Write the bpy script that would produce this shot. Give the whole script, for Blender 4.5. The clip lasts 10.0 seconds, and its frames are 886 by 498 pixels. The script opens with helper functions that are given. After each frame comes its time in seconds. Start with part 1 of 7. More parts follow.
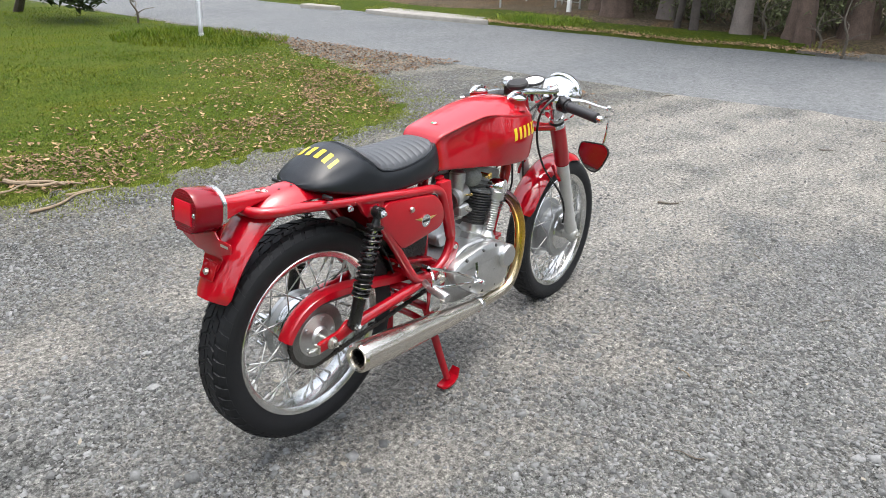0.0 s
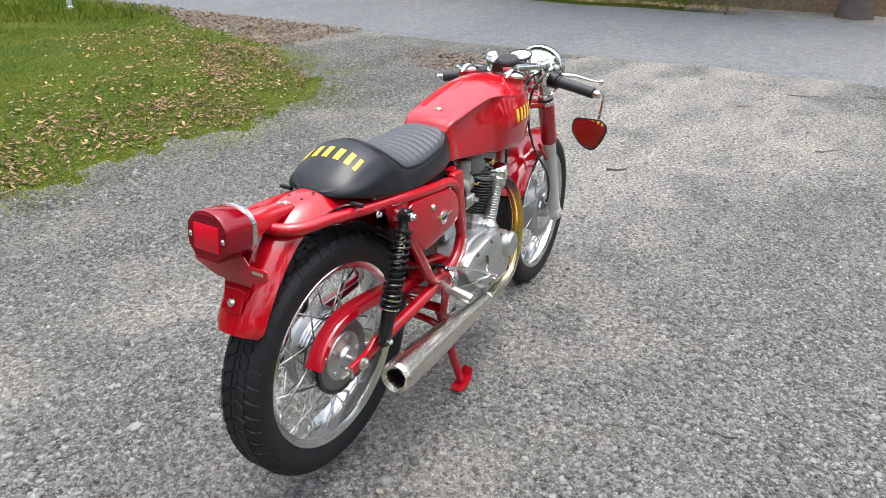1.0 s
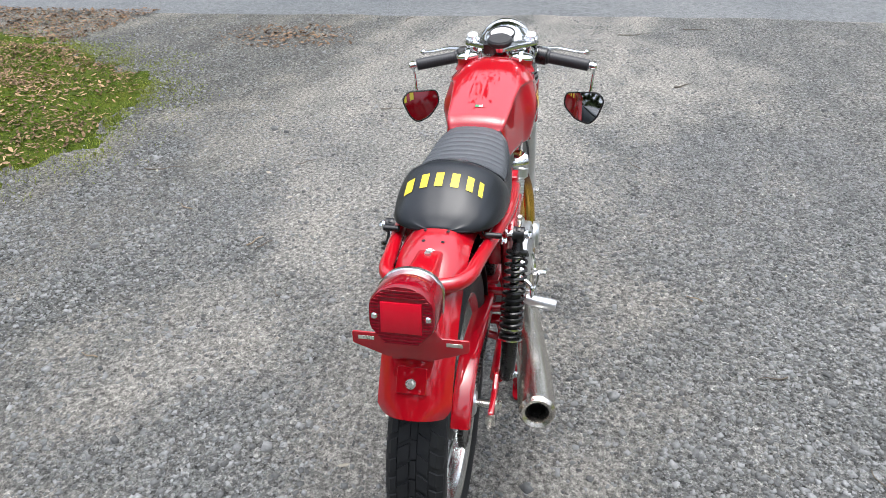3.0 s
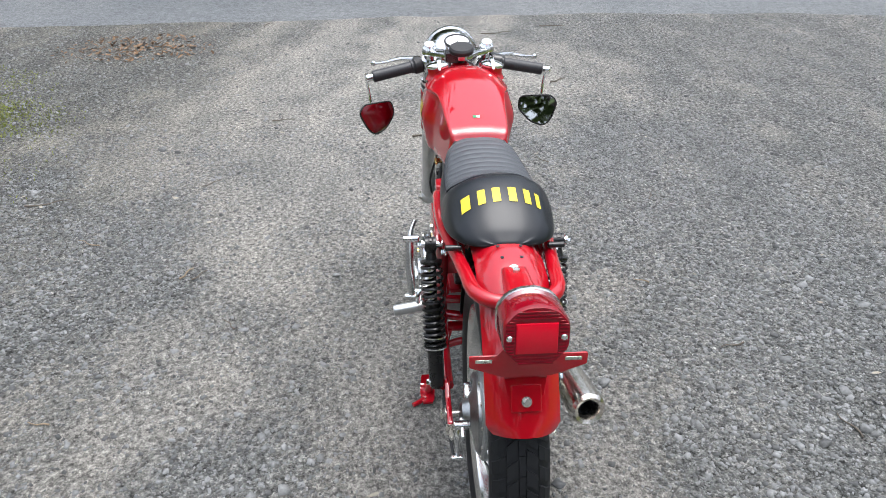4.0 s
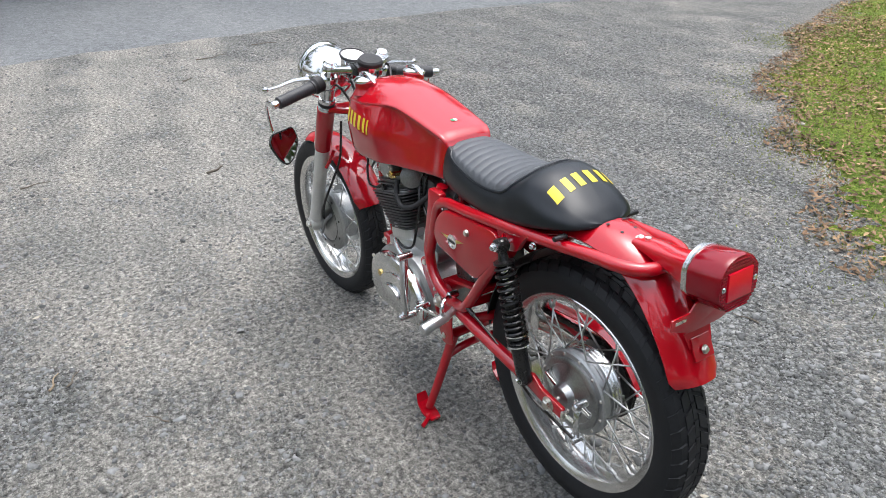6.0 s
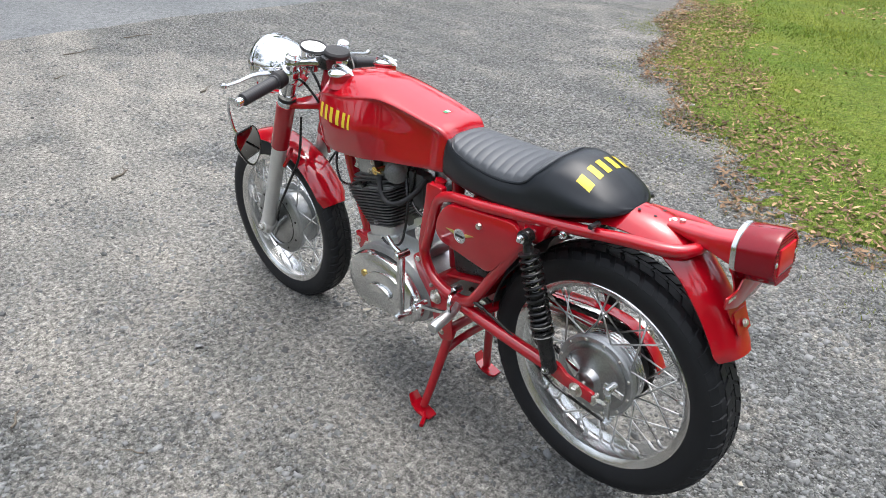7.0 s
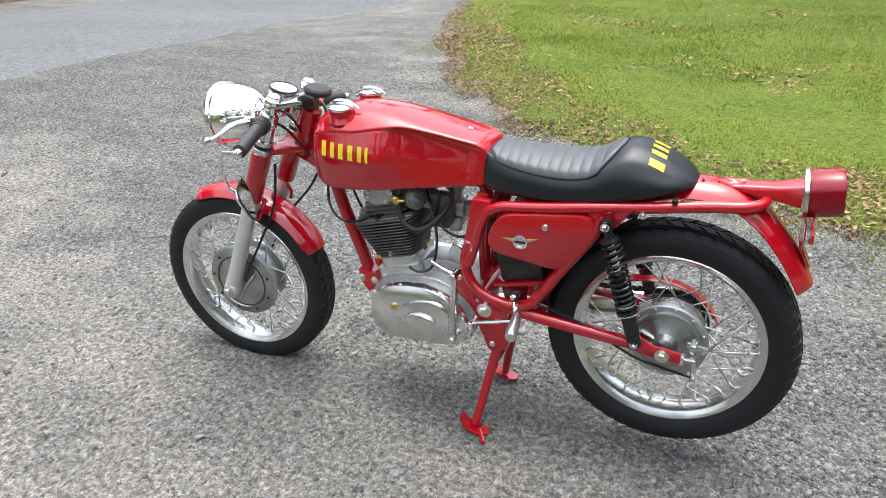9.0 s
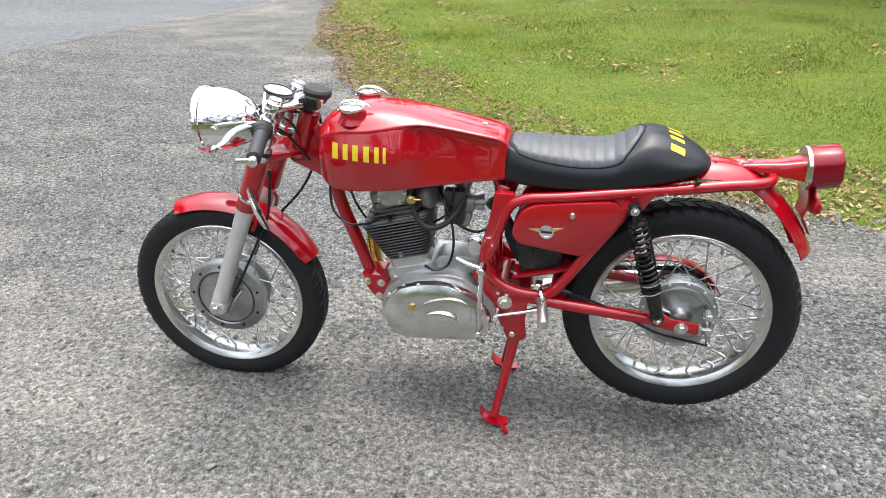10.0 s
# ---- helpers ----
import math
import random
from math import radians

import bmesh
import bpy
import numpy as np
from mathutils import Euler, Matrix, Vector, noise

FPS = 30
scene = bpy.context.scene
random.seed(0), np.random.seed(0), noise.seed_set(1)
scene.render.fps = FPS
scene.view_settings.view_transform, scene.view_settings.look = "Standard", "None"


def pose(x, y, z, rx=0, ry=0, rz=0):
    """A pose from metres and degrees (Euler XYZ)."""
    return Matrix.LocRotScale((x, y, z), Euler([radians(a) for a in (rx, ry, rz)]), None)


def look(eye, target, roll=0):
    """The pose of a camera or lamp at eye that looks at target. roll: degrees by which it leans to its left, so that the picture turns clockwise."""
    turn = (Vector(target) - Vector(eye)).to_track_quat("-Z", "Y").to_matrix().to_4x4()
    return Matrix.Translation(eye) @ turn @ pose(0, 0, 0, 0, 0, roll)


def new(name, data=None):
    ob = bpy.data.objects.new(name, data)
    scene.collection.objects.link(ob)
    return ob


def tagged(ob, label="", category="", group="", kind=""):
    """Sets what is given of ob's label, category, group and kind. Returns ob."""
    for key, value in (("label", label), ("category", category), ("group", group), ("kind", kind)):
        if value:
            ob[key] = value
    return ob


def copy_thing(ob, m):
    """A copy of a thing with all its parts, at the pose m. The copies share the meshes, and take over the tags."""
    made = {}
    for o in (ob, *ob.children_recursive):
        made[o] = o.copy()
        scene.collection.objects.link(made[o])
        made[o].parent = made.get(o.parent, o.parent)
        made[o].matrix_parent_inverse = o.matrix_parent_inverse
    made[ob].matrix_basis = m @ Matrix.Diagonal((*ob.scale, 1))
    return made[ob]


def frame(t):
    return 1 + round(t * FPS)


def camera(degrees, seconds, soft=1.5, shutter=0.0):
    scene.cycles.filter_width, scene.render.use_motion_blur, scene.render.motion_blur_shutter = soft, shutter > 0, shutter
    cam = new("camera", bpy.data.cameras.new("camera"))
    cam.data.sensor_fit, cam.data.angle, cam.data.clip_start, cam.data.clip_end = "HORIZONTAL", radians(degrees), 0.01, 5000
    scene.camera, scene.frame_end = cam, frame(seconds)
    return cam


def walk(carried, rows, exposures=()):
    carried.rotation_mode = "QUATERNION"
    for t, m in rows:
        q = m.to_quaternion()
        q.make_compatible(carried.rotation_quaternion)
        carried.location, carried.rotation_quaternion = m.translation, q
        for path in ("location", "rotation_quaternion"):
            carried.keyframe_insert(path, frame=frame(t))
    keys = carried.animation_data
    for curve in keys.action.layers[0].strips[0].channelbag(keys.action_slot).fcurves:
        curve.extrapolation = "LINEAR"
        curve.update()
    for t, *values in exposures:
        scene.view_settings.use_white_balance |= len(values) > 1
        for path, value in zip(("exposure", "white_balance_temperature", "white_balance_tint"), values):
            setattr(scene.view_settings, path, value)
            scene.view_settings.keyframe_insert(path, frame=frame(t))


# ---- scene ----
cam = camera(64.7, 10.0, 0.6)
METRES, EYE, TILT, LEAN, TURN = 4.335, 1.5, 0.0, 0.0, 0.0
PATH = [
    (0, (-1.027, -1.381, 1.369), (0.401, -0.224, 0.579), 1.5),
    (0.5, (-1.036, -1.169, 1.385), (0.438, -0.098, 0.56), 0.1),
    (1, (-1.077, -0.973, 1.376), (0.494, -0.094, 0.504), 1.2),
    (1.5, (-1.17, -0.78, 1.403), (0.447, -0.025, 0.5), -0.8),
    (2, (-1.165, -0.604, 1.382), (0.478, 0.079, 0.469), -1.3),
    (2.5, (-1.117, -0.423, 1.404), (0.601, -0.003, 0.471), -0.5),
    (2.7, (-1.099, -0.354, 1.406), (0.615, 0.043, 0.455), -0.6),
    (3.8, (-1.132, 0.124, 1.459), (0.608, 0.104, 0.473), -1.1),
    (4, (-1.105, 0.198, 1.449), (0.638, 0.086, 0.473), -0.1),
    (4.5, (-0.98, 0.385, 1.448), (0.748, 0.073, 0.49), -0.2),
    (5, (-0.925, 0.559, 1.434), (0.722, -0.02, 0.459), 1.4),
    (5.2, (-0.926, 0.657, 1.438), (0.689, -0.018, 0.47), 1.4),
    (6.3, (-0.766, 1.045, 1.428), (0.678, 0.033, 0.485), -0.6),
    (6.5, (-0.712, 1.08, 1.432), (0.704, 0.031, 0.486), 0.2),
    (7, (-0.597, 1.212, 1.422), (0.644, -0.023, 0.454), 1.2),
    (7.5, (-0.52, 1.426, 1.434), (0.638, 0.105, 0.479), -2.9),
    (8, (-0.402, 1.517, 1.401), (0.613, 0.057, 0.485), -1.1),
    (8.5, (-0.19, 1.584, 1.381), (0.657, 0.007, 0.491), -2.4),
    (9, (-0.018, 1.645, 1.386), (0.702, -0.001, 0.507), -1.2),
    (9.5, (0.191, 1.756, 1.401), (0.71, 0.031, 0.532), -2.5),
    (10, (0.389, 1.772, 1.387), (0.727, 0.012, 0.5), -0.1),
]
walk(cam, [(t, look(eye, target, roll)) for t, eye, target, roll in PATH], [(0.0, 1.72, 6480, 10), (2.5, 1.65, 6280, 10), (4.5, 1.51, 6210, 10), (6.5, 1.58, 6310, 10), (8.5, 1.77, 6360, 10), (10.0, 1.88, 6480, 10)])

# ---- world and light: bright overcast day ----
world = bpy.data.worlds.new("overcast_sky")
scene.world = world
world.use_nodes = True
wn, wl = world.node_tree.nodes, world.node_tree.links
sky = wn.new("ShaderNodeTexSky")
sky.sky_type, sky.sun_disc = "NISHITA", False
sky.sun_elevation, sky.sun_rotation = radians(84), radians(180)
sky.air_density, sky.dust_density, sky.ozone_density = 1.2, 6.0, 2.0
grey = wn.new("ShaderNodeHueSaturation")
grey.inputs["Saturation"].default_value = 0.42
wl.new(sky.outputs[0], grey.inputs["Color"])
wl.new(grey.outputs[0], wn["Background"].inputs[0])
wn["Background"].inputs[1].default_value = 0.15

sun_data = bpy.data.lights.new("sun", "SUN")
sun_data.energy, sun_data.angle, sun_data.color = 0.22, radians(70), (1.0, 0.985, 0.96)
sun = new("sun", sun_data)
sun.matrix_world = look((0, 0, 20), (0.2, 1.0, 10.0))


# ---- materials ----
def mat(name, col, rough=0.5, metal=0.0, var=0.12, scale=30.0, bump=0.0, bscale=200.0, coat=0.0, rvar=0.08, random_tint=0.0, spec=0.5, alt=None):
    """A surface with colour variation at two scales, uneven gloss and fine relief."""
    m = bpy.data.materials.new(name)
    m.use_nodes = True
    n, l = m.node_tree.nodes, m.node_tree.links
    b = n["Principled BSDF"]
    co = n.new("ShaderNodeTexCoord")
    big = n.new("ShaderNodeTexNoise")
    big.inputs["Scale"].default_value, big.inputs["Detail"].default_value = scale, 6.0
    l.new(co.outputs["Object"], big.inputs["Vector"])
    fine = n.new("ShaderNodeTexNoise")
    fine.inputs["Scale"].default_value, fine.inputs["Detail"].default_value = scale * 9, 4.0
    l.new(co.outputs["Object"], fine.inputs["Vector"])
    add = n.new("ShaderNodeMath")
    add.operation = "MULTIPLY_ADD"
    add.inputs[1].default_value = 0.5
    l.new(fine.outputs["Fac"], add.inputs[0])
    half = n.new("ShaderNodeMath")
    half.operation = "MULTIPLY"
    half.inputs[1].default_value = 0.5
    l.new(big.outputs["Fac"], half.inputs[0])
    l.new(half.outputs[0], add.inputs[2])
    ramp = n.new("ShaderNodeValToRGB")
    lo, hi = [max(c * (1 - var), 0) for c in col], [min(c * (1 + var), 1) for c in col]
    if alt:
        lo, hi = col, alt
    ramp.color_ramp.elements[0].position, ramp.color_ramp.elements[1].position = (0.42, 0.58) if alt else (0.35, 0.65)
    ramp.color_ramp.elements[0].color, ramp.color_ramp.elements[1].color = (*lo, 1), (*hi, 1)
    l.new(add.outputs[0], ramp.inputs["Fac"])
    out = ramp.outputs[0]
    if random_tint:
        info = n.new("ShaderNodeNewGeometry")
        span = n.new("ShaderNodeMapRange")
        span.inputs["To Min"].default_value, span.inputs["To Max"].default_value = 1 - random_tint, 1 + random_tint
        l.new(info.outputs["Random Per Island"], span.inputs["Value"])
        hs = n.new("ShaderNodeHueSaturation")
        l.new(span.outputs[0], hs.inputs["Value"])
        l.new(out, hs.inputs["Color"])
        out = hs.outputs[0]
    l.new(out, b.inputs["Base Color"])
    rr = n.new("ShaderNodeMapRange")
    rr.inputs["To Min"].default_value, rr.inputs["To Max"].default_value = max(rough - rvar, 0.01), min(rough + rvar, 1)
    l.new(add.outputs[0], rr.inputs["Value"])
    l.new(rr.outputs[0], b.inputs["Roughness"])
    b.inputs["Metallic"].default_value = metal
    b.inputs["Coat Weight"].default_value = coat
    b.inputs["Coat Roughness"].default_value = 0.015
    b.inputs["Specular IOR Level"].default_value = spec
    if bump:
        bn = n.new("ShaderNodeTexNoise")
        bn.inputs["Scale"].default_value, bn.inputs["Detail"].default_value = bscale, 5.0
        l.new(co.outputs["Object"], bn.inputs["Vector"])
        bp = n.new("ShaderNodeBump")
        bp.inputs["Strength"].default_value, bp.inputs["Distance"].default_value = bump, 0.002
        l.new(bn.outputs["Fac"], bp.inputs["Height"])
        l.new(bp.outputs[0], b.inputs["Normal"])
    return m


RED = mat("red_gloss_paint", (0.345, 0.002, 0.009), 0.35, 0, 0.05, 8, coat=1.0, rvar=0.05, spec=0.03)
RED.node_tree.nodes["Principled BSDF"].inputs["Coat IOR"].default_value = 1.66
VINYL = mat("black_vinyl", (0.0055, 0.0075, 0.0105), 0.36, 0, 0.15, 40, bump=0.08, bscale=900, spec=0.45)
# charcoal pad, its grey raised to carry some of the sky's sheen
PAD = mat("sheen_paled_vinyl", (0.050, 0.055, 0.062), 0.48, 0, 0.15, 40, bump=0.12, bscale=900, spec=0.6)
RUBBER = mat("tyre_rubber", (0.0070, 0.0078, 0.0094), 0.58, 0, 0.3, 25, bump=0.2, bscale=500, rvar=0.12, spec=0.35)
GRIP_WORN = mat("worn_grey_rubber", (0.020, 0.021, 0.024), 0.5, 0, 0.2, 50, bump=0.2, bscale=300)
GRIP = mat("black_grip_rubber", (0.012, 0.012, 0.013), 0.6, 0, 0.2, 50, bump=0.3, bscale=300)
BLACK = mat("black_enamel", (0.006, 0.006, 0.0065), 0.28, 0, 0.1, 30)
# dark grey for the shade on the carburettor's left side
CARB_SHADE = mat("shaded_carb_grey", (0.035, 0.036, 0.038), 0.45, 0, 0.2, 40, bump=0.1, bscale=300)
CHROME = mat("chrome", (0.80, 0.81, 0.82), 0.07, 1, 0.03, 20, rvar=0.03)
POLISHED = mat("polished_aluminium", (0.64, 0.65, 0.65), 0.18, 1, 0.08, 18, bump=0.03, bscale=350, rvar=0.08)
SATIN = mat("satin_aluminium", (0.60, 0.61, 0.61), 0.36, 1, 0.1, 18, bump=0.05, bscale=300, rvar=0.1)
RIM = mat("aluminium_rim", (0.64, 0.64, 0.63), 0.20, 1, 0.08, 14, bump=0.05, bscale=200)
CAST = mat("cast_aluminium", (0.44, 0.45, 0.45), 0.48, 1, 0.15, 22, bump=0.15, bscale=260, rvar=0.1)
PLATE = mat("dull_brake_plate", (0.36, 0.37, 0.37), 0.34, 1, 0.2, 26, bump=0.10, bscale=160, rvar=0.12)
SLIDER = mat("grey_fork_slider", (0.58, 0.58, 0.56), 0.42, 0.5, 0.08, 25, bump=0.06, bscale=300)
FIN = mat("dark_cast_fins", (0.115, 0.115, 0.115), 0.42, 0.7, 0.25, 30, bump=0.2, bscale=260)
SPOKE = mat("spoke_steel", (0.58, 0.58, 0.57), 0.30, 1, 0.1, 60)
STEEL = mat("brushed_steel", (0.72, 0.675, 0.61), 0.24, 1, 0.05, 6, bump=0.01, bscale=240, rvar=0.04)
ZINC = mat("zinc_bolt", (0.66, 0.64, 0.58), 0.28, 1, 0.12, 60)
DARK_STEEL = mat("dull_sprocket_steel", (0.26, 0.26, 0.255), 0.4, 1, 0.2, 30, bump=0.1, bscale=200)
HEAD_CAST = mat("dull_head_casting", (0.24, 0.245, 0.245), 0.5, 0.9, 0.25, 25, bump=0.2, bscale=220)
CHAIN = mat("oily_chain", (0.09, 0.085, 0.08), 0.4, 0.9, 0.3, 120)
BRASS = mat("brass_fitting", (0.70, 0.52, 0.20), 0.25, 1, 0.1, 60)
YELLOW = mat("yellow_decal", (0.66, 0.50, 0.02), 0.4, 0, 0.05, 30)
WHITE = mat("white_dial", (0.66, 0.66, 0.64), 0.35, 0, 0.04, 30)
GREEN = mat("green_decal", (0.02, 0.22, 0.07), 0.4, 0, 0.05, 30)
GOLD = mat("gold_decal", (0.55, 0.42, 0.14), 0.35, 0.7, 0.1, 60)
MIRROR = mat("mirror_glass", (0.60, 0.61, 0.62), 0.02, 1, 0.01, 20, rvar=0.01)


def header_material():
    """Heat-tinted steel: straw and blue near the port, brass further down."""
    m = mat("heat_tinted_steel", (0.60, 0.50, 0.30), 0.16, 1, 0.1, 12)
    n, l = m.node_tree.nodes, m.node_tree.links
    b = n["Principled BSDF"]
    co = n.new("ShaderNodeTexCoord")
    sep = n.new("ShaderNodeSeparateXYZ")
    l.new(co.outputs["Object"], sep.inputs[0])
    mr = n.new("ShaderNodeMapRange")
    mr.inputs["From Min"].default_value, mr.inputs["From Max"].default_value = 0.24, 0.60
    l.new(sep.outputs["Z"], mr.inputs["Value"])
    r = n.new("ShaderNodeValToRGB")
    e = r.color_ramp.elements
    e[0].position, e[0].color = 0.0, (0.62, 0.58, 0.52, 1)
    e[1].position, e[1].color = 1.0, (0.10, 0.07, 0.08, 1)
    for p, c in ((0.18, (0.66, 0.52, 0.30)), (0.5, (0.80, 0.52, 0.10)), (0.72, (0.66, 0.38, 0.08)), (0.86, (0.26, 0.12, 0.10))):
        k = e.new(p)
        k.color = (*c, 1)
    l.new(mr.outputs[0], r.inputs["Fac"])
    l.new(r.outputs[0], b.inputs["Base Color"])
    return m


HEADER = header_material()


def glass_material(name, col, rough, trans):
    m = mat(name, col, rough, 0, 0.04, 40, rvar=0.02)
    b = m.node_tree.nodes["Principled BSDF"]
    b.inputs["Transmission Weight"].default_value = trans
    b.inputs["IOR"].default_value = 1.49
    return m


LENS = glass_material("red_lens_plastic", (0.24, 0.002, 0.011), 0.07, 0.25)
LENS_MID = glass_material("bright_red_reflector", (0.58, 0.003, 0.020), 0.10, 0.1)
GLASS = glass_material("clear_glass", (0.95, 0.96, 0.96), 0.02, 0.9)


# ---- mesh helpers ----
def part(name, bm, material, parent=None, label="", smooth=35.0):
    me = bpy.data.meshes.new(name)
    bmesh.ops.recalc_face_normals(bm, faces=bm.faces)
    bm.to_mesh(me)
    bm.free()
    me.materials.append(material)
    if smooth:
        me.shade_smooth()
        me.set_sharp_from_angle(angle=radians(smooth))
    ob = new(name, me)
    ob.parent = parent
    return tagged(ob, label)


def B():
    return bmesh.new()


def frame_of(axis):
    a = Vector(axis).normalized()
    u = a.cross(Vector((0, 0, 1))) if abs(a.z) < 0.9 else a.cross(Vector((1, 0, 0)))
    u.normalize()
    return a, u, a.cross(u)


def skin(bm, rings, closed=True, caps=True):
    """Joins rings of points to a surface."""
    vs = [[bm.verts.new(p) for p in ring] for ring in rings]
    k = len(vs[0])
    for a, b in zip(vs, vs[1:]):
        for i in range(k if closed else k - 1):
            j = (i + 1) % k
            bm.faces.new((a[i], a[j], b[j], b[i]))
    if caps and closed:
        bm.faces.new(vs[0])
        bm.faces.new(vs[-1])
    return bm


def lathe(bm, prof, origin, axis, segs=32, caps=True):
    """Revolves (radius, along) pairs round an axis."""
    a, u, v = frame_of(axis)
    o = Vector(origin)
    rings = []
    for r, s in prof:
        r = max(r, 1e-4)
        rings.append([o + a * s + (u * math.cos(q) + v * math.sin(q)) * r for q in (2 * math.pi * i / segs for i in range(segs))])
    return skin(bm, rings, True, caps)


def cyl(bm, p0, p1, r0, r1=None, segs=16):
    d = Vector(p1) - Vector(p0)
    return lathe(bm, [(r0, 0), (r0 if r1 is None else r1, d.length)], p0, d, segs)


def rod(bm, p0, p1, r, segs=16, e=0.25):
    """A cylinder with softened ends."""
    d = Vector(p1) - Vector(p0)
    L, c = d.length, r * e
    return lathe(bm, [(r - c, 0), (r, c), (r, L - c), (r - c, L)], p0, d, segs)


def catmull(pts, n=6):
    pts = [Vector(p) for p in pts]
    out = []
    for i in range(len(pts) - 1):
        p0, p1, p2, p3 = pts[max(i - 1, 0)], pts[i], pts[i + 1], pts[min(i + 2, len(pts) - 1)]
        for k in range(n):
            t = k / n
            out.append(0.5 * (2 * p1 + (p2 - p0) * t + (2 * p0 - 5 * p1 + 4 * p2 - p3) * t * t + (3 * p1 - p0 - 3 * p2 + p3) * t ** 3))
    out.append(pts[-1])
    return out


def tube(bm, pts, r, segs=12, n=6, flat=1.0, caps=True):
    """Sweeps a circle along a smooth line. r: one radius or one per point."""
    radii = r if isinstance(r, (list, tuple)) else [r] * len(pts)
    line = catmull(pts, n)
    rl = []
    for i in range(len(pts) - 1):
        rl += [radii[i] + (radii[i + 1] - radii[i]) * k / n for k in range(n)]
    rl.append(radii[-1])
    tang = [(line[min(i + 1, len(line) - 1)] - line[max(i - 1, 0)]).normalized() for i in range(len(line))]
    _, u, _ = frame_of(tang[0])
    rings = []
    for p, t, q in zip(line, tang, rl):
        u = (u - t * u.dot(t)).normalized()
        v = t.cross(u)
        rings.append([p + (u * math.cos(w) + v * math.sin(w) * flat) * q for w in (2 * math.pi * i / segs for i in range(segs))])
    return skin(bm, rings, True, caps)


def round_poly(pts, r, n=4):
    """Rounds the corners of a flat outline."""
    out, k = [], len(pts)
    for i in range(k):
        p, a, b = Vector(pts[i]), Vector(pts[i - 1]), Vector(pts[(i + 1) % k])
        da, db = (a - p), (b - p)
        ra = min(r, da.length * 0.45)
        rb = min(r, db.length * 0.45)
        s, e = p + da.normalized() * ra, p + db.normalized() * rb
        for j in range(n + 1):
            t = j / n
            out.append((1 - t) ** 2 * s + 2 * t * (1 - t) * p + t * t * e)
    return out


def inset(pts, d):
    """Moves an outline inwards by d."""
    k = len(pts)
    area = sum(pts[i][0] * pts[(i + 1) % k][1] - pts[(i + 1) % k][0] * pts[i][1] for i in range(k))
    s = 1 if area > 0 else -1
    out = []
    for i in range(k):
        t = Vector(pts[(i + 1) % k]) - Vector(pts[i - 1])
        t.normalize()
        out.append(Vector(pts[i]) + Vector((-t.y, t.x)) * s * d)
    return out


def prism(bm, outline, d0, d1, axis="y", bevel=0.003, corner=0.0, dome=0.0):
    """A flat outline with depth from d0 to d1 along an axis, with softened rims. The outline is in the other two axes, in order."""
    pts = [Vector(p) for p in outline]
    if corner:
        pts = round_poly(pts, corner)
    sgn = 1 if d1 > d0 else -1
    levels = [(bevel, d0), (0, d0 + sgn * bevel), (0, d1 - sgn * bevel), (bevel * 0.3, d1 - sgn * bevel * 0.3), (bevel, d1)]
    if dome:
        levels += [(bevel * 1.7, d1 + sgn * dome * 0.6), (bevel * 2.6, d1 + sgn * dome)]
    put = {"y": lambda p, d: (p.x, d, p.y), "x": lambda p, d: (d, p.x, p.y), "z": lambda p, d: (p.x, p.y, d)}[axis]
    return skin(bm, [[put(q, d) for q in (inset(pts, i) if i else pts)] for i, d in levels])


def bolt(bm, p, axis, r=0.007, h=0.006, washer=True):
    a = Vector(axis).normalized()
    p = Vector(p)
    if washer:
        lathe(bm, [(r * 1.5, 0), (r * 1.5, 0.0015)], p, a, 16)
    lathe(bm, [(r, 0.0015), (r, h * 0.8), (r * 0.8, h)], p, a, 6)
    return bm


def mirrored(pts):
    return [(p[0], -p[1], p[2]) for p in pts]



# ---- ground, road and lawns ----
LAWN_A = [(-30, 3.3), (-6, 3.0), (0.2, 2.76), (0.7, 2.67), (1.6, 2.66), (2.5, 2.58), (3.3, 2.72), (3.8, 3.05), (4.2, 3.55), (4.7, 4.2), (5.2, 5.4), (5.7, 7.0), (6.05, 8.6), (6.2, 12), (6.2, 60)]
LAWN_B = [(-30, -1.3), (-3, -1.45), (-1.1, -1.62), (-0.5, -1.82), (0.2, -1.92), (0.65, -2.15), (1.4, -3.0), (2.0, -3.7), (2.7, -4.9), (3.3, -6.2), (4.3, -9.3), (5.1, -13), (6.0, -20), (6.2, -60)]
ROAD_NEAR = [(-60, 1.5), (-30, 3.3), (-14, 4.6), (-9, 5.3), (-6, 6.05), (-3, 6.45), (0, 6.5), (3, 6.25), (8, 6.2), (20, 6.4), (60, 7.5)]


def side_of(line, x, y):
    """Signed distance to a line: positive on its left."""
    best, sign = np.full(x.shape, 1e9), np.ones(x.shape)
    for (x0, y0), (x1, y1) in zip(line, line[1:]):
        dx, dy = x1 - x0, y1 - y0
        t = np.clip(((x - x0) * dx + (y - y0) * dy) / (dx * dx + dy * dy), 0, 1)
        d = np.hypot(x - x0 - t * dx, y - y0 - t * dy)
        s = np.where(dx * (y - y0) - dy * (x - x0) >= 0, 1.0, -1.0)
        near = d < best
        best, sign = np.where(near, d, best), np.where(near, s, sign)
    return best * sign


def wave(x, y, f, seed):
    """Cheap smooth unevenness between about -1 and 1."""
    r = np.random.RandomState(seed)
    out = np.zeros(x.shape)
    for k in range(6):
        a, p = r.uniform(0, 2 * np.pi), r.uniform(0, 2 * np.pi)
        q = f * r.uniform(0.6, 1.8)
        out += np.sin(q * (x * np.cos(a) + y * np.sin(a)) + p)
    return out / 3.5


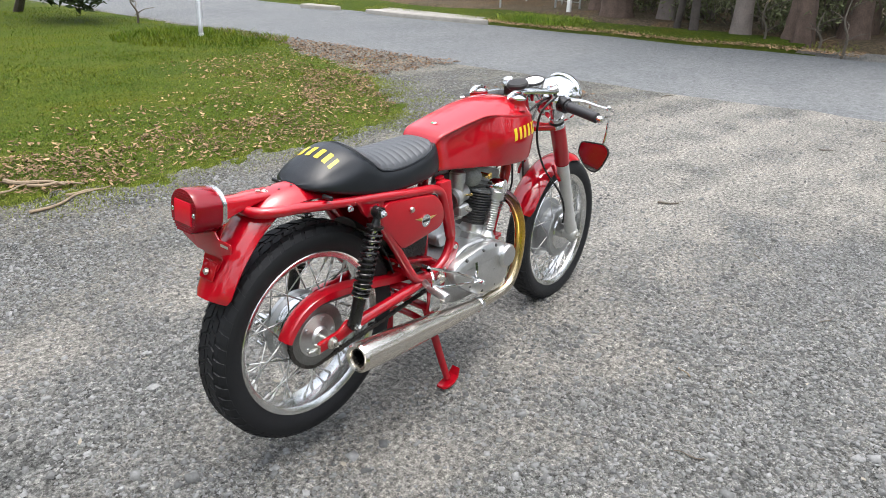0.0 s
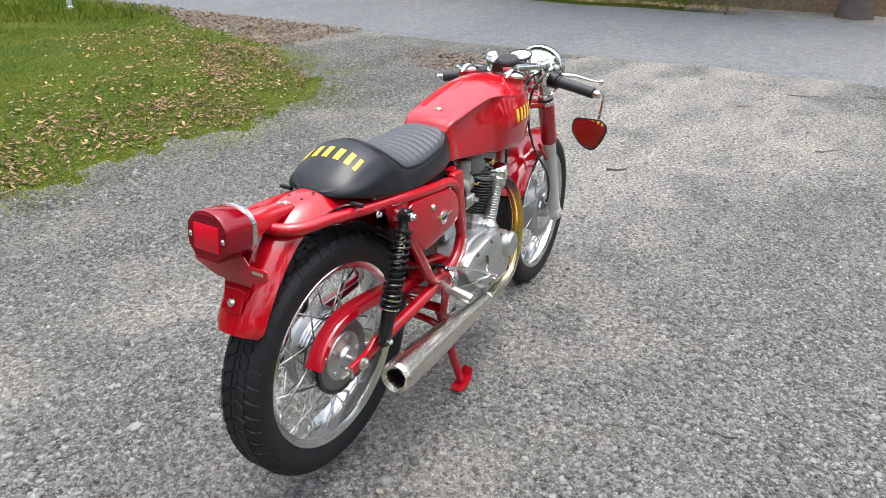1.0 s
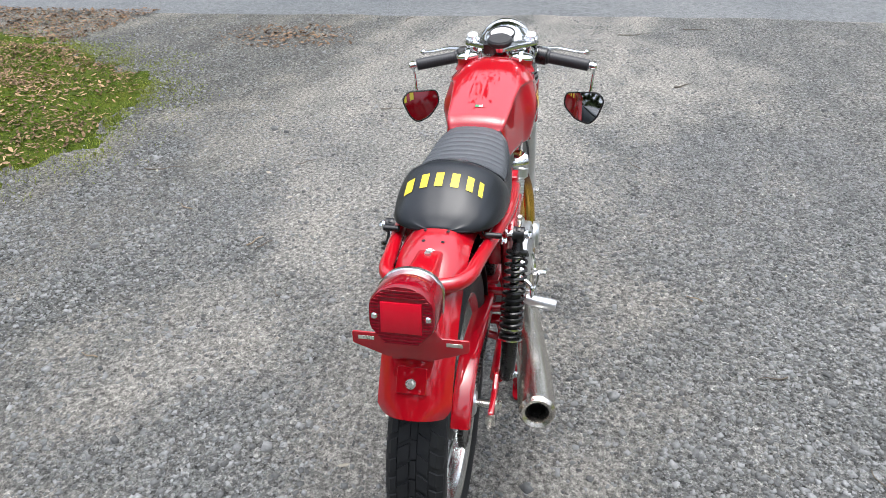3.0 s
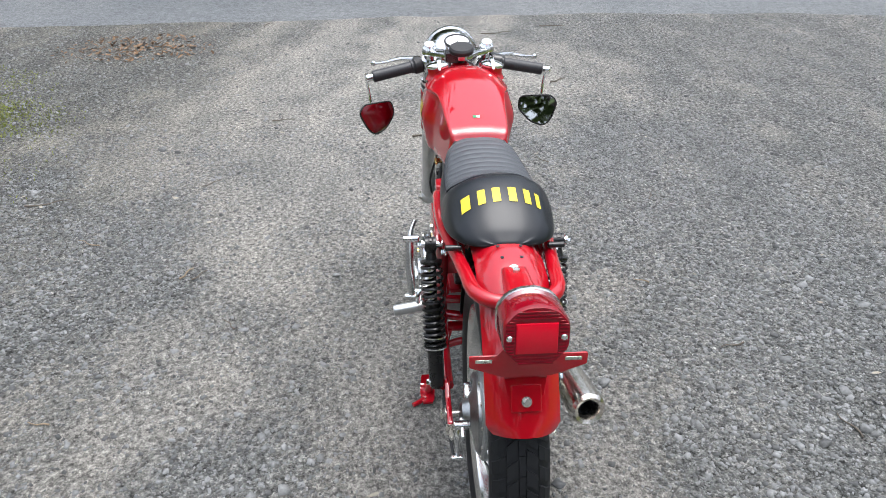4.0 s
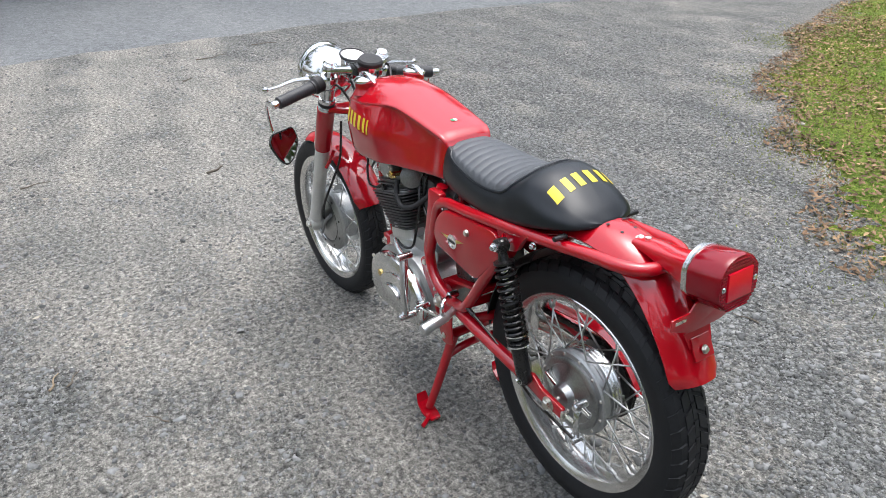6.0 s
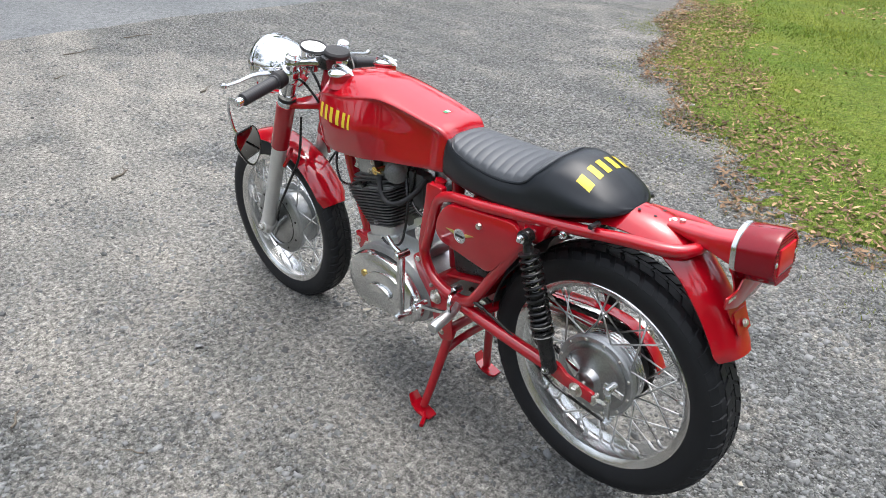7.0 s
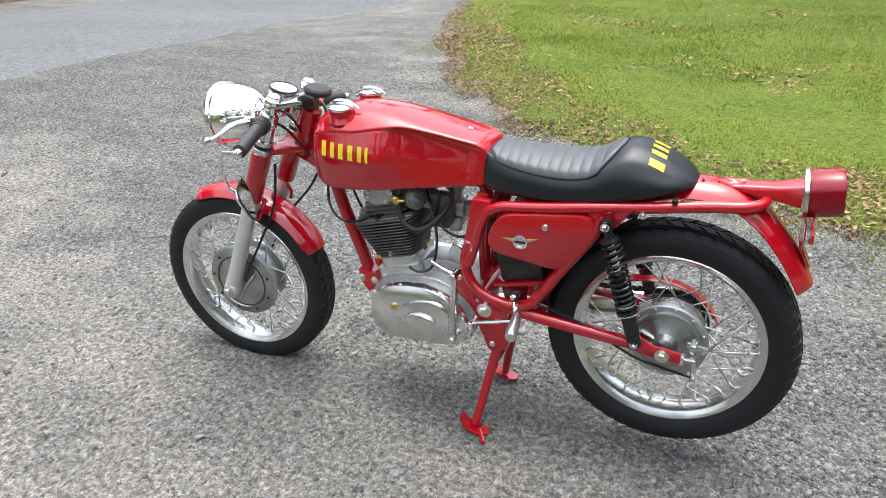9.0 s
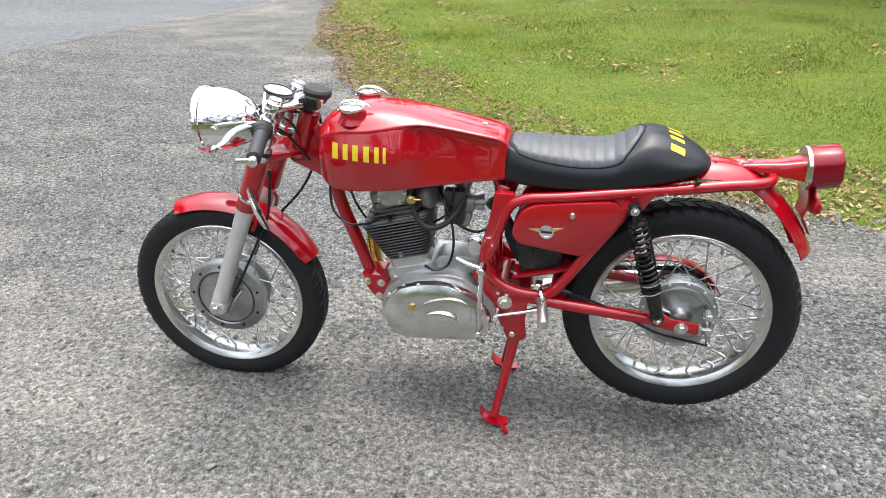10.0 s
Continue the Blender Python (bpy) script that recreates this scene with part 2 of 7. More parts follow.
def height(x, y):
    return 0.004 * wave(x, y, 2.2, 3) + 0.0025 * wave(x, y, 7.0, 4)


def lawn_depth(x, y):
    """How far inside a lawn a place lies, with an uneven edge; negative on the gravel."""
    edge = 0.10 * wave(x, y, 3.0, 5) + 0.06 * wave(x, y, 9.0, 6) + 0.03 * wave(x, y, 23.0, 7)
    return np.maximum(side_of(LAWN_A, x, y), -side_of(LAWN_B, x, y)) + edge


def road_depth(x, y):
    xn = np.interp(y, [p[0] for p in ROAD_NEAR], [p[1] for p in ROAD_NEAR])
    xf = xn + 4.55 + np.clip(-y, 0, 60) * 0.03
    return np.minimum(x - xn, xf - x) + 0.08 * wave(x, y, 2.0, 8) + 0.035 * wave(x, y, 9.0, 9)


def sheet(name, xs, ys, fz, keep, material, label, category):
    X, Y = np.meshgrid(xs, ys, indexing="ij")
    Z = fz(X, Y)
    nx, ny = X.shape
    idx = np.arange(nx * ny).reshape(nx, ny)
    q = np.stack([idx[:-1, :-1], idx[1:, :-1], idx[1:, 1:], idx[:-1, 1:]], -1).reshape(-1, 4)
    if keep is not None:
        K = keep(X, Y).ravel()
        q = q[K[q].any(1)]
    used, q = np.unique(q, return_inverse=True)
    co = np.stack([X.ravel(), Y.ravel(), Z.ravel()], -1)[used]
    return raw(name, co, q.reshape(-1, 4), material, label, category, "structure", True)


def raw(name, co, faces, material, label, category, kind, smooth=False):
    me = bpy.data.meshes.new(name)
    n, k = faces.shape
    me.vertices.add(len(co))
    me.vertices.foreach_set("co", np.ascontiguousarray(co, dtype=np.float32).ravel())
    me.loops.add(n * k)
    me.loops.foreach_set("vertex_index", np.ascontiguousarray(faces, dtype=np.int32).ravel())
    me.polygons.add(n)
    me.polygons.foreach_set("loop_start", np.arange(0, n * k, k, dtype=np.int32))
    me.polygons.foreach_set("loop_total", np.full(n, k, dtype=np.int32))
    me.update(calc_edges=True)
    me.validate()
    if smooth:
        me.shade_smooth()
    me.materials.append(material)
    return tagged(new(name, me), label, category, "", kind)


def noise_node(n, l, co, scale, detail=5.0, rough=0.55):
    t = n.new("ShaderNodeTexNoise")
    t.inputs["Scale"].default_value, t.inputs["Detail"].default_value, t.inputs["Roughness"].default_value = scale, detail, rough
    l.new(co, t.inputs["Vector"])
    return t.outputs["Fac"]


def ramp_node(n, l, fac, stops):
    r = n.new("ShaderNodeValToRGB")
    e = r.color_ramp.elements
    e[0].position, e[0].color = stops[0][0], (*stops[0][1], 1)
    e[1].position, e[1].color = stops[-1][0], (*stops[-1][1], 1)
    for p, c in stops[1:-1]:
        e.new(p).color = (*c, 1)
    l.new(fac, r.inputs["Fac"])
    return r.outputs[0]


def mix_node(n, l, fac, a, b, kind="MIX"):
    m = n.new("ShaderNodeMix")
    m.data_type, m.blend_type = "RGBA", kind
    if isinstance(fac, float):
        m.inputs[0].default_value = fac
    else:
        l.new(fac, m.inputs[0])
    l.new(a, m.inputs[6])
    l.new(b, m.inputs[7])
    return m.outputs[2]


def ground_material(name, stops_fine, stops_big, stone, bump, rough=0.9, big=0.55):
    m = bpy.data.materials.new(name)
    m.use_nodes = True
    n, l = m.node_tree.nodes, m.node_tree.links
    b = n["Principled BSDF"]
    co = n.new("ShaderNodeTexCoord").outputs["Object"]
    v = n.new("ShaderNodeTexVoronoi")
    v.inputs["Scale"].default_value = stone
    # squash and warp the cells so that they don't look alike
    wob = n.new("ShaderNodeTexNoise")
    wob.inputs["Scale"].default_value = stone * 0.6
    l.new(co, wob.inputs["Vector"])
    va = n.new("ShaderNodeVectorMath")
    va.operation = "MULTIPLY_ADD"
    va.inputs[1].default_value = (0.02, 0.02, 0.02)
    l.new(wob.outputs["Color"], va.inputs[0])
    l.new(co, va.inputs[2])
    co = va.outputs[0]
    l.new(co, v.inputs["Vector"])
    v2 = n.new("ShaderNodeTexVoronoi")
    v2.inputs["Scale"].default_value = stone * 2.7
    l.new(co, v2.inputs["Vector"])
    bw = n.new("ShaderNodeRGBToBW")
    l.new(v.outputs["Color"], bw.inputs[0])
    bw2 = n.new("ShaderNodeRGBToBW")
    l.new(v2.outputs["Color"], bw2.inputs[0])
    half = n.new("ShaderNodeMath")
    half.operation = "MULTIPLY_ADD"
    half.inputs[1].default_value = 0.5
    l.new(bw.outputs[0], half.inputs[0])
    h2 = n.new("ShaderNodeMath")
    h2.operation = "MULTIPLY"
    h2.inputs[1].default_value = 0.5
    l.new(bw2.outputs[0], h2.inputs[0])
    l.new(h2.outputs[0], half.inputs[2])
    fine = ramp_node(n, l, half.outputs[0], stops_fine)
    st = n.new("ShaderNodeMapping")
    st.inputs["Scale"].default_value = (0.55, 1.25, 1.0)
    st.inputs["Rotation"].default_value = (0, 0, 0.25)
    l.new(co, st.inputs["Vector"])
    patch = ramp_node(n, l, noise_node(n, l, st.outputs[0], big, 9.0, 0.66), stops_big)
    mid = ramp_node(n, l, noise_node(n, l, co, 24.0, 7.0, 0.8), [(0.36, (0.62, 0.63, 0.63)), (0.5, (1.0, 1.0, 1.0)), (0.64, (1.38, 1.37, 1.34))])
    patch = mix_node(n, l, 1.0, patch, mid, "MULTIPLY")
    grit = ramp_node(n, l, noise_node(n, l, co, stone * 3.2, 3.0, 0.7), [(0.36, (0.55, 0.55, 0.56)), (0.5, (1.0, 1.0, 1.0)), (0.66, (1.25, 1.24, 1.22))])
    col = mix_node(n, l, 1.0, mix_node(n, l, 1.0, fine, patch, "MULTIPLY"), grit, "MULTIPLY")
    tone = n.new("ShaderNodeRGB")
    tone.outputs[0].default_value = (0.785, 0.80, 0.80, 1)
    col = mix_node(n, l, 1.0, col, tone.outputs[0], "MULTIPLY")
    l.new(col, b.inputs["Base Color"])
    b.inputs["Roughness"].default_value = rough
    b.inputs["Specular IOR Level"].default_value = 0.12
    hh = n.new("ShaderNodeMath")
    hh.operation = "ADD"
    l.new(v.outputs["Distance"], hh.inputs[0])
    l.new(noise_node(n, l, co, stone * 3, 6.0, 0.7), hh.inputs[1])
    bp = n.new("ShaderNodeBump")
    bp.inputs["Strength"].default_value, bp.inputs["Distance"].default_value, bp.invert = bump, 0.006, True
    l.new(hh.outputs[0], bp.inputs["Height"])
    l.new(bp.outputs[0], b.inputs["Normal"])
    return m


# places on the drive where fine pale grit is packed hard, and where crushed stone lies loose
# the last six, round the bike, lighten its shadow on the ground by colour
PACKED_AND_LIFTED = [(4.1, 0.9), (4.7, 0.6), (4.2, -0.1), (3.5, -0.7), (2.7, 0.0), (-0.2, 1.05), (0.4, -0.45), (0.5, 1.25), (0.8, 0.95), (1.0, 0.95), (1.95, -0.3), (2.4, -0.4), (4.0, -0.8), (2.8, 1.3), (2.45, 0.35), (1.8, 0.5), (1.24, 0.65), (0.6, 1.0), (3.0, 0.9), (1.7, 0.7), (2.45, 0.7), (3.65, 0.35), (5.3, 0.3), (2.2, -0.15), (1.95, 0.25), (1.45, 0.45), (0.86, 0.12), (0.0, 0.1), (1.2, -0.22), (1.5, -0.18), (1.3, 0.25), (1.6, 0.1), (0.9, 0.4), (0.3, 0.0)]
LOOSE = [(1.57, -0.54), (0.66, -0.55), (1.6, -0.86), (2.56, -1.0), (1.06, -1.24), (0.7, -0.85), (2.75, -0.66), (0.0, 1.8), (-0.36, 0.54), (2.56, -1.5), (1.95, -0.9), (1.12, 1.3), (1.46, 1.3), (0.12, 0.76), (1.6, -1.44), (0.3, -0.6), (3.2, -2.0), (2.14, -2.3), (3.7, -2.9), (5.3, -2.4), (5.2, -4.6), (-0.5, -0.6), (3.1, -1.64), (4.6, 2.6), (3.6, 3.2), (-0.2, 0.2), (-0.6, 0.8)]


def stony(x, y):
    """How much loose crushed stone covers a place, from 0 (packed grit) to 1."""
    top, base = np.full(x.shape, 0.10 * 0.55), np.full(x.shape, 0.10)
    for spots_, v in ((PACKED_AND_LIFTED, 0.0), (LOOSE, 1.0)):
        for px, py in spots_:
            r = 0.14 + 0.08 * max(px, 0)
            w = np.exp(-((x - px) ** 2 * 0.7 + (y - py) ** 2 * 1.2) / (2 * r * r))
            top, base = top + w * v, base + w
    return np.clip(top / base + 0.34 * wave(x, y * 1.5, 4.0, 71) + 0.24 * wave(x, y, 11.0, 72) + 0.13, 0, 1)


def gravel_material():
    """Packed pale grit with crushed blue-grey stone on it, mixed by the mesh's own cover of stone."""
    m = bpy.data.materials.new("crushed_gravel")
    m.use_nodes = True
    n, l = m.node_tree.nodes, m.node_tree.links
    b = n["Principled BSDF"]
    co = n.new("ShaderNodeTexCoord").outputs["Object"]

    def maths(kind, a, c, d=None):
        q = n.new("ShaderNodeMath")
        q.operation = kind
        for i, v in enumerate((a, c, d)):
            if v is None:
                continue
            if isinstance(v, (int, float)):
                q.inputs[i].default_value = v
            else:
                l.new(v, q.inputs[i])
        return q.outputs[0]

    def cells(scale):
        wob = n.new("ShaderNodeTexNoise")
        wob.inputs["Scale"].default_value, wob.inputs["Detail"].default_value = scale * 0.7, 3.0
        l.new(co, wob.inputs["Vector"])
        va = n.new("ShaderNodeVectorMath")
        va.operation = "MULTIPLY_ADD"
        va.inputs[1].default_value = (1.1 / scale, 1.1 / scale, 0.0)
        l.new(wob.outputs["Color"], va.inputs[0])
        l.new(co, va.inputs[2])
        v = n.new("ShaderNodeTexVoronoi")
        v.inputs["Scale"].default_value = scale
        l.new(va.outputs[0], v.inputs["Vector"])
        bw = n.new("ShaderNodeRGBToBW")
        l.new(v.outputs["Color"], bw.inputs[0])
        return bw.outputs[0], v.outputs["Distance"]

    at = n.new("ShaderNodeAttribute")
    at.attribute_name = "stony"
    grain = noise_node(n, l, co, 19.0, 8.0, 0.72)
    cover = maths("ADD", at.outputs["Fac"], maths("MULTIPLY", maths("SUBTRACT", grain, 0.5), 2.6))
    span = n.new("ShaderNodeMapRange")
    span.interpolation_type = "SMOOTHSTEP"
    span.inputs["From Min"].default_value, span.inputs["From Max"].default_value = 0.12, 0.95
    l.new(cover, span.inputs["Value"])
    span.inputs["To Max"].default_value = 0.90
    mask = span.outputs[0]
    c1, d1 = cells(75.0)
    c2, d2 = cells(190.0)
    tone = maths("MULTIPLY_ADD", c1, 0.55, maths("MULTIPLY", c2, 0.45))
    rock = ramp_node(n, l, tone, [(0.15, (0.032, 0.033, 0.032)), (0.38, (0.104, 0.106, 0.104)), (0.60, (0.172, 0.175, 0.170)), (0.88, (0.31, 0.313, 0.304))])
    dust = maths("MULTIPLY_ADD", noise_node(n, l, co, 300.0, 4.0, 0.75), 0.45, maths("MULTIPLY", noise_node(n, l, co, 60.0, 7.0, 0.75), 0.40))
    dust = maths("MULTIPLY_ADD", c2, 0.15, dust)
    grit = ramp_node(n, l, dust, [(0.34, (0.054, 0.052, 0.048)), (0.44, (0.152, 0.148, 0.137)), (0.53, (0.238, 0.231, 0.214)), (0.66, (0.39, 0.38, 0.352))])
    col = mix_node(n, l, mask, grit, rock)
    st = n.new("ShaderNodeMapping")
    st.inputs["Scale"].default_value = (0.5, 1.3, 1.0)
    st.inputs["Rotation"].default_value = (0, 0, 0.2)
    l.new(co, st.inputs["Vector"])
    drift = ramp_node(n, l, noise_node(n, l, st.outputs[0], 2.6, 7.0, 0.62), [(0.34, (0.78, 0.80, 0.80)), (0.5, (1.0, 1.0, 0.99)), (0.66, (1.20, 1.18, 1.14))])
    clod = ramp_node(n, l, noise_node(n, l, co, 48.0, 7.0, 0.82), [(0.37, (0.30, 0.30, 0.30)), (0.5, (0.97, 0.97, 0.97)), (0.63, (1.80, 1.79, 1.77))])
    # the gravel gets darker with y, towards the lawn
    sep = n.new("ShaderNodeSeparateXYZ")
    l.new(co, sep.inputs[0])
    lawnward = n.new("ShaderNodeMapRange")
    lawnward.interpolation_type = "SMOOTHSTEP"
    lawnward.inputs["From Min"].default_value, lawnward.inputs["From Max"].default_value = 0.7, 2.3
    l.new(sep.outputs["Y"], lawnward.inputs["Value"])
    col = mix_node(n, l, 1.0, col, drift, "MULTIPLY")
    col = mix_node(n, l, 1.0, col, clod, "MULTIPLY")
    col = mix_node(n, l, 1.0, col, ramp_node(n, l, lawnward.outputs[0], [(0.0, (1.0, 1.0, 1.0)), (1.0, (0.76, 0.755, 0.73))]), "MULTIPLY")
    l.new(col, b.inputs["Base Color"])
    b.inputs["Roughness"].default_value = 0.92
    b.inputs["Specular IOR Level"].default_value = 0.12
    bed = maths("MULTIPLY", maths("ADD", maths("MULTIPLY", d1, 0.55), maths("MULTIPLY", d2, 0.6)), maths("MULTIPLY_ADD", mask, 0.8, 0.2))
    bp = n.new("ShaderNodeBump")
    bp.inputs["Strength"].default_value, bp.inputs["Distance"].default_value, bp.invert = 1.0, 0.013, True
    l.new(maths("ADD", bed, maths("MULTIPLY", noise_node(n, l, co, 240.0, 6.0, 0.75), 0.7)), bp.inputs["Height"])
    l.new(bp.outputs[0], b.inputs["Normal"])
    return m


G = lambda v, t=0.0: (v * (1 + t), v, v * (1 - t * 1.3))
GRAVEL = gravel_material()
ASPHALT = ground_material("worn_asphalt", [(0.1, G(0.135, -0.03)), (0.5, G(0.17, -0.03)), (0.9, G(0.225, -0.03))], [(0.35, (0.86, 0.88, 0.90)), (0.65, (1.1, 1.1, 1.09))], 130.0, 0.35, 0.85, 0.35)
TURF = ground_material("turf_soil", [(0.1, (0.026, 0.046, 0.004)), (0.5, (0.058, 0.088, 0.006)), (0.9, (0.11, 0.115, 0.018))], [(0.35, (0.75, 0.85, 0.7)), (0.5, (1.0, 1.0, 1.0)), (0.66, (1.25, 1.05, 0.8))], 55.0, 1.0, 0.95, 1.1)

# lawn B's turf, with its stronger light put into a paler green
LIT_MOSS = ground_material("lit_mossy_turf", [(0.1, (0.068, 0.105, 0.016)), (0.5, (0.125, 0.170, 0.028)), (0.9, (0.20, 0.21, 0.06))], [(0.35, (0.75, 0.88, 0.7)), (0.5, (1.0, 1.0, 1.0)), (0.66, (1.2, 1.08, 0.85))], 55.0, 1.0, 0.95, 1.3)
LITTER = ground_material("dark_leaf_litter", [(0.1, (0.05, 0.04, 0.028)), (0.5, (0.11, 0.085, 0.058)), (0.9, (0.22, 0.165, 0.105))], [(0.35, (0.7, 0.75, 0.6)), (0.5, (1.0, 1.0, 1.0)), (0.66, (1.25, 1.05, 0.85))], 28.0, 1.0, 0.95, 0.8)


def graded(lo, hi, step, far):
    """Even steps over the near stretch, then ever longer ones to the far edge."""
    mid = list(np.arange(lo, hi + step / 2, step))
    out, s = [], step
    p = hi
    while p < far:
        s *= 1.35
        p += s
        out.append(p)
    back, p, s = [], lo, step
    while p > -far:
        s *= 1.35
        p -= s
        back.append(p)
    return np.array(back[::-1] + mid + out)


ground = sheet("ground", graded(-3, 8, 0.06, 400), graded(-6, 8, 0.06, 400), height, None, GRAVEL, "grey crushed gravel ground with pale worn wheel tracks, paled to lift the shadow round the motorcycle", "ground")
spot = np.empty(len(ground.data.vertices) * 3, np.float32)
ground.data.vertices.foreach_get("co", spot)
ground.data.attributes.new("stony", "FLOAT", "POINT").data.foreach_set("value", stony(spot[0::3].astype(float), spot[1::3].astype(float)).astype(np.float32))
sheet("road", np.concatenate([np.arange(1.0, 12.0, 0.12), [13, 14]]), graded(-12, 14, 0.15, 60), lambda x, y: height(x, y) * 0.3 + np.clip(road_depth(x, y) * 0.08, -0.03, 0.012), lambda x, y: road_depth(x, y) > -0.25, ASPHALT, "worn grey asphalt road", "road")
lawn_top = lambda x, y: height(x, y) + np.clip(lawn_depth(x, y) * 0.05 - 0.003 + 0.005 * wave(x, y, 14.0, 21) + 0.006 * wave(x, y, 38.0, 22), -0.04, 0.04) + 0.005 * wave(x, y, 3.3, 12) * np.clip(lawn_depth(x, y), 0, 1)
sheet("lawn", graded(-2, 6.5, 0.05, 50), np.concatenate([np.arange(1.5, 8, 0.05), np.arange(8, 12, 0.10), np.arange(12, 60, 3.0)]), lawn_top, lambda x, y: (lawn_depth(x, y) > -0.3) & (x < 7), TURF, "patchy green lawn with brown leaf litter", "lawn")
sheet("lawn", graded(-3, 5, 0.05, 50), np.concatenate([np.arange(-60, -11, 3.5), np.arange(-11, -7, 0.10), np.arange(-7, -0.5, 0.05)]), lawn_top, lambda x, y: (lawn_depth(x, y) > -0.3) & (x < 7), LIT_MOSS, "yellow-green mossy lawn, its brighter light put into the colour", "lawn")
sheet("verge", np.concatenate([np.arange(10.0, 14.0, 0.15), np.arange(14.0, 90, 4.0)]), graded(-12, 16, 0.3, 80), lambda x, y: np.clip(-(road_depth(x, y)) * 0.12, -0.06, 0.12) + 0.03 * wave(x, y, 1.5, 14) + np.clip(x - 14, 0, 5) * 0.04, lambda x, y: (x > 9) & (x < 12.6) & (road_depth(x, y) < 0.3) & (y > 1.3 + 0.5 * (x - 10.5)), TURF, "grassy verge beyond the road", "grass verge")
sheet("forest_floor", np.concatenate([np.arange(11.4, 16.0, 0.15), np.arange(16.0, 90, 4.0)]), graded(-12, 16, 0.3, 80), lambda x, y: 0.10 + 0.05 * wave(x, y, 1.2, 15) + np.clip((x - 12.3 - 0.4 * wave(x * 0, y, 1.1, 16)) * 0.35, -0.25, 0.06) + np.clip(x - 14, 0, 5) * 0.04, None, LITTER, "dark brown leaf litter under the trees", "forest floor")
# ---- motorcycle ----
AX_R, AX_F = (0.066, 0.376), (1.405, 0.292)
R_TYRE_R, R_TYRE_F, R_RIM = 0.315, 0.304, 0.238
bike = tagged(new("motorcycle"), "red vintage single-cylinder cafe racer on its centre stand", "motorcycle")
HEAD_TOP, RAKE = Vector((1.085, 0, 0.905)), 21.7
STEER = Matrix.Translation(HEAD_TOP) @ Matrix.Rotation(radians(2.5), 4, Vector((-math.sin(radians(RAKE)), 0, math.cos(radians(RAKE))))) @ Matrix.Translation(-HEAD_TOP)


def steered(bm):
    bm.transform(STEER)
    return bm


def sides(make):
    for s in (1, -1):
        make(s)


def tyre_profile(R, w, rim):
    """(radius, across) of a tyre's outside, from one bead over the crown to the other."""
    half = [(rim - 0.004, w * 0.36), (rim + 0.010, w * 0.44), (rim + (R - rim) * 0.42, w * 0.5), (rim + (R - rim) * 0.68, w * 0.485),
            (rim + (R - rim) * 0.86, w * 0.40), (rim + (R - rim) * 0.955, w * 0.24), (R - 0.004, w * 0.08)]
    return half + [(r, -a) for r, a in reversed(half)]


def tread_blocks(bm, c, R, w, rim, n):
    """Slanted rubber blocks on both shoulders and a split middle rib."""
    prof = [p for p in reversed(tyre_profile(R, w, rim)[2:7])]
    prof = [(R - 0.0035, 0.0)] + prof

    def at(a, s, up):
        k = abs(s) * w * 0.49
        r = np.interp(k, [p[1] for p in prof], [p[0] for p in prof]) + up
        return Vector((c[0] + r * math.cos(a), s * w * 0.49, c[1] + r * math.sin(a)))
    for i in range(n):
        a0, da = 2 * math.pi * i / n, 2 * math.pi / n
        for side in (1, -1):
            for s0, s1, shift, fill in ((0.14, 0.51, 0.0, 0.85), (0.55, 0.97, 0.45, 0.78)):
                rows = []
                for k in range(3):
                    s = s0 + (s1 - s0) * k / 2
                    sk = a0 + da * (shift + 0.9 * s + (0.5 if side < 0 else 0))
                    rows.append([(sk, s), (sk + da * fill, s)])
                lo = [[at(a, s * side, -0.004) for a, s in r] for r in rows]
                hi = [[at(a + (0.06 * da if j == 0 else -0.06 * da), s * side, 0.0036 if s < 0.9 else 0.0022) for j, (a, s) in enumerate(r)] for r in rows]
                L = [[bm.verts.new(p) for p in r] for r in lo]
                H = [[bm.verts.new(p) for p in r] for r in hi]
                for k in range(2):
                    bm.faces.new((H[k][0], H[k][1], H[k + 1][1], H[k + 1][0]))
                    bm.faces.new((L[k][0], L[k + 1][0], H[k + 1][0], H[k][0]))
                    bm.faces.new((L[k][1], H[k][1], H[k + 1][1], L[k + 1][1]))
                bm.faces.new((L[0][0], H[0][0], H[0][1], L[0][1]))
                bm.faces.new((L[2][0], L[2][1], H[2][1], H[2][0]))
        # middle rib
        q = [at(a0 + da * f, s, u) for f, s, u in ((0.03, -0.10, 0.0026), (0.03, 0.10, 0.0026), (0.93, 0.10, 0.0026), (0.93, -0.10, 0.0026))]
        d = [at(a0 + da * f, s, -0.004) for f, s in ((0.0, -0.11), (0.0, 0.11), (0.94, 0.11), (0.94, -0.11))]
        Q, D = [bm.verts.new(p) for p in q], [bm.verts.new(p) for p in d]
        bm.faces.new(Q)
        for k in range(4):
            bm.faces.new((D[k], D[(k + 1) % 4], Q[(k + 1) % 4], Q[k]))
    return bm


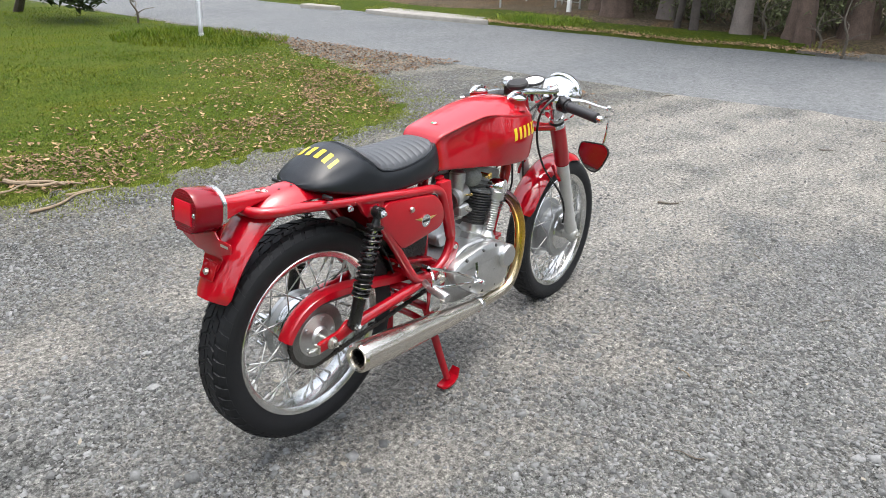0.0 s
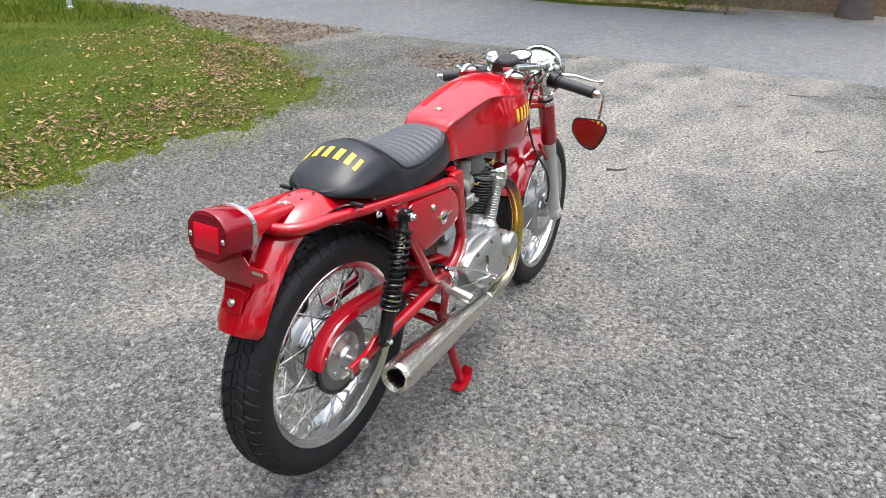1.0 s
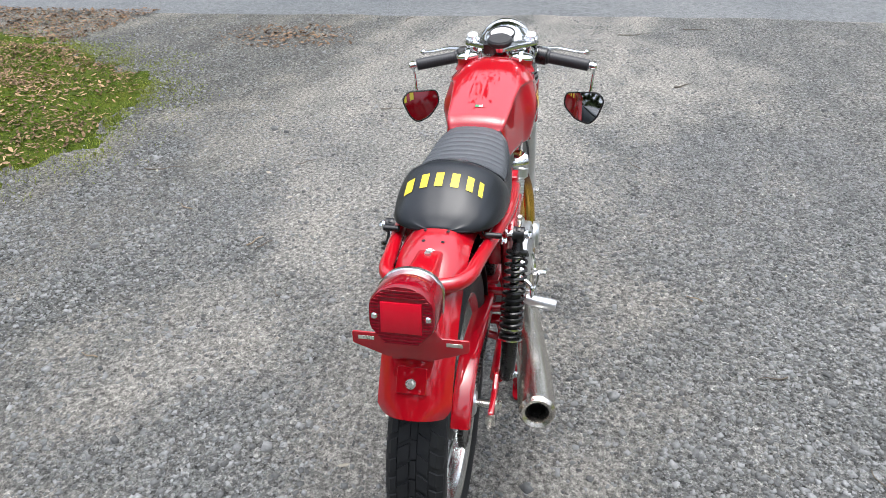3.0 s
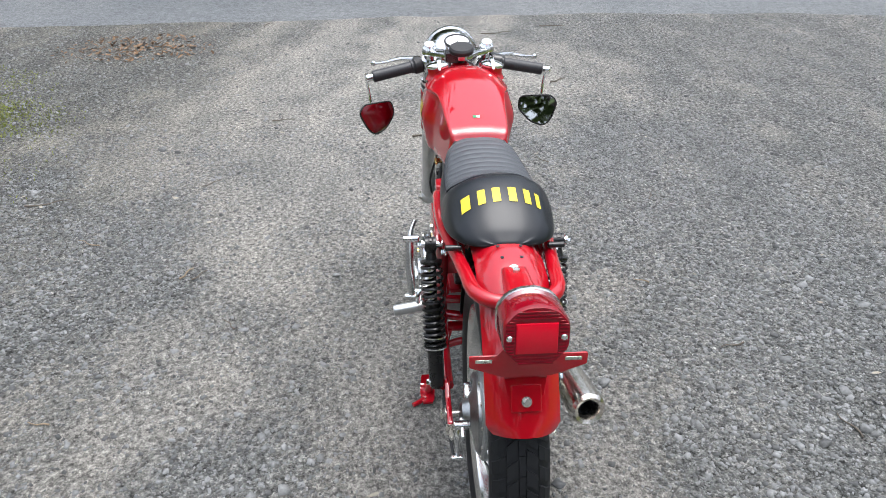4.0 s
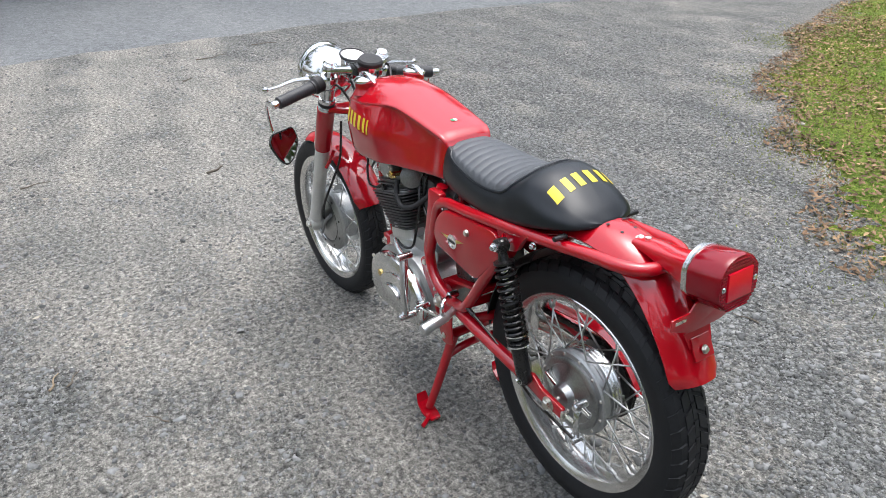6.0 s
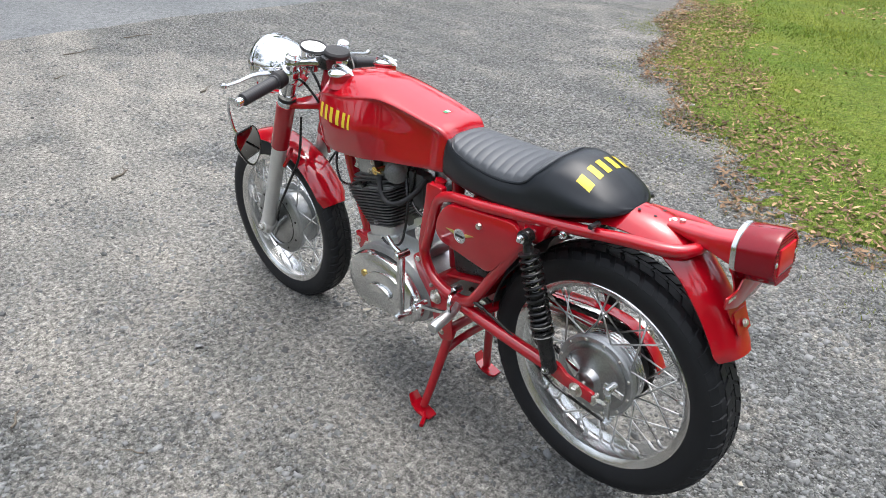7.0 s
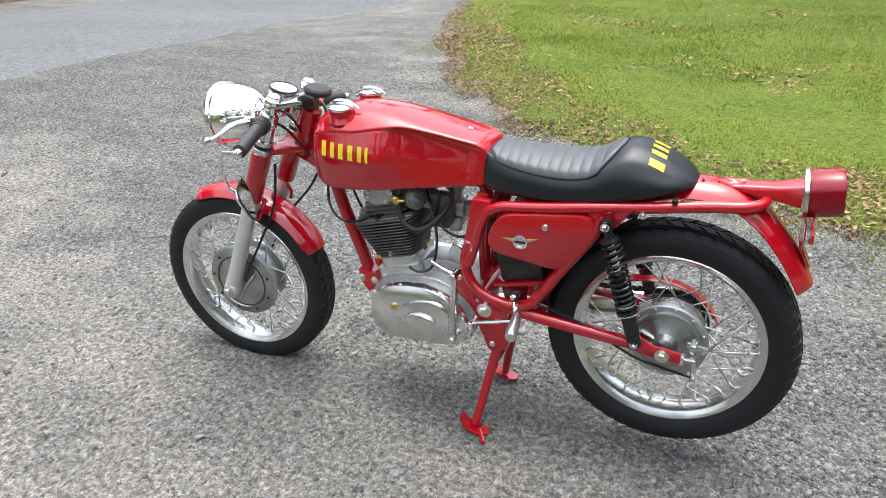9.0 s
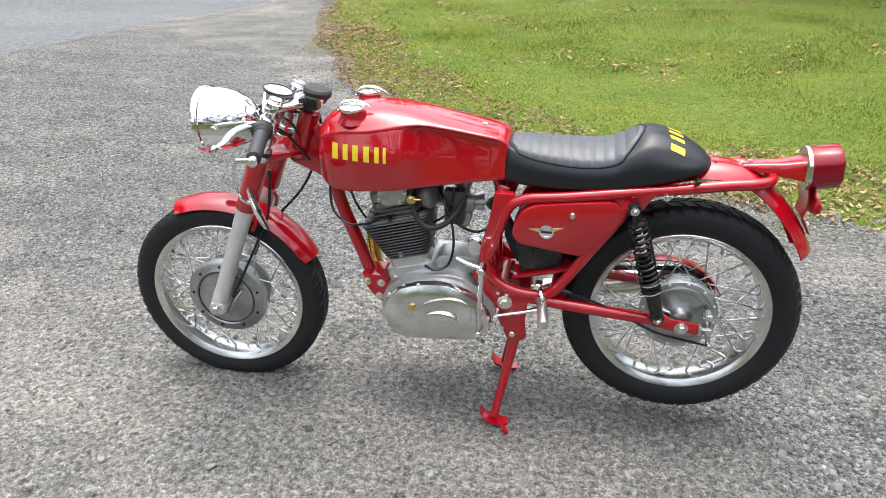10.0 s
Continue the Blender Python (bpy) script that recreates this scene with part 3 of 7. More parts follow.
def wheel(name, c, R, w, hub_parts, flange, spoke_n, turn=None, blocks=52):
    """hub_parts: list of (name, material, lathe profile along +y, label); the first is the hub shell itself."""
    o = (c[0], 0, c[1])
    fix = (lambda b: steered(b)) if turn else (lambda b: b)
    hub = part(name, fix(lathe(B(), hub_parts[0][2], o, (0, 1, 0), 48)), hub_parts[0][1], bike, hub_parts[0][3])
    for pn, pm, prof, lab in hub_parts[1:]:
        part(pn, fix(lathe(B(), prof, o, (0, 1, 0), 48)), pm, hub, lab)
    part("tyre", fix(lathe(B(), tyre_profile(R, w, R_RIM), o, (0, 1, 0), 96, False)), RUBBER, hub, "black rubber tyre")
    tagged(part("tread", fix(tread_blocks(B(), c, R, w, R_RIM, blocks)), RUBBER, hub, "black tread blocks", 20), kind="stuff")
    rw = w * 0.36
    prof = [(R_RIM, rw + 0.002), (R_RIM + 0.003, rw + 0.005), (R_RIM + 0.001, rw + 0.007), (R_RIM - 0.007, rw + 0.004), (R_RIM - 0.017, rw - 0.003), (R_RIM - 0.020, rw - 0.012), (R_RIM - 0.023, 0.010), (R_RIM - 0.025, 0)]
    prof = prof + [(r, -a) for r, a in reversed(prof[:-1])] + [(R_RIM - 0.006, -rw * 0.8), (R_RIM - 0.006, rw * 0.8)]
    part("rim", fix(lathe(B(), prof + [prof[0]], o, (0, 1, 0), 96, False)), RIM, hub, "aluminium rim")
    # spokes, laced in crossing pairs from both flanges
    rr, mesh = R_RIM - 0.024, None
    for i in range(spoke_n):
        side = 1 if i % 2 else -1
        lead = 1 if (i // 2) % 2 else -1
        a = 2 * math.pi * (i + 0.5) / spoke_n
        fr, fy = flange[0 if side > 0 else 1]
        b = a + lead * 0.62
        p0 = Vector((o[0] + fr * math.cos(b), side * fy, o[2] + fr * math.sin(b)))
        p1 = Vector((o[0] + rr * math.cos(a), side * 0.006, o[2] + rr * math.sin(a)))
        d = p1 - p0
        key = side
        if mesh is None:
            mesh = {}
        if key not in mesh:
            bm = B()
            cyl(bm, (0, 0, 0), (0, 0, d.length), 0.0022, segs=6)
            cyl(bm, (0, 0, d.length - 0.018), (0, 0, d.length + 0.002), 0.0042, segs=6)
            lathe(bm, [(0.004, -0.002), (0.004, 0.002)], (0, 0, 0), (0, 0, 1), 6)
            me = bpy.data.meshes.new("spoke")
            bmesh.ops.recalc_face_normals(bm, faces=bm.faces)
            bm.to_mesh(me)
            bm.free()
            me.materials.append(SPOKE)
            me.shade_smooth()
            mesh[key] = me
        ob = new("spoke", mesh[key])
        ob.parent = hub
        m = Matrix.Translation(p0) @ d.to_track_quat("Z", "Y").to_matrix().to_4x4()
        ob.matrix_basis = (STEER @ m) if turn else m
    return hub


# rear wheel: full-width drum with a polished brake plate and a sprocket
rear = wheel("rear_wheel", AX_R, R_TYRE_R, 0.112, [
    ("rear_wheel", CAST, [(0.02, -0.05), (0.060, -0.05), (0.066, -0.03), (0.086, -0.026), (0.094, -0.020), (0.094, 0.02), (0.100, 0.024), (0.1045, 0.030), (0.1045, 0.042), (0.100, 0.046), (0.02, 0.046)], "rear spoked wheel with a cast aluminium hub"),
    ("brake_plate", PLATE, [(0.089, 0.0462), (0.088, 0.052), (0.084, 0.0545), (0.074, 0.0545), (0.072, 0.052), (0.070, 0.0525), (0.050, 0.058), (0.034, 0.066), (0.026, 0.082), (0.014, 0.088), (0.0, 0.088)], "polished brake plate"),
    ("drum_rib", POLISHED, [(0.094, -0.014), (0.099, -0.012), (0.099, -0.008), (0.094, -0.006), (0.099, -0.002), (0.099, 0.002), (0.094, 0.004), (0.099, 0.008), (0.099, 0.012), (0.094, 0.014)], "polished drum rib"),
], ((0.097, 0.040), (0.089, 0.026)), 36)
for i in range(12):
    a = 2 * math.pi * (i + 0.3) / 12
    part("flange_rivet", lathe(B(), [(0.0042, 0), (0.0042, 0.002), (0.0025, 0.0035), (0.0, 0.0035)], (AX_R[0] + 0.0955 * math.cos(a), 0.0458, AX_R[1] + 0.0955 * math.sin(a)), (0, 1, 0), 10), ZINC, rear)
# anchor boss of the brake plate
bm = B()
prism(bm, [(AX_R[0] - 0.018, AX_R[1] + 0.016), (AX_R[0] + 0.030, AX_R[1] + 0.020), (AX_R[0] + 0.066, AX_R[1] + 0.034), (AX_R[0] + 0.070, AX_R[1] + 0.020), (AX_R[0] + 0.034, AX_R[1] - 0.012), (AX_R[0] - 0.018, AX_R[1] - 0.016)], 0.050, 0.074, bevel=0.005, corner=0.010)
part("anchor_boss", bm, POLISHED, rear, "polished anchor boss")
front = wheel("front_wheel", AX_F, R_TYRE_F, 0.098, [
    ("front_wheel", CAST, [(0.02, -0.05), (0.105, -0.05), (0.112, -0.045), (0.112, -0.034), (0.092, -0.030), (0.090, 0.016), (0.116, 0.020), (0.126, 0.026), (0.126, 0.040), (0.118, 0.046), (0.02, 0.046)], "front spoked wheel with a cast aluminium drum"),
    ("brake_plate", PLATE, [(0.120, 0.0465), (0.114, 0.050), (0.100, 0.051), (0.094, 0.055), (0.090, 0.051), (0.050, 0.056), (0.030, 0.066), (0.016, 0.07), (0.0, 0.07)], "cast brake plate"),
    ("drum_cover", POLISHED, [(0.0, -0.064), (0.03, -0.064), (0.05, -0.058), (0.075, -0.056), (0.080, -0.0505)], "polished drum cover"),
], ((0.112, 0.040), (0.100, 0.046)), 36, True, 54)

for i in range(9):
    a = 2 * math.pi * (i + 0.15) / 9
    part("plate_rivet", steered(lathe(B(), [(0.0045, 0), (0.0045, 0.002), (0.0, 0.003)], (AX_F[0] + 0.106 * math.cos(a), 0.0505, AX_F[1] + 0.106 * math.sin(a)), (0, 1, 0), 10)), BLACK, front)
part("plate_groove", steered(lathe(B(), [(0.089, 0.0505), (0.0885, 0.0535), (0.0870, 0.0535), (0.0865, 0.0505)], (AX_F[0], 0, AX_F[1]), (0, 1, 0), 48)), BLACK, front, "dark joint line")
# rear axle, adjusters and brake arm
bm = B()
rod(bm, (AX_R[0], -0.130, AX_R[1]), (AX_R[0], 0.128, AX_R[1]), 0.008)
for s in (1, -1):
    bolt(bm, (AX_R[0], s * 0.117, AX_R[1]), (0, s, 0), 0.012, 0.012)
part("axle", bm, ZINC, bike, "zinc-plated rear axle")
bm = B()
tube(bm, [(0.0, 0.082, 0.405), (-0.006, 0.098, 0.375), (-0.012, 0.098, 0.325)], [0.010, 0.008, 0.007], 8, flat=0.6)
rod(bm, (-0.004, 0.07, 0.406), (-0.004, 0.106, 0.406), 0.010)
rod(bm, (-0.014, 0.085, 0.322), (-0.014, 0.112, 0.322), 0.007)
prism(bm, [(0.012, 0.398), (-0.036, 0.392), (-0.036, 0.404), (0.012, 0.412)], 0.082, 0.092, bevel=0.002)
part("brake_arm", bm, POLISHED, bike, "polished rear brake arm")
bm = B()
tube(bm, [(-0.020, 0.104, 0.322), (0.06, 0.112, 0.34), (0.14, 0.118, 0.362), (0.26, 0.11, 0.415), (0.36, 0.115, 0.452), (0.385, 0.115, 0.458)], 0.0035, 8)
cyl(bm, (0.36, 0.115, 0.452), (0.395, 0.115, 0.461), 0.006)
part("brake_cable", bm, BLACK, bike, "black rear brake cable")

# sprocket and chain
bm = B()
pr = []
for i in range(96):
    a, k = 2 * math.pi * i / 96, (0.0905, 0.0955)[(i // 1) % 2]
    pr.append((AX_R[0] + k * math.cos(a), AX_R[1] + k * math.sin(a)))
prism(bm, pr, -0.056, -0.050, bevel=0.001)
part("sprocket", bm, DARK_STEEL, bike, "steel rear sprocket")
bm = B()
for i in range(5):
    a = 2 * math.pi * i / 5
    bolt(bm, (AX_R[0] + 0.05 * math.cos(a), -0.056, AX_R[1] + 0.05 * math.sin(a)), (0, -1, 0), 0.007, 0.009)
lathe(bm, [(0.064, 0), (0.062, 0.003), (0.050, 0.004), (0.030, 0.010), (0.024, 0.018), (0.0, 0.018)], (AX_R[0], -0.056, AX_R[1]), (0, -1, 0), 32)
part("sprocket_carrier", bm, SATIN, bike, "polished sprocket carrier")


def chain_line():
    c0, r0, c1, r1 = Vector(AX_R), 0.094, Vector((0.60, 0.385)), 0.034
    pts = []
    for i in range(25):
        a = radians(95) + radians(170) * i / 24
        pts.append(c0 + Vector((math.cos(a), math.sin(a))) * r0)
    for i in range(13):
        a = radians(-98) + radians(190) * i / 12
        pts.append(c1 + Vector((math.cos(a), math.sin(a))) * r1)
    return pts + [pts[0]]


line = chain_line()
bm = B()
seg = [(line[i + 1] - line[i]).length for i in range(len(line) - 1)]
total, count, pitch = sum(seg), 0, 0.0127
s = 0.0
while s < total - pitch * 0.5:
    acc, q = 0.0, None
    for i, L in enumerate(seg):
        if acc + L >= s:
            q = line[i].lerp(line[i + 1], (s - acc) / L)
            t = (line[i + 1] - line[i]).normalized()
            break
        acc += L
    nrm = Vector((-t.y, t.x))
    out = (0.0, 0.0018)[count % 2]
    h = [q + t * u * 0.0075 + nrm * v * 0.0058 for u, v in ((-1, -0.6), (-0.6, -1), (0, -0.75), (0.6, -1), (1, -0.6), (1, 0.6), (0.6, 1), (0, 0.75), (-0.6, 1), (-1, 0.6))]
    for y0 in (-0.047, -0.056):
        skin(bm, [[(p.x, y0 - out, p.y) for p in h], [(p.x, y0 - out - 0.0015, p.y) for p in h]])
    cyl(bm, (q.x, -0.047, q.y), (q.x, -0.057, q.y), 0.0036, segs=8)
    s += pitch
    count += 1
part("chain", bm, CHAIN, bike, "dark oily drive chain")

# chain guard: an arched red strip with a turned-down outer edge
gl = [Vector((p.x, p.z)) for p in catmull([(0.44, 0, 0.452), (0.36, 0, 0.462), (0.25, 0, 0.482), (0.138, 0, 0.498), (0.06, 0, 0.496), (0.005, 0, 0.472), (-0.033, 0, 0.436), (-0.052, 0, 0.405)], 5)]
rings = []
for i, p in enumerate(gl):
    t = (gl[min(i + 1, len(gl) - 1)] - gl[max(i - 1, 0)]).normalized()
    n = Vector((t.y, -t.x)) if t.x < 0 else Vector((-t.y, t.x))
    d = 0.028 - 0.012 * i / len(gl)
    prof = [(-0.036, 0.0), (-0.068, 0.0), (-0.074, -0.004), (-0.076, -d), (-0.074, -d), (-0.071, -0.006), (-0.067, -0.003), (-0.036, -0.003)]
    rings.append([(p.x + n.x * b, a, p.y + n.y * b) for a, b in prof])
part("chain_guard", skin(B(), rings), RED, bike, "red chain guard")

# rear mudguard: domed strip
ml = [Vector((p.x, p.z)) for p in catmull([(0.30, 0, 0.700), (0.22, 0, 0.760), (0.12, 0, 0.802), (0.033, 0, 0.812), (-0.045, 0, 0.798), (-0.115, 0, 0.752), (-0.171, 0, 0.692), (-0.210, 0, 0.636), (-0.236, 0, 0.588)], 5)]


def mudguard(line, half, depth, thick=0.0025):
    rings = []
    for i, p in enumerate(line):
        t = (line[min(i + 1, len(line) - 1)] - line[max(i - 1, 0)]).normalized()
        n = Vector((-t.y, t.x))
        if i and n.dot(n0) < 0:
            n = -n
        elif not i and n.y < 0:
            n = -n
        n0 = n
        end = min(i, len(line) - 1 - i)
        h = half - 0.012 * max(0, 1 - end / 2.0)
        prof = []
        for k in range(13):
            q = -1 + 2 * k / 12
            prof.append((q * h, -depth * (abs(q) ** 2.6)))
        ring = [(p.x + n.x * b, a, p.y + n.y * b) for a, b in prof] + [(p.x + n.x * (b - thick), a * 0.985, p.y + n.y * (b - thick)) for a, b in reversed(prof)]
        rings.append(ring)
    return skin(B(), rings)


part("rear_mudguard", mudguard(ml, 0.066, 0.034), RED, bike, "glossy red rear mudguard")
inner = [Vector((AX_R[0] + 0.336 * math.cos(radians(a)), AX_R[1] + 0.336 * math.sin(radians(a)))) for a in range(58, 1, -4)]
part("inner_mudguard", mudguard(inner, 0.060, 0.020), GRIP, bike, "black inner mudguard")
def bolts(name, spots, material, parent, label=""):
    """One part for each bolt: (place, axis, radius, height)."""
    for p, axis, r, h in spots:
        part(name, bolt(B(), p, axis, r, h), material, parent, label)


for x, y in ((0.035, 0.022), (0.035, -0.022), (0.0, 0.018), (0.0, -0.018)):
    part("mudguard_hole", lathe(B(), [(0.0035, 0), (0.0035, 0.001)], (x, y, 0.8125 if x > 0.02 else 0.808), (-0.05, 0, 1), 10), BLACK, bike, "small dark drilled hole")
bolts("mudguard_bolt", (((-0.032, 0, 0.802), (-0.2, 0, 1), 0.007, 0.007), ((-0.214, 0, 0.650), (-0.85, 0, 0.5), 0.006, 0.007)), ZINC, bike, "zinc mudguard bolt")

# front mudguard
fl = []
for i in range(31):
    a = radians(66 + 87 * (i / 30))
    r = 0.326
    fl.append(Vector((AX_F[0] + r * math.cos(a), AX_F[1] + r * math.sin(a))))
part("front_mudguard", steered(mudguard(fl, 0.058, 0.026)), RED, bike, "glossy red front mudguard")

# tail lamp
bm = B()
rings = []
for x, k in ((-0.184, 0.97), (-0.187, 1.0), (-0.243, 1.0), (-0.249, 0.985), (-0.253, 0.95)):
    oc = [(p.x, p.y) for p in round_poly([(-0.049, -0.018), (-0.026, -0.041), (0.026, -0.041), (0.049, -0.018), (0.049, 0.018), (0.032, 0.036), (0.012, 0.043), (-0.012, 0.043), (-0.032, 0.036), (-0.049, 0.018)], 0.008, 3)]
    rings.append([(x, y * k, 0.813 + z * k + (x + 0.19) * -0.05) for y, z in oc])
lamp = part("tail_lamp", skin(B(), rings), LENS, bike, "red plastic tail lamp lens with a pale metal rim", 25)
bm = B()
oc2 = [(y * 1.02, z * 1.02) for y, z in oc]
skin(bm, [[(x, y * k, 0.813 + z * k) for y, z in oc2] for x, k in ((-0.176, 0.96), (-0.1755, 1.0), (-0.184, 1.01), (-0.1855, 0.97))])
part("lamp_rim", bm, RIM, lamp, "pale metal rim", 25)
bm = B()
prism(bm, [(-0.030, 0.793), (0.030, 0.793), (0.030, 0.836), (-0.030, 0.836)], -0.248, -0.2565, "x", 0.002)
part("reflector", bm, LENS_MID, lamp, "bright red square reflector")
for k in range(18):
    z = 0.778 + k * 0.0046
    if z > 0.853:
        break
    w = 0.044 - max(0, abs(z - 0.815) - 0.018) * 1.0
    for a, b in (((-w, w),) if not 0.790 < z < 0.839 else ((-w, -0.032), (0.032, w))):
        bm = B()
        prism(bm, [(a, z - 0.001), (b, z - 0.001), (b, z + 0.0012), (a, z + 0.0012)], -0.248, -0.2548, "x", 0.0006)
        part("lens_rib", bm, LENS, lamp, "", 0)
for s in (1, -1):
    bm = B()
    lathe(bm, [(0.005, 0), (0.005, 0.002), (0.003, 0.004), (0.0, 0.004)], (-0.2525, s * 0.039, 0.815), (-1, 0, 0), 12)
    part("lamp_screw", bm, CHROME, lamp, "chrome screw")
at = Vector((-0.18, 0, 0.813))
lamp.matrix_basis = Matrix.Translation(at + Vector((0, 0, -0.012))) @ Matrix.Rotation(radians(6), 4, "Y") @ Matrix.Scale(1.22, 4, (0, 0, 1)) @ Matrix.Scale(1.08, 4, (0, 1, 0)) @ Matrix.Translation(-at)
# lamp arm and number-plate bracket
bm = B()
rings = []
for x, w, z0, z1 in ((-0.030, 0.026, 0.796, 0.806), (-0.075, 0.028, 0.788, 0.811), (-0.125, 0.032, 0.782, 0.815), (-0.173, 0.042, 0.776, 0.826)):
    rings.append([Vector((x, p.x, p.y)) for p in round_poly([(-w, z0), (w, z0), (w * 0.8, z1), (-w * 0.8, z1)], 0.008, 3)])
skin(bm, rings)
arm = part("lamp_arm", bm, RED, bike, "red pressed lamp bracket")
bm = B()
cyl(bm, (-0.05, 0, 0.80), (-0.05, 0, 0.813), 0.006)
part("arm_bolt", bm, ZINC, arm)
bm = B()
# drop plate from the lamp down to the mudguard
rings = []
for x, w, z in ((-0.178, 0.045, 0.775), (-0.190, 0.040, 0.740), (-0.193, 0.038, 0.705), (-0.188, 0.036, 0.682), (-0.201, 0.030, 0.655)):
    rings.append([(x, -w, z), (x, w, z), (x - 0.003, w, z), (x - 0.003, -w, z)])
skin(bm, rings)
drop = part("plate_bracket", bm, RED, bike, "red number plate bracket")
bm = B()
prism(bm, [(-0.098, 0.720), (-0.098, 0.743), (-0.052, 0.743), (-0.040, 0.760), (0.040, 0.760), (0.052, 0.743), (0.098, 0.743), (0.098, 0.720), (0.040, 0.698), (-0.040, 0.698)], -0.202, -0.206, "x", 0.001, 0.004)
part("cross_bar", bm, RED, drop)
for s in (1, -1):
    bm = B()
    prism(bm, [(s * 0.060, 0.729), (s * 0.088, 0.729), (s * 0.088, 0.736), (s * 0.060, 0.736)], -0.2055, -0.2068, "x", 0.0005, 0.002)
    part("slot", bm, ZINC, drop, "pale open slot")
bm = B()
prism(bm, [(-0.026, 0.632), (0.026, 0.632), (0.026, 0.678), (-0.026, 0.678)], -0.002, 0.002, "x", 0.001, 0.003)
bm.transform(Matrix.Translation((-0.2075, 0, 0.652)) @ Matrix.Rotation(radians(27), 4, "Y") @ Matrix.Translation((0, 0, -0.655)))
part("lower_plate", bm, RED, drop)

# ---- frame ----
def rail(s):
    bm = B()
    tube(bm, [(0.585, s * 0.100, 0.530), (0.567, s * 0.101, 0.590), (0.549, s * 0.103, 0.650), (0.530, s * 0.105, 0.690), (0.490, s * 0.108, 0.711), (0.44, s * 0.110, 0.718), (0.38, s * 0.112, 0.726), (0.26, s * 0.110, 0.743), (0.12, s * 0.096, 0.758), (0.01, s * 0.084, 0.771), (-0.05, s * 0.078, 0.776), (-0.085, s * 0.062, 0.778), (-0.101, s * 0.034, 0.778), (-0.104, 0, 0.778)], 0.0138, 14)
    part("seat_rail", bm, RED, bike, "red tubular seat rail")
    bm = B()
    tube(bm, [(0.552, s * 0.080, 0.728), (0.563, s * 0.088, 0.68), (0.582, s * 0.093, 0.60), (0.596, s * 0.096, 0.53), (0.573, s * 0.100, 0.472), (0.527, s * 0.104, 0.443), (0.465, s * 0.106, 0.432), (0.415, s * 0.108, 0.444), (0.385, s * 0.109, 0.478), (0.33, s * 0.110, 0.565), (0.268, s * 0.112, 0.66), (0.235, s * 0.114, 0.725)], 0.0148, 14)
    part("side_loop", bm, RED, bike, "red looped frame tube")
    bm = B()
    prism(bm, [(0.574, 0.722), (0.520, 0.722), (0.524, 0.690), (0.545, 0.645), (0.562, 0.590), (0.574, 0.535), (0.606, 0.530), (0.594, 0.600), (0.582, 0.660)], s * 0.088, s * 0.110, bevel=0.003, corner=0.008)
    part("rail_gusset", bm, RED, bike, "red frame gusset plate")
    # gusset at the shock mount
    bm = B()
    prism(bm, [(0.29, 0.742), (0.16, 0.756), (0.185, 0.735), (0.205, 0.700), (0.245, 0.690)], s * 0.100, s * 0.116, bevel=0.003, corner=0.01)
    part("shock_gusset", bm, RED, bike)
    bm = B()
    cyl(bm, (0.226, s * 0.105, 0.717), (0.226, s * 0.160, 0.717), 0.008)
    bolt(bm, (0.226, s * 0.158, 0.717), (0, s, 0), 0.0072, 0.010)
    part("shock_bolt", bm, CHROME, bike, "chrome shock bolt")
    bolts("rail_bolt", (((0.150, s * 0.112, 0.740), (0, s, 0), 0.006, 0.010),), CHROME, bike, "chrome rail bolt")
    # swing arm
    bm = B()
    tube(bm, [(0.555, s * 0.075, 0.425), (0.48, s * 0.098, 0.42), (0.38, s * 0.108, 0.413), (0.25, s * 0.110, 0.402), (0.14, s * 0.110, 0.393)], 0.0165, 14)
    prism(bm, [(0.165, 0.408), (0.125, 0.418), (0.095, 0.398), (0.020, 0.390), (0.020, 0.360), (0.10, 0.366), (0.165, 0.380)], s * 0.104, s * 0.116, bevel=0.003, corner=0.008)
    part("swing_arm", bm, RED, bike, "red swing arm tube")
    bm = B()
    bolt(bm, (AX_R[0] - 0.055, s * 0.110, AX_R[1]), (-1, 0, 0), 0.005, 0.02, False)
    rod(bm, (0.03, s * 0.110, 0.376), (-0.012, s * 0.110, 0.374), 0.004)
    prism(bm, [(0.014, 0.386), (0.022, 0.386), (0.022, 0.362), (0.014, 0.362)], s * 0.100, s * 0.120, bevel=0.001)
    part("chain_adjuster", bm, ZINC, bike, "zinc chain adjuster")
    # rear engine plate and stand bracket
    bm = B()
    prism(bm, [(0.590, 0.520), (0.560, 0.470), (0.505, 0.440), (0.470, 0.430), (0.478, 0.345), (0.470, 0.285), (0.520, 0.270), (0.548, 0.33), (0.565, 0.39), (0.610, 0.44), (0.632, 0.49)], s * 0.099, s * 0.1065, bevel=0.003, corner=0.014)
    part("engine_plate", bm, RED, bike, "red rear engine plate")
    bm = B()
    bolt(bm, (0.536, s * 0.108, 0.400), (0, s, 0), 0.014, 0.012)
    lathe(bm, [(0.014, 0), (0.014, 0.02)], (0.536, s * 0.095, 0.400), (0, s, 0), 20)
    part("pivot_bolt", bm, ZINC, bike, "zinc swing arm pivot bolt")
    bolts("plate_bolt", [((x, s * 0.100, z), (0, s, 0), r, 0.011) for x, z, r in ((0.532, 0.425, 0.006), (0.555, 0.428, 0.006), (0.512, 0.298, 0.009), (0.608, 0.488, 0.009), (0.540, 0.315, 0.006))], ZINC, bike, "zinc engine plate bolt")


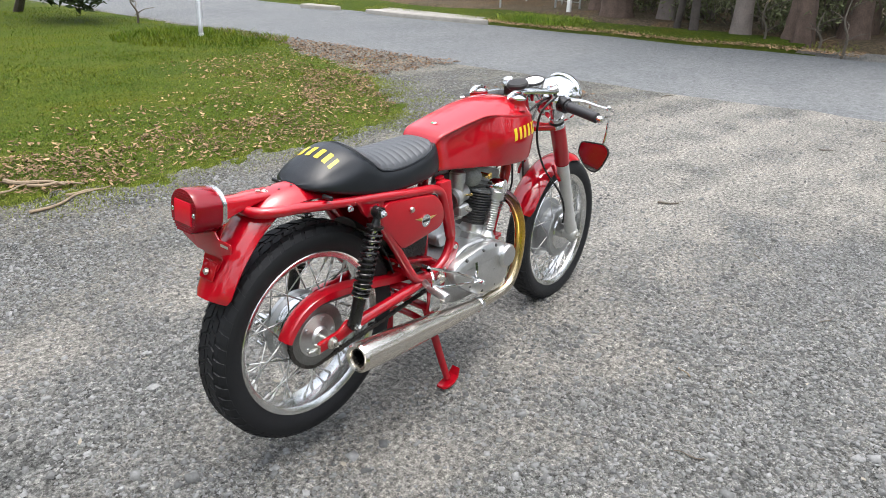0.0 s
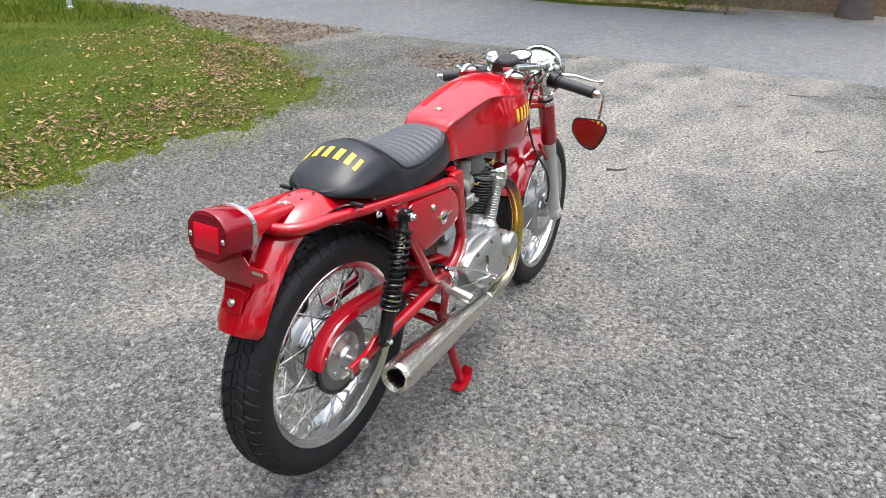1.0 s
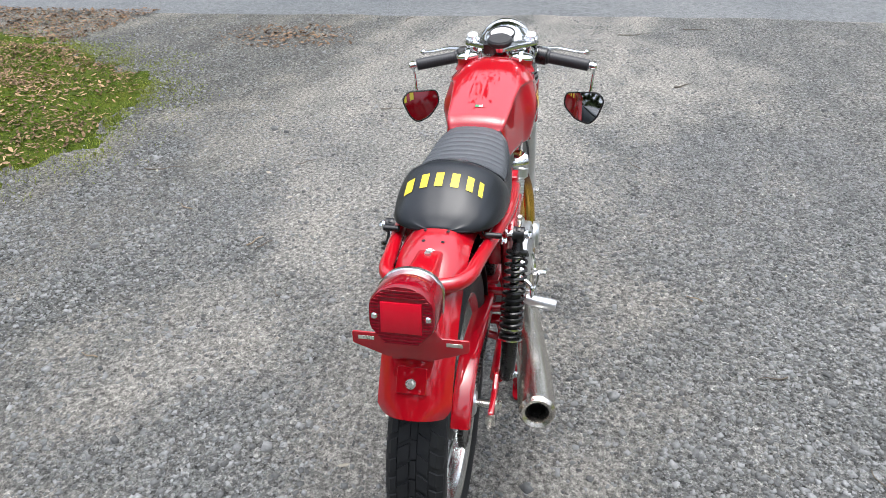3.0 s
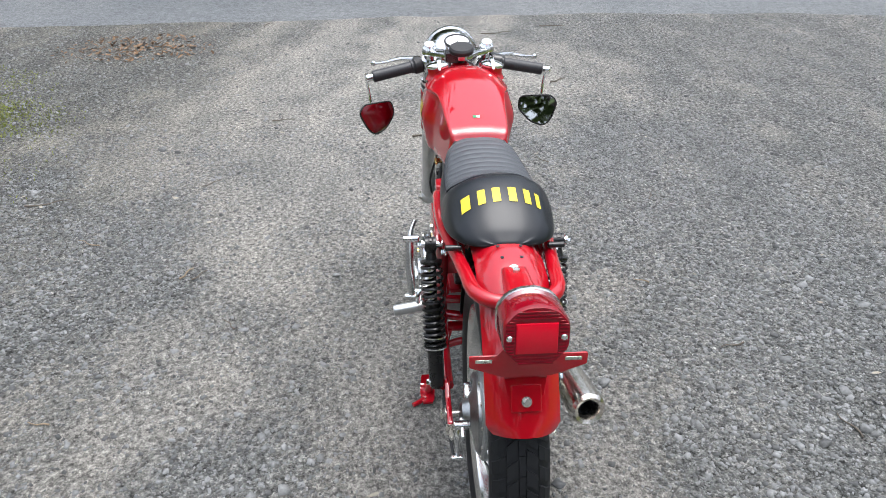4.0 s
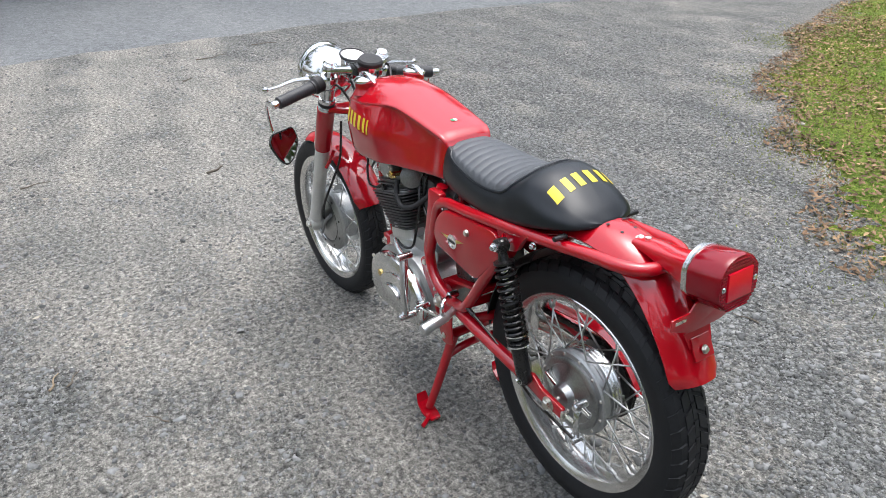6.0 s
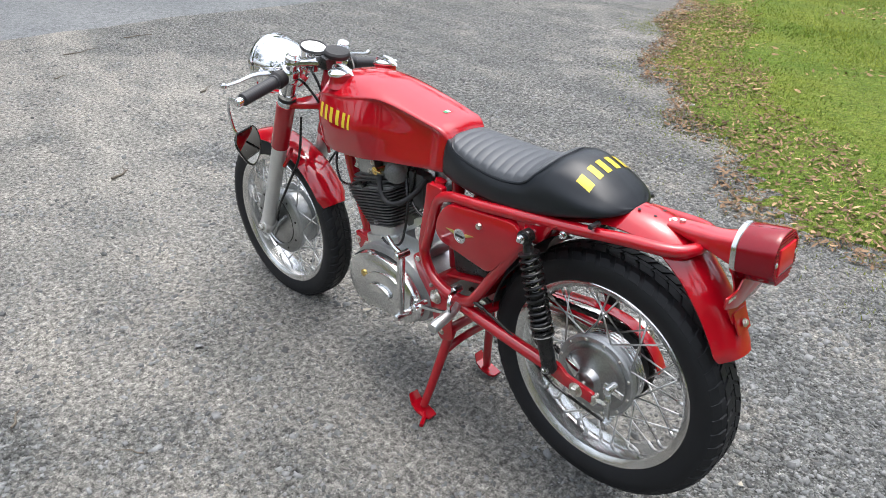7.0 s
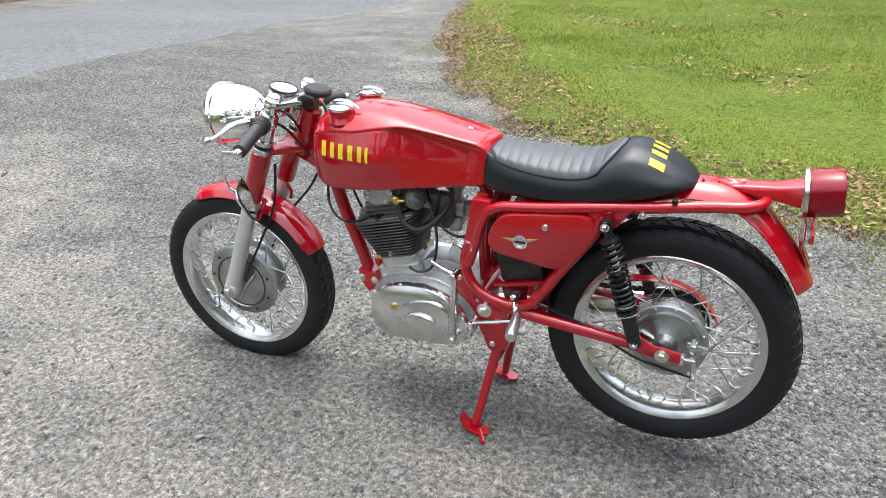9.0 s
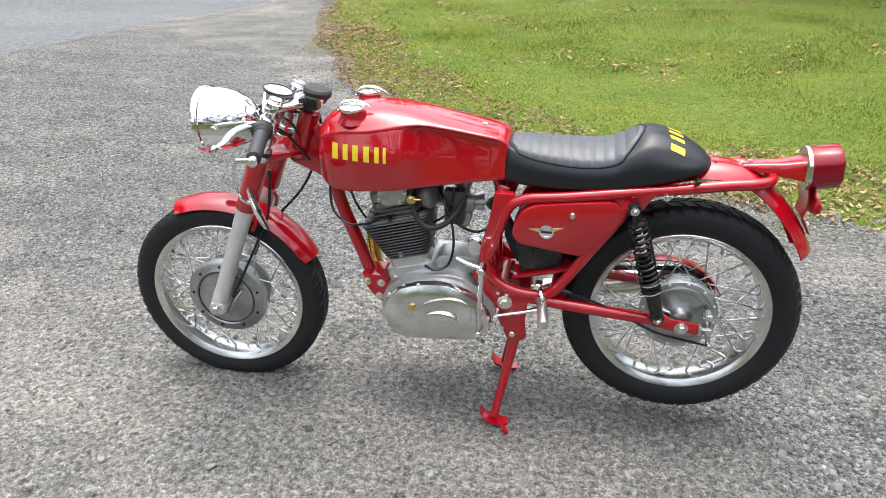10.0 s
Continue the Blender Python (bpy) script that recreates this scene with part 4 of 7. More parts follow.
sides(rail)
bm = B()
tube(bm, [(1.075, 0, 0.84), (1.045, 0, 0.70), (1.020, 0, 0.60), (0.968, 0, 0.46), (0.945, 0, 0.395)], 0.019, 16)
part("down_tube", bm, RED, bike, "red front down tube")
bm = B()
tube(bm, [(1.085, 0, 0.83), (0.95, 0, 0.80), (0.75, 0, 0.775), (0.62, 0, 0.745), (0.57, 0, 0.70), (0.575, 0, 0.55), (0.57, 0, 0.44)], 0.017, 14)
part("backbone", bm, RED, bike, "red backbone tube")
bm = B()
d = Vector((-math.sin(radians(RAKE)), 0, math.cos(radians(RAKE))))
rod(bm, HEAD_TOP - d * 0.17, HEAD_TOP - d * 0.02, 0.028, 24)
prism(bm, [(1.14, 0.83), (1.06, 0.80), (1.01, 0.72), (1.06, 0.69), (1.17, 0.74)], -0.008, 0.008, bevel=0.003, corner=0.012)
part("steering_head", bm, RED, bike, "red steering head")
for s in (1, -1):
    bm = B()
    prism(bm, [(0.962, 0.405), (0.935, 0.41), (0.905, 0.405), (0.875, 0.385), (0.868, 0.35), (0.885, 0.325), (0.915, 0.33), (0.95, 0.375)], s * 0.036, s * 0.046, bevel=0.002, corner=0.01)
    part("front_engine_plate", bm, RED, bike, "red front engine plate")
    bolts("front_plate_bolt", [((x, s * 0.046, z), (0, s, 0), 0.008, 0.010) for x, z in ((0.948, 0.392), (0.905, 0.39), (0.912, 0.345))], ZINC, bike)
bm = B()
prism(bm, [(0.962, 0.414), (0.905, 0.414), (0.89, 0.40), (0.95, 0.40)], -0.045, 0.045, bevel=0.003)
part("mount_bridge", bm, RED, bike)
# swing-arm bridge, battery shelf and black box under the seat
bm = B()
rod(bm, (0.555, -0.085, 0.425), (0.555, 0.085, 0.425), 0.022)
part("swing_arm_tube", bm, RED, bike, "red swing arm pivot tube")
part("cross_tube", tube(B(), [(0.40, -0.105, 0.414), (0.375, 0, 0.414), (0.40, 0.105, 0.414)], 0.013), RED, bike, "red frame cross tube")
bm = B()
tube(bm, [(0.405, -0.106, 0.455), (0.40, 0, 0.455), (0.405, 0.106, 0.455)], 0.011)
part("cross_tube", bm, RED, bike, "red frame cross tube")
bm = B()
prism(bm, [(0.365, 0.500), (0.520, 0.462), (0.520, 0.472), (0.365, 0.510)], -0.085, 0.085, bevel=0.002)
part("battery_tray", bm, RED, bike, "red battery tray")
bm = B()
prism(bm, [(0.385, 0.508), (0.500, 0.480), (0.520, 0.580), (0.405, 0.625)], -0.072, 0.072, bevel=0.004, corner=0.01)
part("battery", bm, BLACK, bike, "black battery box")
bm = B()
tube(bm, [(0.60, 0.0, 0.655), (0.55, 0.0, 0.60), (0.53, 0.02, 0.55), (0.50, 0.03, 0.50)], 0.016, 12)
part("breather_hose", bm, GRIP, bike, "black rubber breather hose")

# side covers with a knob and a winged badge
def cover(s):
    out = [(0.484, 0.700), (0.393, 0.714), (0.275, 0.727), (0.254, 0.706), (0.258, 0.660), (0.339, 0.566), (0.508, 0.590), (0.526, 0.616), (0.516, 0.660)]
    bm = B()
    prism(bm, out, s * 0.060, s * 0.128, bevel=0.006, corner=0.022)
    c = part("side_cover", bm, RED, bike, "glossy red side cover")
    bm = B()
    lathe(bm, [(0.0085, 0), (0.0085, 0.004), (0.007, 0.007), (0.0, 0.0075)], (0.373, s * 0.128, 0.682), (0, s, 0), 20)
    part("cover_knob", bm, ZINC, c, "zinc cover knob")
    bm = B()
    o = Vector((0.435, 0.632))
    ca, sa = math.cos(radians(-6)), math.sin(radians(-6))
    wing = [(0.048, 0.012), (0.020, 0.002), (0.012, -0.004), (-0.012, -0.004), (-0.020, 0.002), (-0.048, 0.012), (-0.022, 0.012), (-0.010, 0.009), (0.010, 0.009), (0.022, 0.012)]
    prism(bm, [o + Vector((x * ca - z * sa, x * sa + z * ca - 0.002)) for x, z in wing], s * 0.1275, s * 0.1295, bevel=0.0006)
    part("badge_wing", bm, GOLD, c, "gold winged emblem")
    bm = B()
    lathe(bm, [(0.019, 0), (0.019, 0.0025), (0.013, 0.0028), (0.012, 0.0018), (0.0, 0.0018)], (o.x, s * 0.128, o.y), (0, s, 0), 28)
    part("badge_ring", bm, CHROME, c, "silver emblem ring")
    bm = B()
    prism(bm, [(o.x - 0.014, o.y - 0.003), (o.x + 0.014, o.y - 0.003), (o.x + 0.014, o.y + 0.003), (o.x - 0.014, o.y + 0.003)], s * 0.129, s * 0.1315, bevel=0.0005)
    part("badge_bar", bm, BLACK, c, "dark bar across the emblem")


sides(cover)


# shock absorbers
def shock(s):
    a, b = Vector((0.226, s * 0.140, 0.717)), Vector((0.133, s * 0.133, 0.411))
    d = (b - a).normalized()
    L = (b - a).length
    bm = B()
    rod(bm, a + d * 0.01, b - d * 0.01, 0.010, 14)
    sh = part("shock_absorber", bm, CHROME, bike, "black coil-spring shock absorber with a chrome rod")
    bm = B()
    lathe(bm, [(0.010, -0.014), (0.014, -0.010), (0.014, 0.010), (0.010, 0.018), (0.013, 0.034), (0.024, 0.037), (0.024, 0.042), (0.01, 0.044)], a, d, 24)
    lathe(bm, [(0.016, 0), (0.016, 0.024)], a - Vector((0, 0.012, 0)), (0, 1, 0), 20)
    part("top_eye", bm, BLACK, sh)
    bm = B()
    lathe(bm, [(0.011, L + 0.014), (0.017, L + 0.006), (0.018, L - 0.06), (0.019, L - 0.080), (0.025, L - 0.084), (0.025, L - 0.089), (0.014, L - 0.092)], a, d, 24)
    lathe(bm, [(0.014, 0), (0.014, 0.026)], b - Vector((0, 0.013, 0)), (0, 1, 0), 20)
    part("damper_body", bm, BLACK, sh)
    part("damper_tube", lathe(B(), [(0.012, L * 0.40), (0.0165, L * 0.41), (0.0165, L - 0.09)], a, d, 20), BLACK, sh)
    _, u, v = frame_of(d)
    pts, turns, s0, s1 = [], 13.0, 0.044, L - 0.088
    for i in range(int(turns * 16) + 1):
        q = 2 * math.pi * i / 16
        k = i / (turns * 16)
        # the coils close up towards the lower end
        k = 1.12 * k - 0.12 * k ** 4
        pts.append(a + d * (s0 + (s1 - s0) * k) + (u * math.cos(q) + v * math.sin(q)) * (0.0225 - 0.003 * max(0, 1 - i / 12)))
    bm = B()
    tube(bm, pts, 0.0036, 7, 1)
    part("coil_spring", bm, BLACK, sh, "black coil spring")
    bm = B()
    for q in (0.655, 0.735):
        lathe(bm, [(0.019, -0.0025), (0.0265, -0.0015), (0.0265, 0.0015), (0.019, 0.0025)], a + d * L * q, d, 28)
    part("adjuster_ring", bm, CHROME, sh, "chrome preload ring")
    bolts("eye_nut", ((b + Vector((0, s * 0.014, 0)), (0, s, 0), 0.0068, 0.010), (a + Vector((0, s * 0.016, 0)), (0, s, 0), 0.0068, 0.012)), CHROME, sh)


sides(shock)
# ---- fuel tank ----
from mathutils.bvhtree import BVHTree


def lerp_rows(rows, x):
    """Smooth interpolation of a table of (x, values...)."""
    i = max(0, min(len(rows) - 2, sum(1 for r in rows if r[0] <= x) - 1))
    a, b = rows[i], rows[i + 1]
    p, q = rows[max(i - 1, 0)], rows[min(i + 2, len(rows) - 1)]
    t = (x - a[0]) / (b[0] - a[0])
    out = []
    for k in range(1, len(a)):
        m0 = (b[k] - p[k]) / (b[0] - p[0]) * (b[0] - a[0])
        m1 = (q[k] - a[k]) / (q[0] - a[0]) * (b[0] - a[0])
        out.append((2 * t ** 3 - 3 * t * t + 1) * a[k] + (t ** 3 - 2 * t * t + t) * m0 + (-2 * t ** 3 + 3 * t * t) * b[k] + (t ** 3 - t * t) * m1)
    return out


# x, top z, shoulder y z, upper side y z, side y z, bottom y z
TANK = [
    (0.545, 0.854, 0.056, 0.851, 0.073, 0.845, 0.079, 0.795, 0.082, 0.745),
    (0.620, 0.871, 0.061, 0.867, 0.079, 0.859, 0.088, 0.800, 0.092, 0.737),
    (0.700, 0.888, 0.066, 0.883, 0.085, 0.873, 0.098, 0.802, 0.102, 0.727),
    (0.770, 0.903, 0.071, 0.896, 0.093, 0.882, 0.112, 0.806, 0.111, 0.718),
    (0.825, 0.914, 0.077, 0.902, 0.107, 0.879, 0.131, 0.803, 0.119, 0.711),
    (0.900, 0.919, 0.082, 0.903, 0.118, 0.868, 0.135, 0.800, 0.121, 0.704),
    (0.970, 0.911, 0.080, 0.897, 0.113, 0.862, 0.128, 0.795, 0.116, 0.699),
    (1.020, 0.893, 0.072, 0.880, 0.100, 0.848, 0.113, 0.790, 0.102, 0.704),
    (1.048, 0.866, 0.056, 0.856, 0.078, 0.832, 0.088, 0.785, 0.080, 0.722),
    (1.060, 0.835, 0.036, 0.828, 0.050, 0.815, 0.056, 0.785, 0.050, 0.745),
]


def step_up(u):
    u = max(0.0, min(1.0, u))
    return u * u * (3 - 2 * u)


def tank_ring(x, shrink=0.0):
    t, sy, sz, uy, uz, my, mz, by, bz = lerp_rows(TANK, x)
    # the knee recess starts behind the front bulge and ends short of the seat
    r = step_up((x - 0.556) / 0.045) * (1 - step_up((x - 0.770) / 0.060))
    half = [Vector((x, 0, t)), Vector((x, sy * 0.55, t - (t - sz) * 0.22)), Vector((x, sy, sz)), Vector((x, uy - 0.004, uz + 0.006)), Vector((x, uy + 0.001, uz)), Vector((x, uy + (my - uy) * 0.08 - 0.008 * r, uz - 0.006)), Vector((x, uy + (my - uy) * 0.25 - 0.012 * r, uz - 0.016)), Vector((x, my - 0.012 * r, mz)), Vector((x, (my + by) / 2 + 0.001 - 0.010 * r, (mz + bz) / 2)),
            Vector((x, by - 0.008 * r, bz + 0.008)), Vector((x, by - 0.010 - 0.004 * r, bz)), Vector((x, by * 0.6, bz + 0.004)), Vector((x, 0, bz + 0.02))]
    line = catmull(half, 5)
    # the back end rounds off towards the seat
    u = max(0.0, 1 - (x - 0.545) / 0.036)
    if u:
        drop = 1 - math.sqrt(1 - min(u, 0.999) ** 2)
        line = [Vector((p.x, p.y * (1 - 0.17 * drop), p.z - 0.028 * drop * max(0.0, (p.z - bz) / (t - bz)) ** 2)) for p in line]
    ring = line + [Vector((p.x, -p.y, p.z)) for p in reversed(line[1:-1])]
    if shrink:
        c = sum(ring, Vector()) / len(ring)
        ring = [c + (p - c) * (1 - shrink) for p in ring]
    return ring


xs = [0.545 + (1.060 - 0.545) * i / 88 for i in range(89)]
rings = [[p + Vector((-0.006, 0, 0)) for p in tank_ring(0.545, 0.10)], [p + Vector((-0.004, 0, 0)) for p in tank_ring(0.545, 0.03)]] + [tank_ring(x) for x in xs]
rings += [[p + Vector((0.004, 0, 0)) for p in tank_ring(1.060, 0.25)], [p + Vector((0.005, 0, 0)) for p in tank_ring(1.060, 0.6)]]
bm = skin(B(), rings)
bmesh.ops.recalc_face_normals(bm, faces=bm.faces)
tank_tree = BVHTree.FromBMesh(bm)
tank = part("fuel_tank", bm, RED, bike, "glossy red fuel tank with twin fillers", 60)


def decal(name, tree, corners, way, material, parent, label, nu=6, nv=4, lift=0.0012):
    """A thin patch laid onto a surface: the four corners are projected along a direction."""
    c = [Vector(p) for p in corners]
    w = Vector(way).normalized()
    bm = B()
    vs = []
    for i in range(nu + 1):
        row = []
        for j in range(nv + 1):
            u, v = i / nu, j / nv
            p = (c[0] * (1 - u) + c[1] * u) * (1 - v) + (c[3] * (1 - u) + c[2] * u) * v
            hit, nrm, _, _ = tree.ray_cast(p - w * 0.3, w)
            if hit is None:
                hit, nrm = p, -w
            if nrm.dot(w) > 0:
                nrm = -nrm
            row.append(bm.verts.new(hit + nrm * lift))
        vs.append(row)
    for i in range(nu):
        for j in range(nv):
            bm.faces.new((vs[i][j], vs[i + 1][j], vs[i + 1][j + 1], vs[i][j + 1]))
    return part(name, bm, material, parent, label, 60)


# six yellow marks on both sides of the tank and on the seat hump, drawn as plain bars
WIDE = (0.0025, 0.0185, 0.0325, 0.0465, 0.0595, 0.0745, 0.0895, 0.1045, 0.1185, 0.1305, 0.1405, 0.1485)
for s in (1, -1):
    for k in range(6):
        a, b = WIDE[2 * k], WIDE[2 * k + 1]
        x0, x1 = (1.000 - a, 1.000 - b) if s > 0 else (0.868 + a, 0.868 + b)
        zc = (lambda x: 0.812 + 0.02 * (x - 0.93))
        decal("tank_bar", tank_tree, [(x0, s * 0.13, zc(x0) - 0.020), (x1, s * 0.13, zc(x1) - 0.020), (x1, s * 0.13, zc(x1) + 0.020), (x0, s * 0.13, zc(x0) + 0.020)], (0, -s, 0), YELLOW, tank, "yellow bar of the tank marking")
for k, m in enumerate((GREEN, WHITE, RED)):
    y = 0.010 - k * 0.009
    decal("flag_sticker", tank_tree, [(0.611, y, 0.9), (0.622, y, 0.9), (0.622, y - 0.009, 0.9), (0.611, y - 0.009, 0.9)], (0, 0, -1), m, tank, "small tricolour sticker", 2, 2)
for s in (1, -1):
    o = Vector((0.950, s * 0.078, 0.888))
    up = Vector((0.0, s * 0.10, 1)).normalized()
    bm = B()
    lathe(bm, [(0.040, -0.006), (0.034, 0.004), (0.031, 0.010), (0.031, 0.024), (0.029, 0.026)], o, up, 32)
    part("filler_neck", bm, RED, tank, "red filler neck")
    bm = B()
    lathe(bm, [(0.033, 0.026), (0.034, 0.029), (0.033, 0.033), (0.024, 0.038), (0.010, 0.040), (0.0, 0.040)], o, up, 32)
    part("filler_cap", bm, CHROME, tank, "chrome filler cap")
    bm = B()
    tube(bm, [o + Vector((0.036, 0, 0.022)), o + Vector((0.030, 0, 0.040)), o + Vector((0.006, 0, 0.048)), o + Vector((-0.022, 0, 0.046)), o + Vector((-0.044, 0, 0.036)), o + Vector((-0.052, 0, 0.028))], [0.004, 0.006, 0.007, 0.007, 0.005, 0.003], 10, flat=0.45)
    rod(bm, o + Vector((0.036, -0.012, 0.022)), o + Vector((0.036, 0.012, 0.022)), 0.004)
    part("cap_lever", bm, CHROME, tank, "chrome cap lever")

# ---- seat ----
# x, bottom z, bottom half width, edge z, edge half width, top z
SEAT = [
    (0.548, 0.742, 0.080, 0.826, 0.066, 0.836),
    (0.500, 0.738, 0.094, 0.808, 0.086, 0.838),
    (0.430, 0.736, 0.104, 0.797, 0.098, 0.836),
    (0.350, 0.738, 0.111, 0.794, 0.105, 0.835),
    (0.285, 0.744, 0.113, 0.804, 0.105, 0.842),
    (0.250, 0.751, 0.114, 0.826, 0.103, 0.858),
    (0.212, 0.760, 0.113, 0.842, 0.099, 0.883),
    (0.178, 0.768, 0.112, 0.838, 0.098, 0.885),
    (0.125, 0.781, 0.105, 0.825, 0.093, 0.868),
    (0.085, 0.791, 0.091, 0.817, 0.082, 0.845),
    (0.062, 0.797, 0.070, 0.810, 0.062, 0.829),
    (0.050, 0.801, 0.045, 0.807, 0.039, 0.816),
][::-1]


def seat_half(x):
    bz, bw, ez, ew, tz = lerp_rows(SEAT, x)
    return [Vector((x, 0, bz)), Vector((x, bw * 0.8, bz)), Vector((x, bw * 0.97, bz + 0.006)), Vector((x, bw, bz + (ez - bz) * 0.35)), Vector((x, (bw + ew) / 2 + 0.002, bz + (ez - bz) * 0.75)), Vector((x, ew * 0.97, ez + 0.004)),
            Vector((x, ew * 0.80, ez + (tz - ez) * 0.50)), Vector((x, ew * 0.45, ez + (tz - ez) * 0.88)), Vector((x, 0, tz))]


def seat_ring(x, k=1.0):
    line = catmull(seat_half(x), 4)
    ring = line + [Vector((p.x, -p.y, p.z)) for p in reversed(line[1:-1])]
    if k != 1:
        c = sum(ring, Vector()) / len(ring)
        ring = [c + (p - c) * k for p in ring]
    return ring


xs = [0.548 - (0.548 - 0.050) * i / 52 for i in range(53)]
rings = [[p + Vector((0.006, 0, 0)) for p in seat_ring(0.548, 0.9)]] + [seat_ring(x) for x in xs] + [[p + Vector((-0.005, 0, 0)) for p in seat_ring(0.050, 0.55)]]
bm = skin(B(), rings)
bmesh.ops.recalc_face_normals(bm, faces=bm.faces)
seat_tree = BVHTree.FromBMesh(bm)
seat = part("seat", bm, VINYL, bike, "black vinyl single seat with a rear hump", 60)


def pad_edge(x):
    """How far across the ribbed pad reaches."""
    ew = lerp_rows(SEAT, x)[3]
    if x > 0.52:
        return ew * max(0.25, 1 - ((x - 0.52) / 0.03) ** 2 * 0.6) * 0.93
    return ew * 0.95


rows = []
nx, ny = 130, 24
x0, x1 = 0.545, 0.214
for i in range(nx + 1):
    row = []
    for j in range(-ny, ny + 1):
        v = j / ny
        e = abs(v)
        # the rear edge arches back over the hump
        x = x0 + (x1 + 0.050 * e ** 2 - x0) * (i / nx)
        y = v * pad_edge(x)
        p = Vector((x, y, 1.2))
        hit, nrm, _, _ = seat_tree.ray_cast(p, Vector((0, 0, -1)))
        if hit is None:
            hit, nrm = Vector((x, y, lerp_rows(SEAT, x)[2])), Vector((0, 0, 1))
        if nrm.z < 0:
            nrm = -nrm
        rim = min(1.0, (1 - e) * 9, i / 3, (nx - i) / 3)
        rib = abs(math.sin(math.pi * (x0 - x) / 0.0262)) ** 0.40
        row.append(hit + nrm * (0.0012 + max(rim, 0) * (0.003 + 0.0034 * rib)))
    rows.append(row)
part("ribbed_pad", skin(B(), rows, False), PAD, seat, "ribbed charcoal vinyl seat pad, paled for the sky's sheen", 75)
bm = B()
edge = [rows[i][0] for i in range(nx, -1, -2)] + [rows[0][j] for j in range(2, 2 * ny - 1, 2)] + [rows[i][2 * ny] for i in range(0, nx + 1, 2)]
tube(bm, edge, 0.0034, 6, 1)
tube(bm, [rows[nx][j] for j in range(0, 2 * ny + 1, 2)], 0.0034, 6, 1)
part("piping", bm, VINYL, seat, "black seat piping")
for k in range(6):
    a, b = WIDE[2 * k], WIDE[2 * k + 1]
    y0, y1 = 0.084 - a * 1.06, 0.084 - b * 1.06
    xc = lambda y: 0.126 - 1.5 * y * y
    decal("seat_bar", seat_tree, [(xc(y0) - 0.018, y0, 0.9), (xc(y1) - 0.018, y1, 0.9), (xc(y1) + 0.022, y1, 0.9), (xc(y0) + 0.022, y0, 0.9)], (0.35, 0, -1), YELLOW, seat, "yellow bar of the seat marking", 4, 5)
for s in (1, -1):
    part("seat_stud", rod(B(), (0.085, s * 0.085, 0.784), (0.085, s * 0.118, 0.784), 0.006), BLACK, seat)

# ---- engine ----
case = [(0.892, 0.350), (0.878, 0.405), (0.840, 0.440), (0.780, 0.462), (0.680, 0.468), (0.620, 0.445), (0.570, 0.400), (0.556, 0.345), (0.575, 0.300), (0.615, 0.272), (0.830, 0.262), (0.878, 0.300)]
bm = B()
prism(bm, case, -0.098, 0.104, bevel=0.006, corner=0.03)
engine = part("engine", bm, CAST, bike, "cast aluminium single-cylinder engine")
bm = B()
left_cover = [(0.878, 0.350), (0.862, 0.404), (0.824, 0.436), (0.770, 0.455), (0.690, 0.457), (0.630, 0.436), (0.584, 0.392), (0.564, 0.343), (0.582, 0.304), (0.620, 0.281), (0.828, 0.268), (0.868, 0.302)]
prism(bm, left_cover, 0.104, 0.146, bevel=0.017, corner=0.04, dome=0.006)
part("clutch_cover", bm, POLISHED, engine, "polished left engine cover")
bm = B()
oval = [(0.690 + 0.082 * math.cos(a) + 0.012 * math.cos(2 * a), 0.362 + 0.060 * math.sin(a)) for a in (2 * math.pi * i / 40 for i in range(40))]
prism(bm, oval, 0.148, 0.1585, bevel=0.004)
oval2 = [(0.706 + 0.046 * math.cos(a), 0.362 + 0.020 * math.sin(a)) for a in (2 * math.pi * i / 32 for i in range(32))]
prism(bm, oval2, 0.158, 0.170, bevel=0.004)
part("clutch_dome", bm, POLISHED, engine, "raised oval of the engine cover")
bm = B()
lathe(bm, [(0.011, 0), (0.011, 0.006), (0.008, 0.008), (0.0, 0.0085)], (0.787, 0.150, 0.384), (0, 1, 0), 20)
part("oil_plug", bm, BRASS, engine, "brass inspection plug")
for x, z in ((0.855, 0.408), (0.772, 0.446), (0.655, 0.437), (0.578, 0.362), (0.600, 0.298), (0.700, 0.280), (0.822, 0.276), (0.864, 0.318)):
    bm = B()
    lathe(bm, [(0.006, 0), (0.006, 0.004), (0.004, 0.006), (0.0025, 0.006), (0.0025, 0.003), (0.0, 0.003)], (x, 0.136, z), (0, 1, 0), 12)
    part("cover_screw", bm, ZINC, engine)
bm = B()
right_cover = [(0.880, 0.300), (0.885, 0.400), (0.865, 0.432), (0.800, 0.460), (0.720, 0.462), (0.600, 0.445), (0.556, 0.412), (0.590, 0.360), (0.650, 0.318), (0.715, 0.282), (0.840, 0.272)]
prism(bm, right_cover, -0.098, -0.138, bevel=0.009, corner=0.03, dome=0.006)
part("timing_cover", bm, SATIN, engine, "polished right engine cover")
bm = B()
lathe(bm, [(0.042, 0), (0.042, 0.012), (0.036, 0.020), (0.0, 0.022)], (0.848, -0.140, 0.392), (0, -1, 0), 32)
part("points_cover", bm, SATIN, engine, "round polished points cover")
for x, z in ((0.585, 0.412), (0.630, 0.440), (0.720, 0.448), (0.790, 0.446), (0.720, 0.300), (0.650, 0.340), (0.78, 0.36), (0.79, 0.30), (0.86, 0.30)):
    bm = B()
    lathe(bm, [(0.006, 0), (0.006, 0.004), (0.004, 0.006), (0.0, 0.006)], (x, -0.138, z), (0, -1, 0), 12)
    part("cover_screw", bm, FIN, engine)
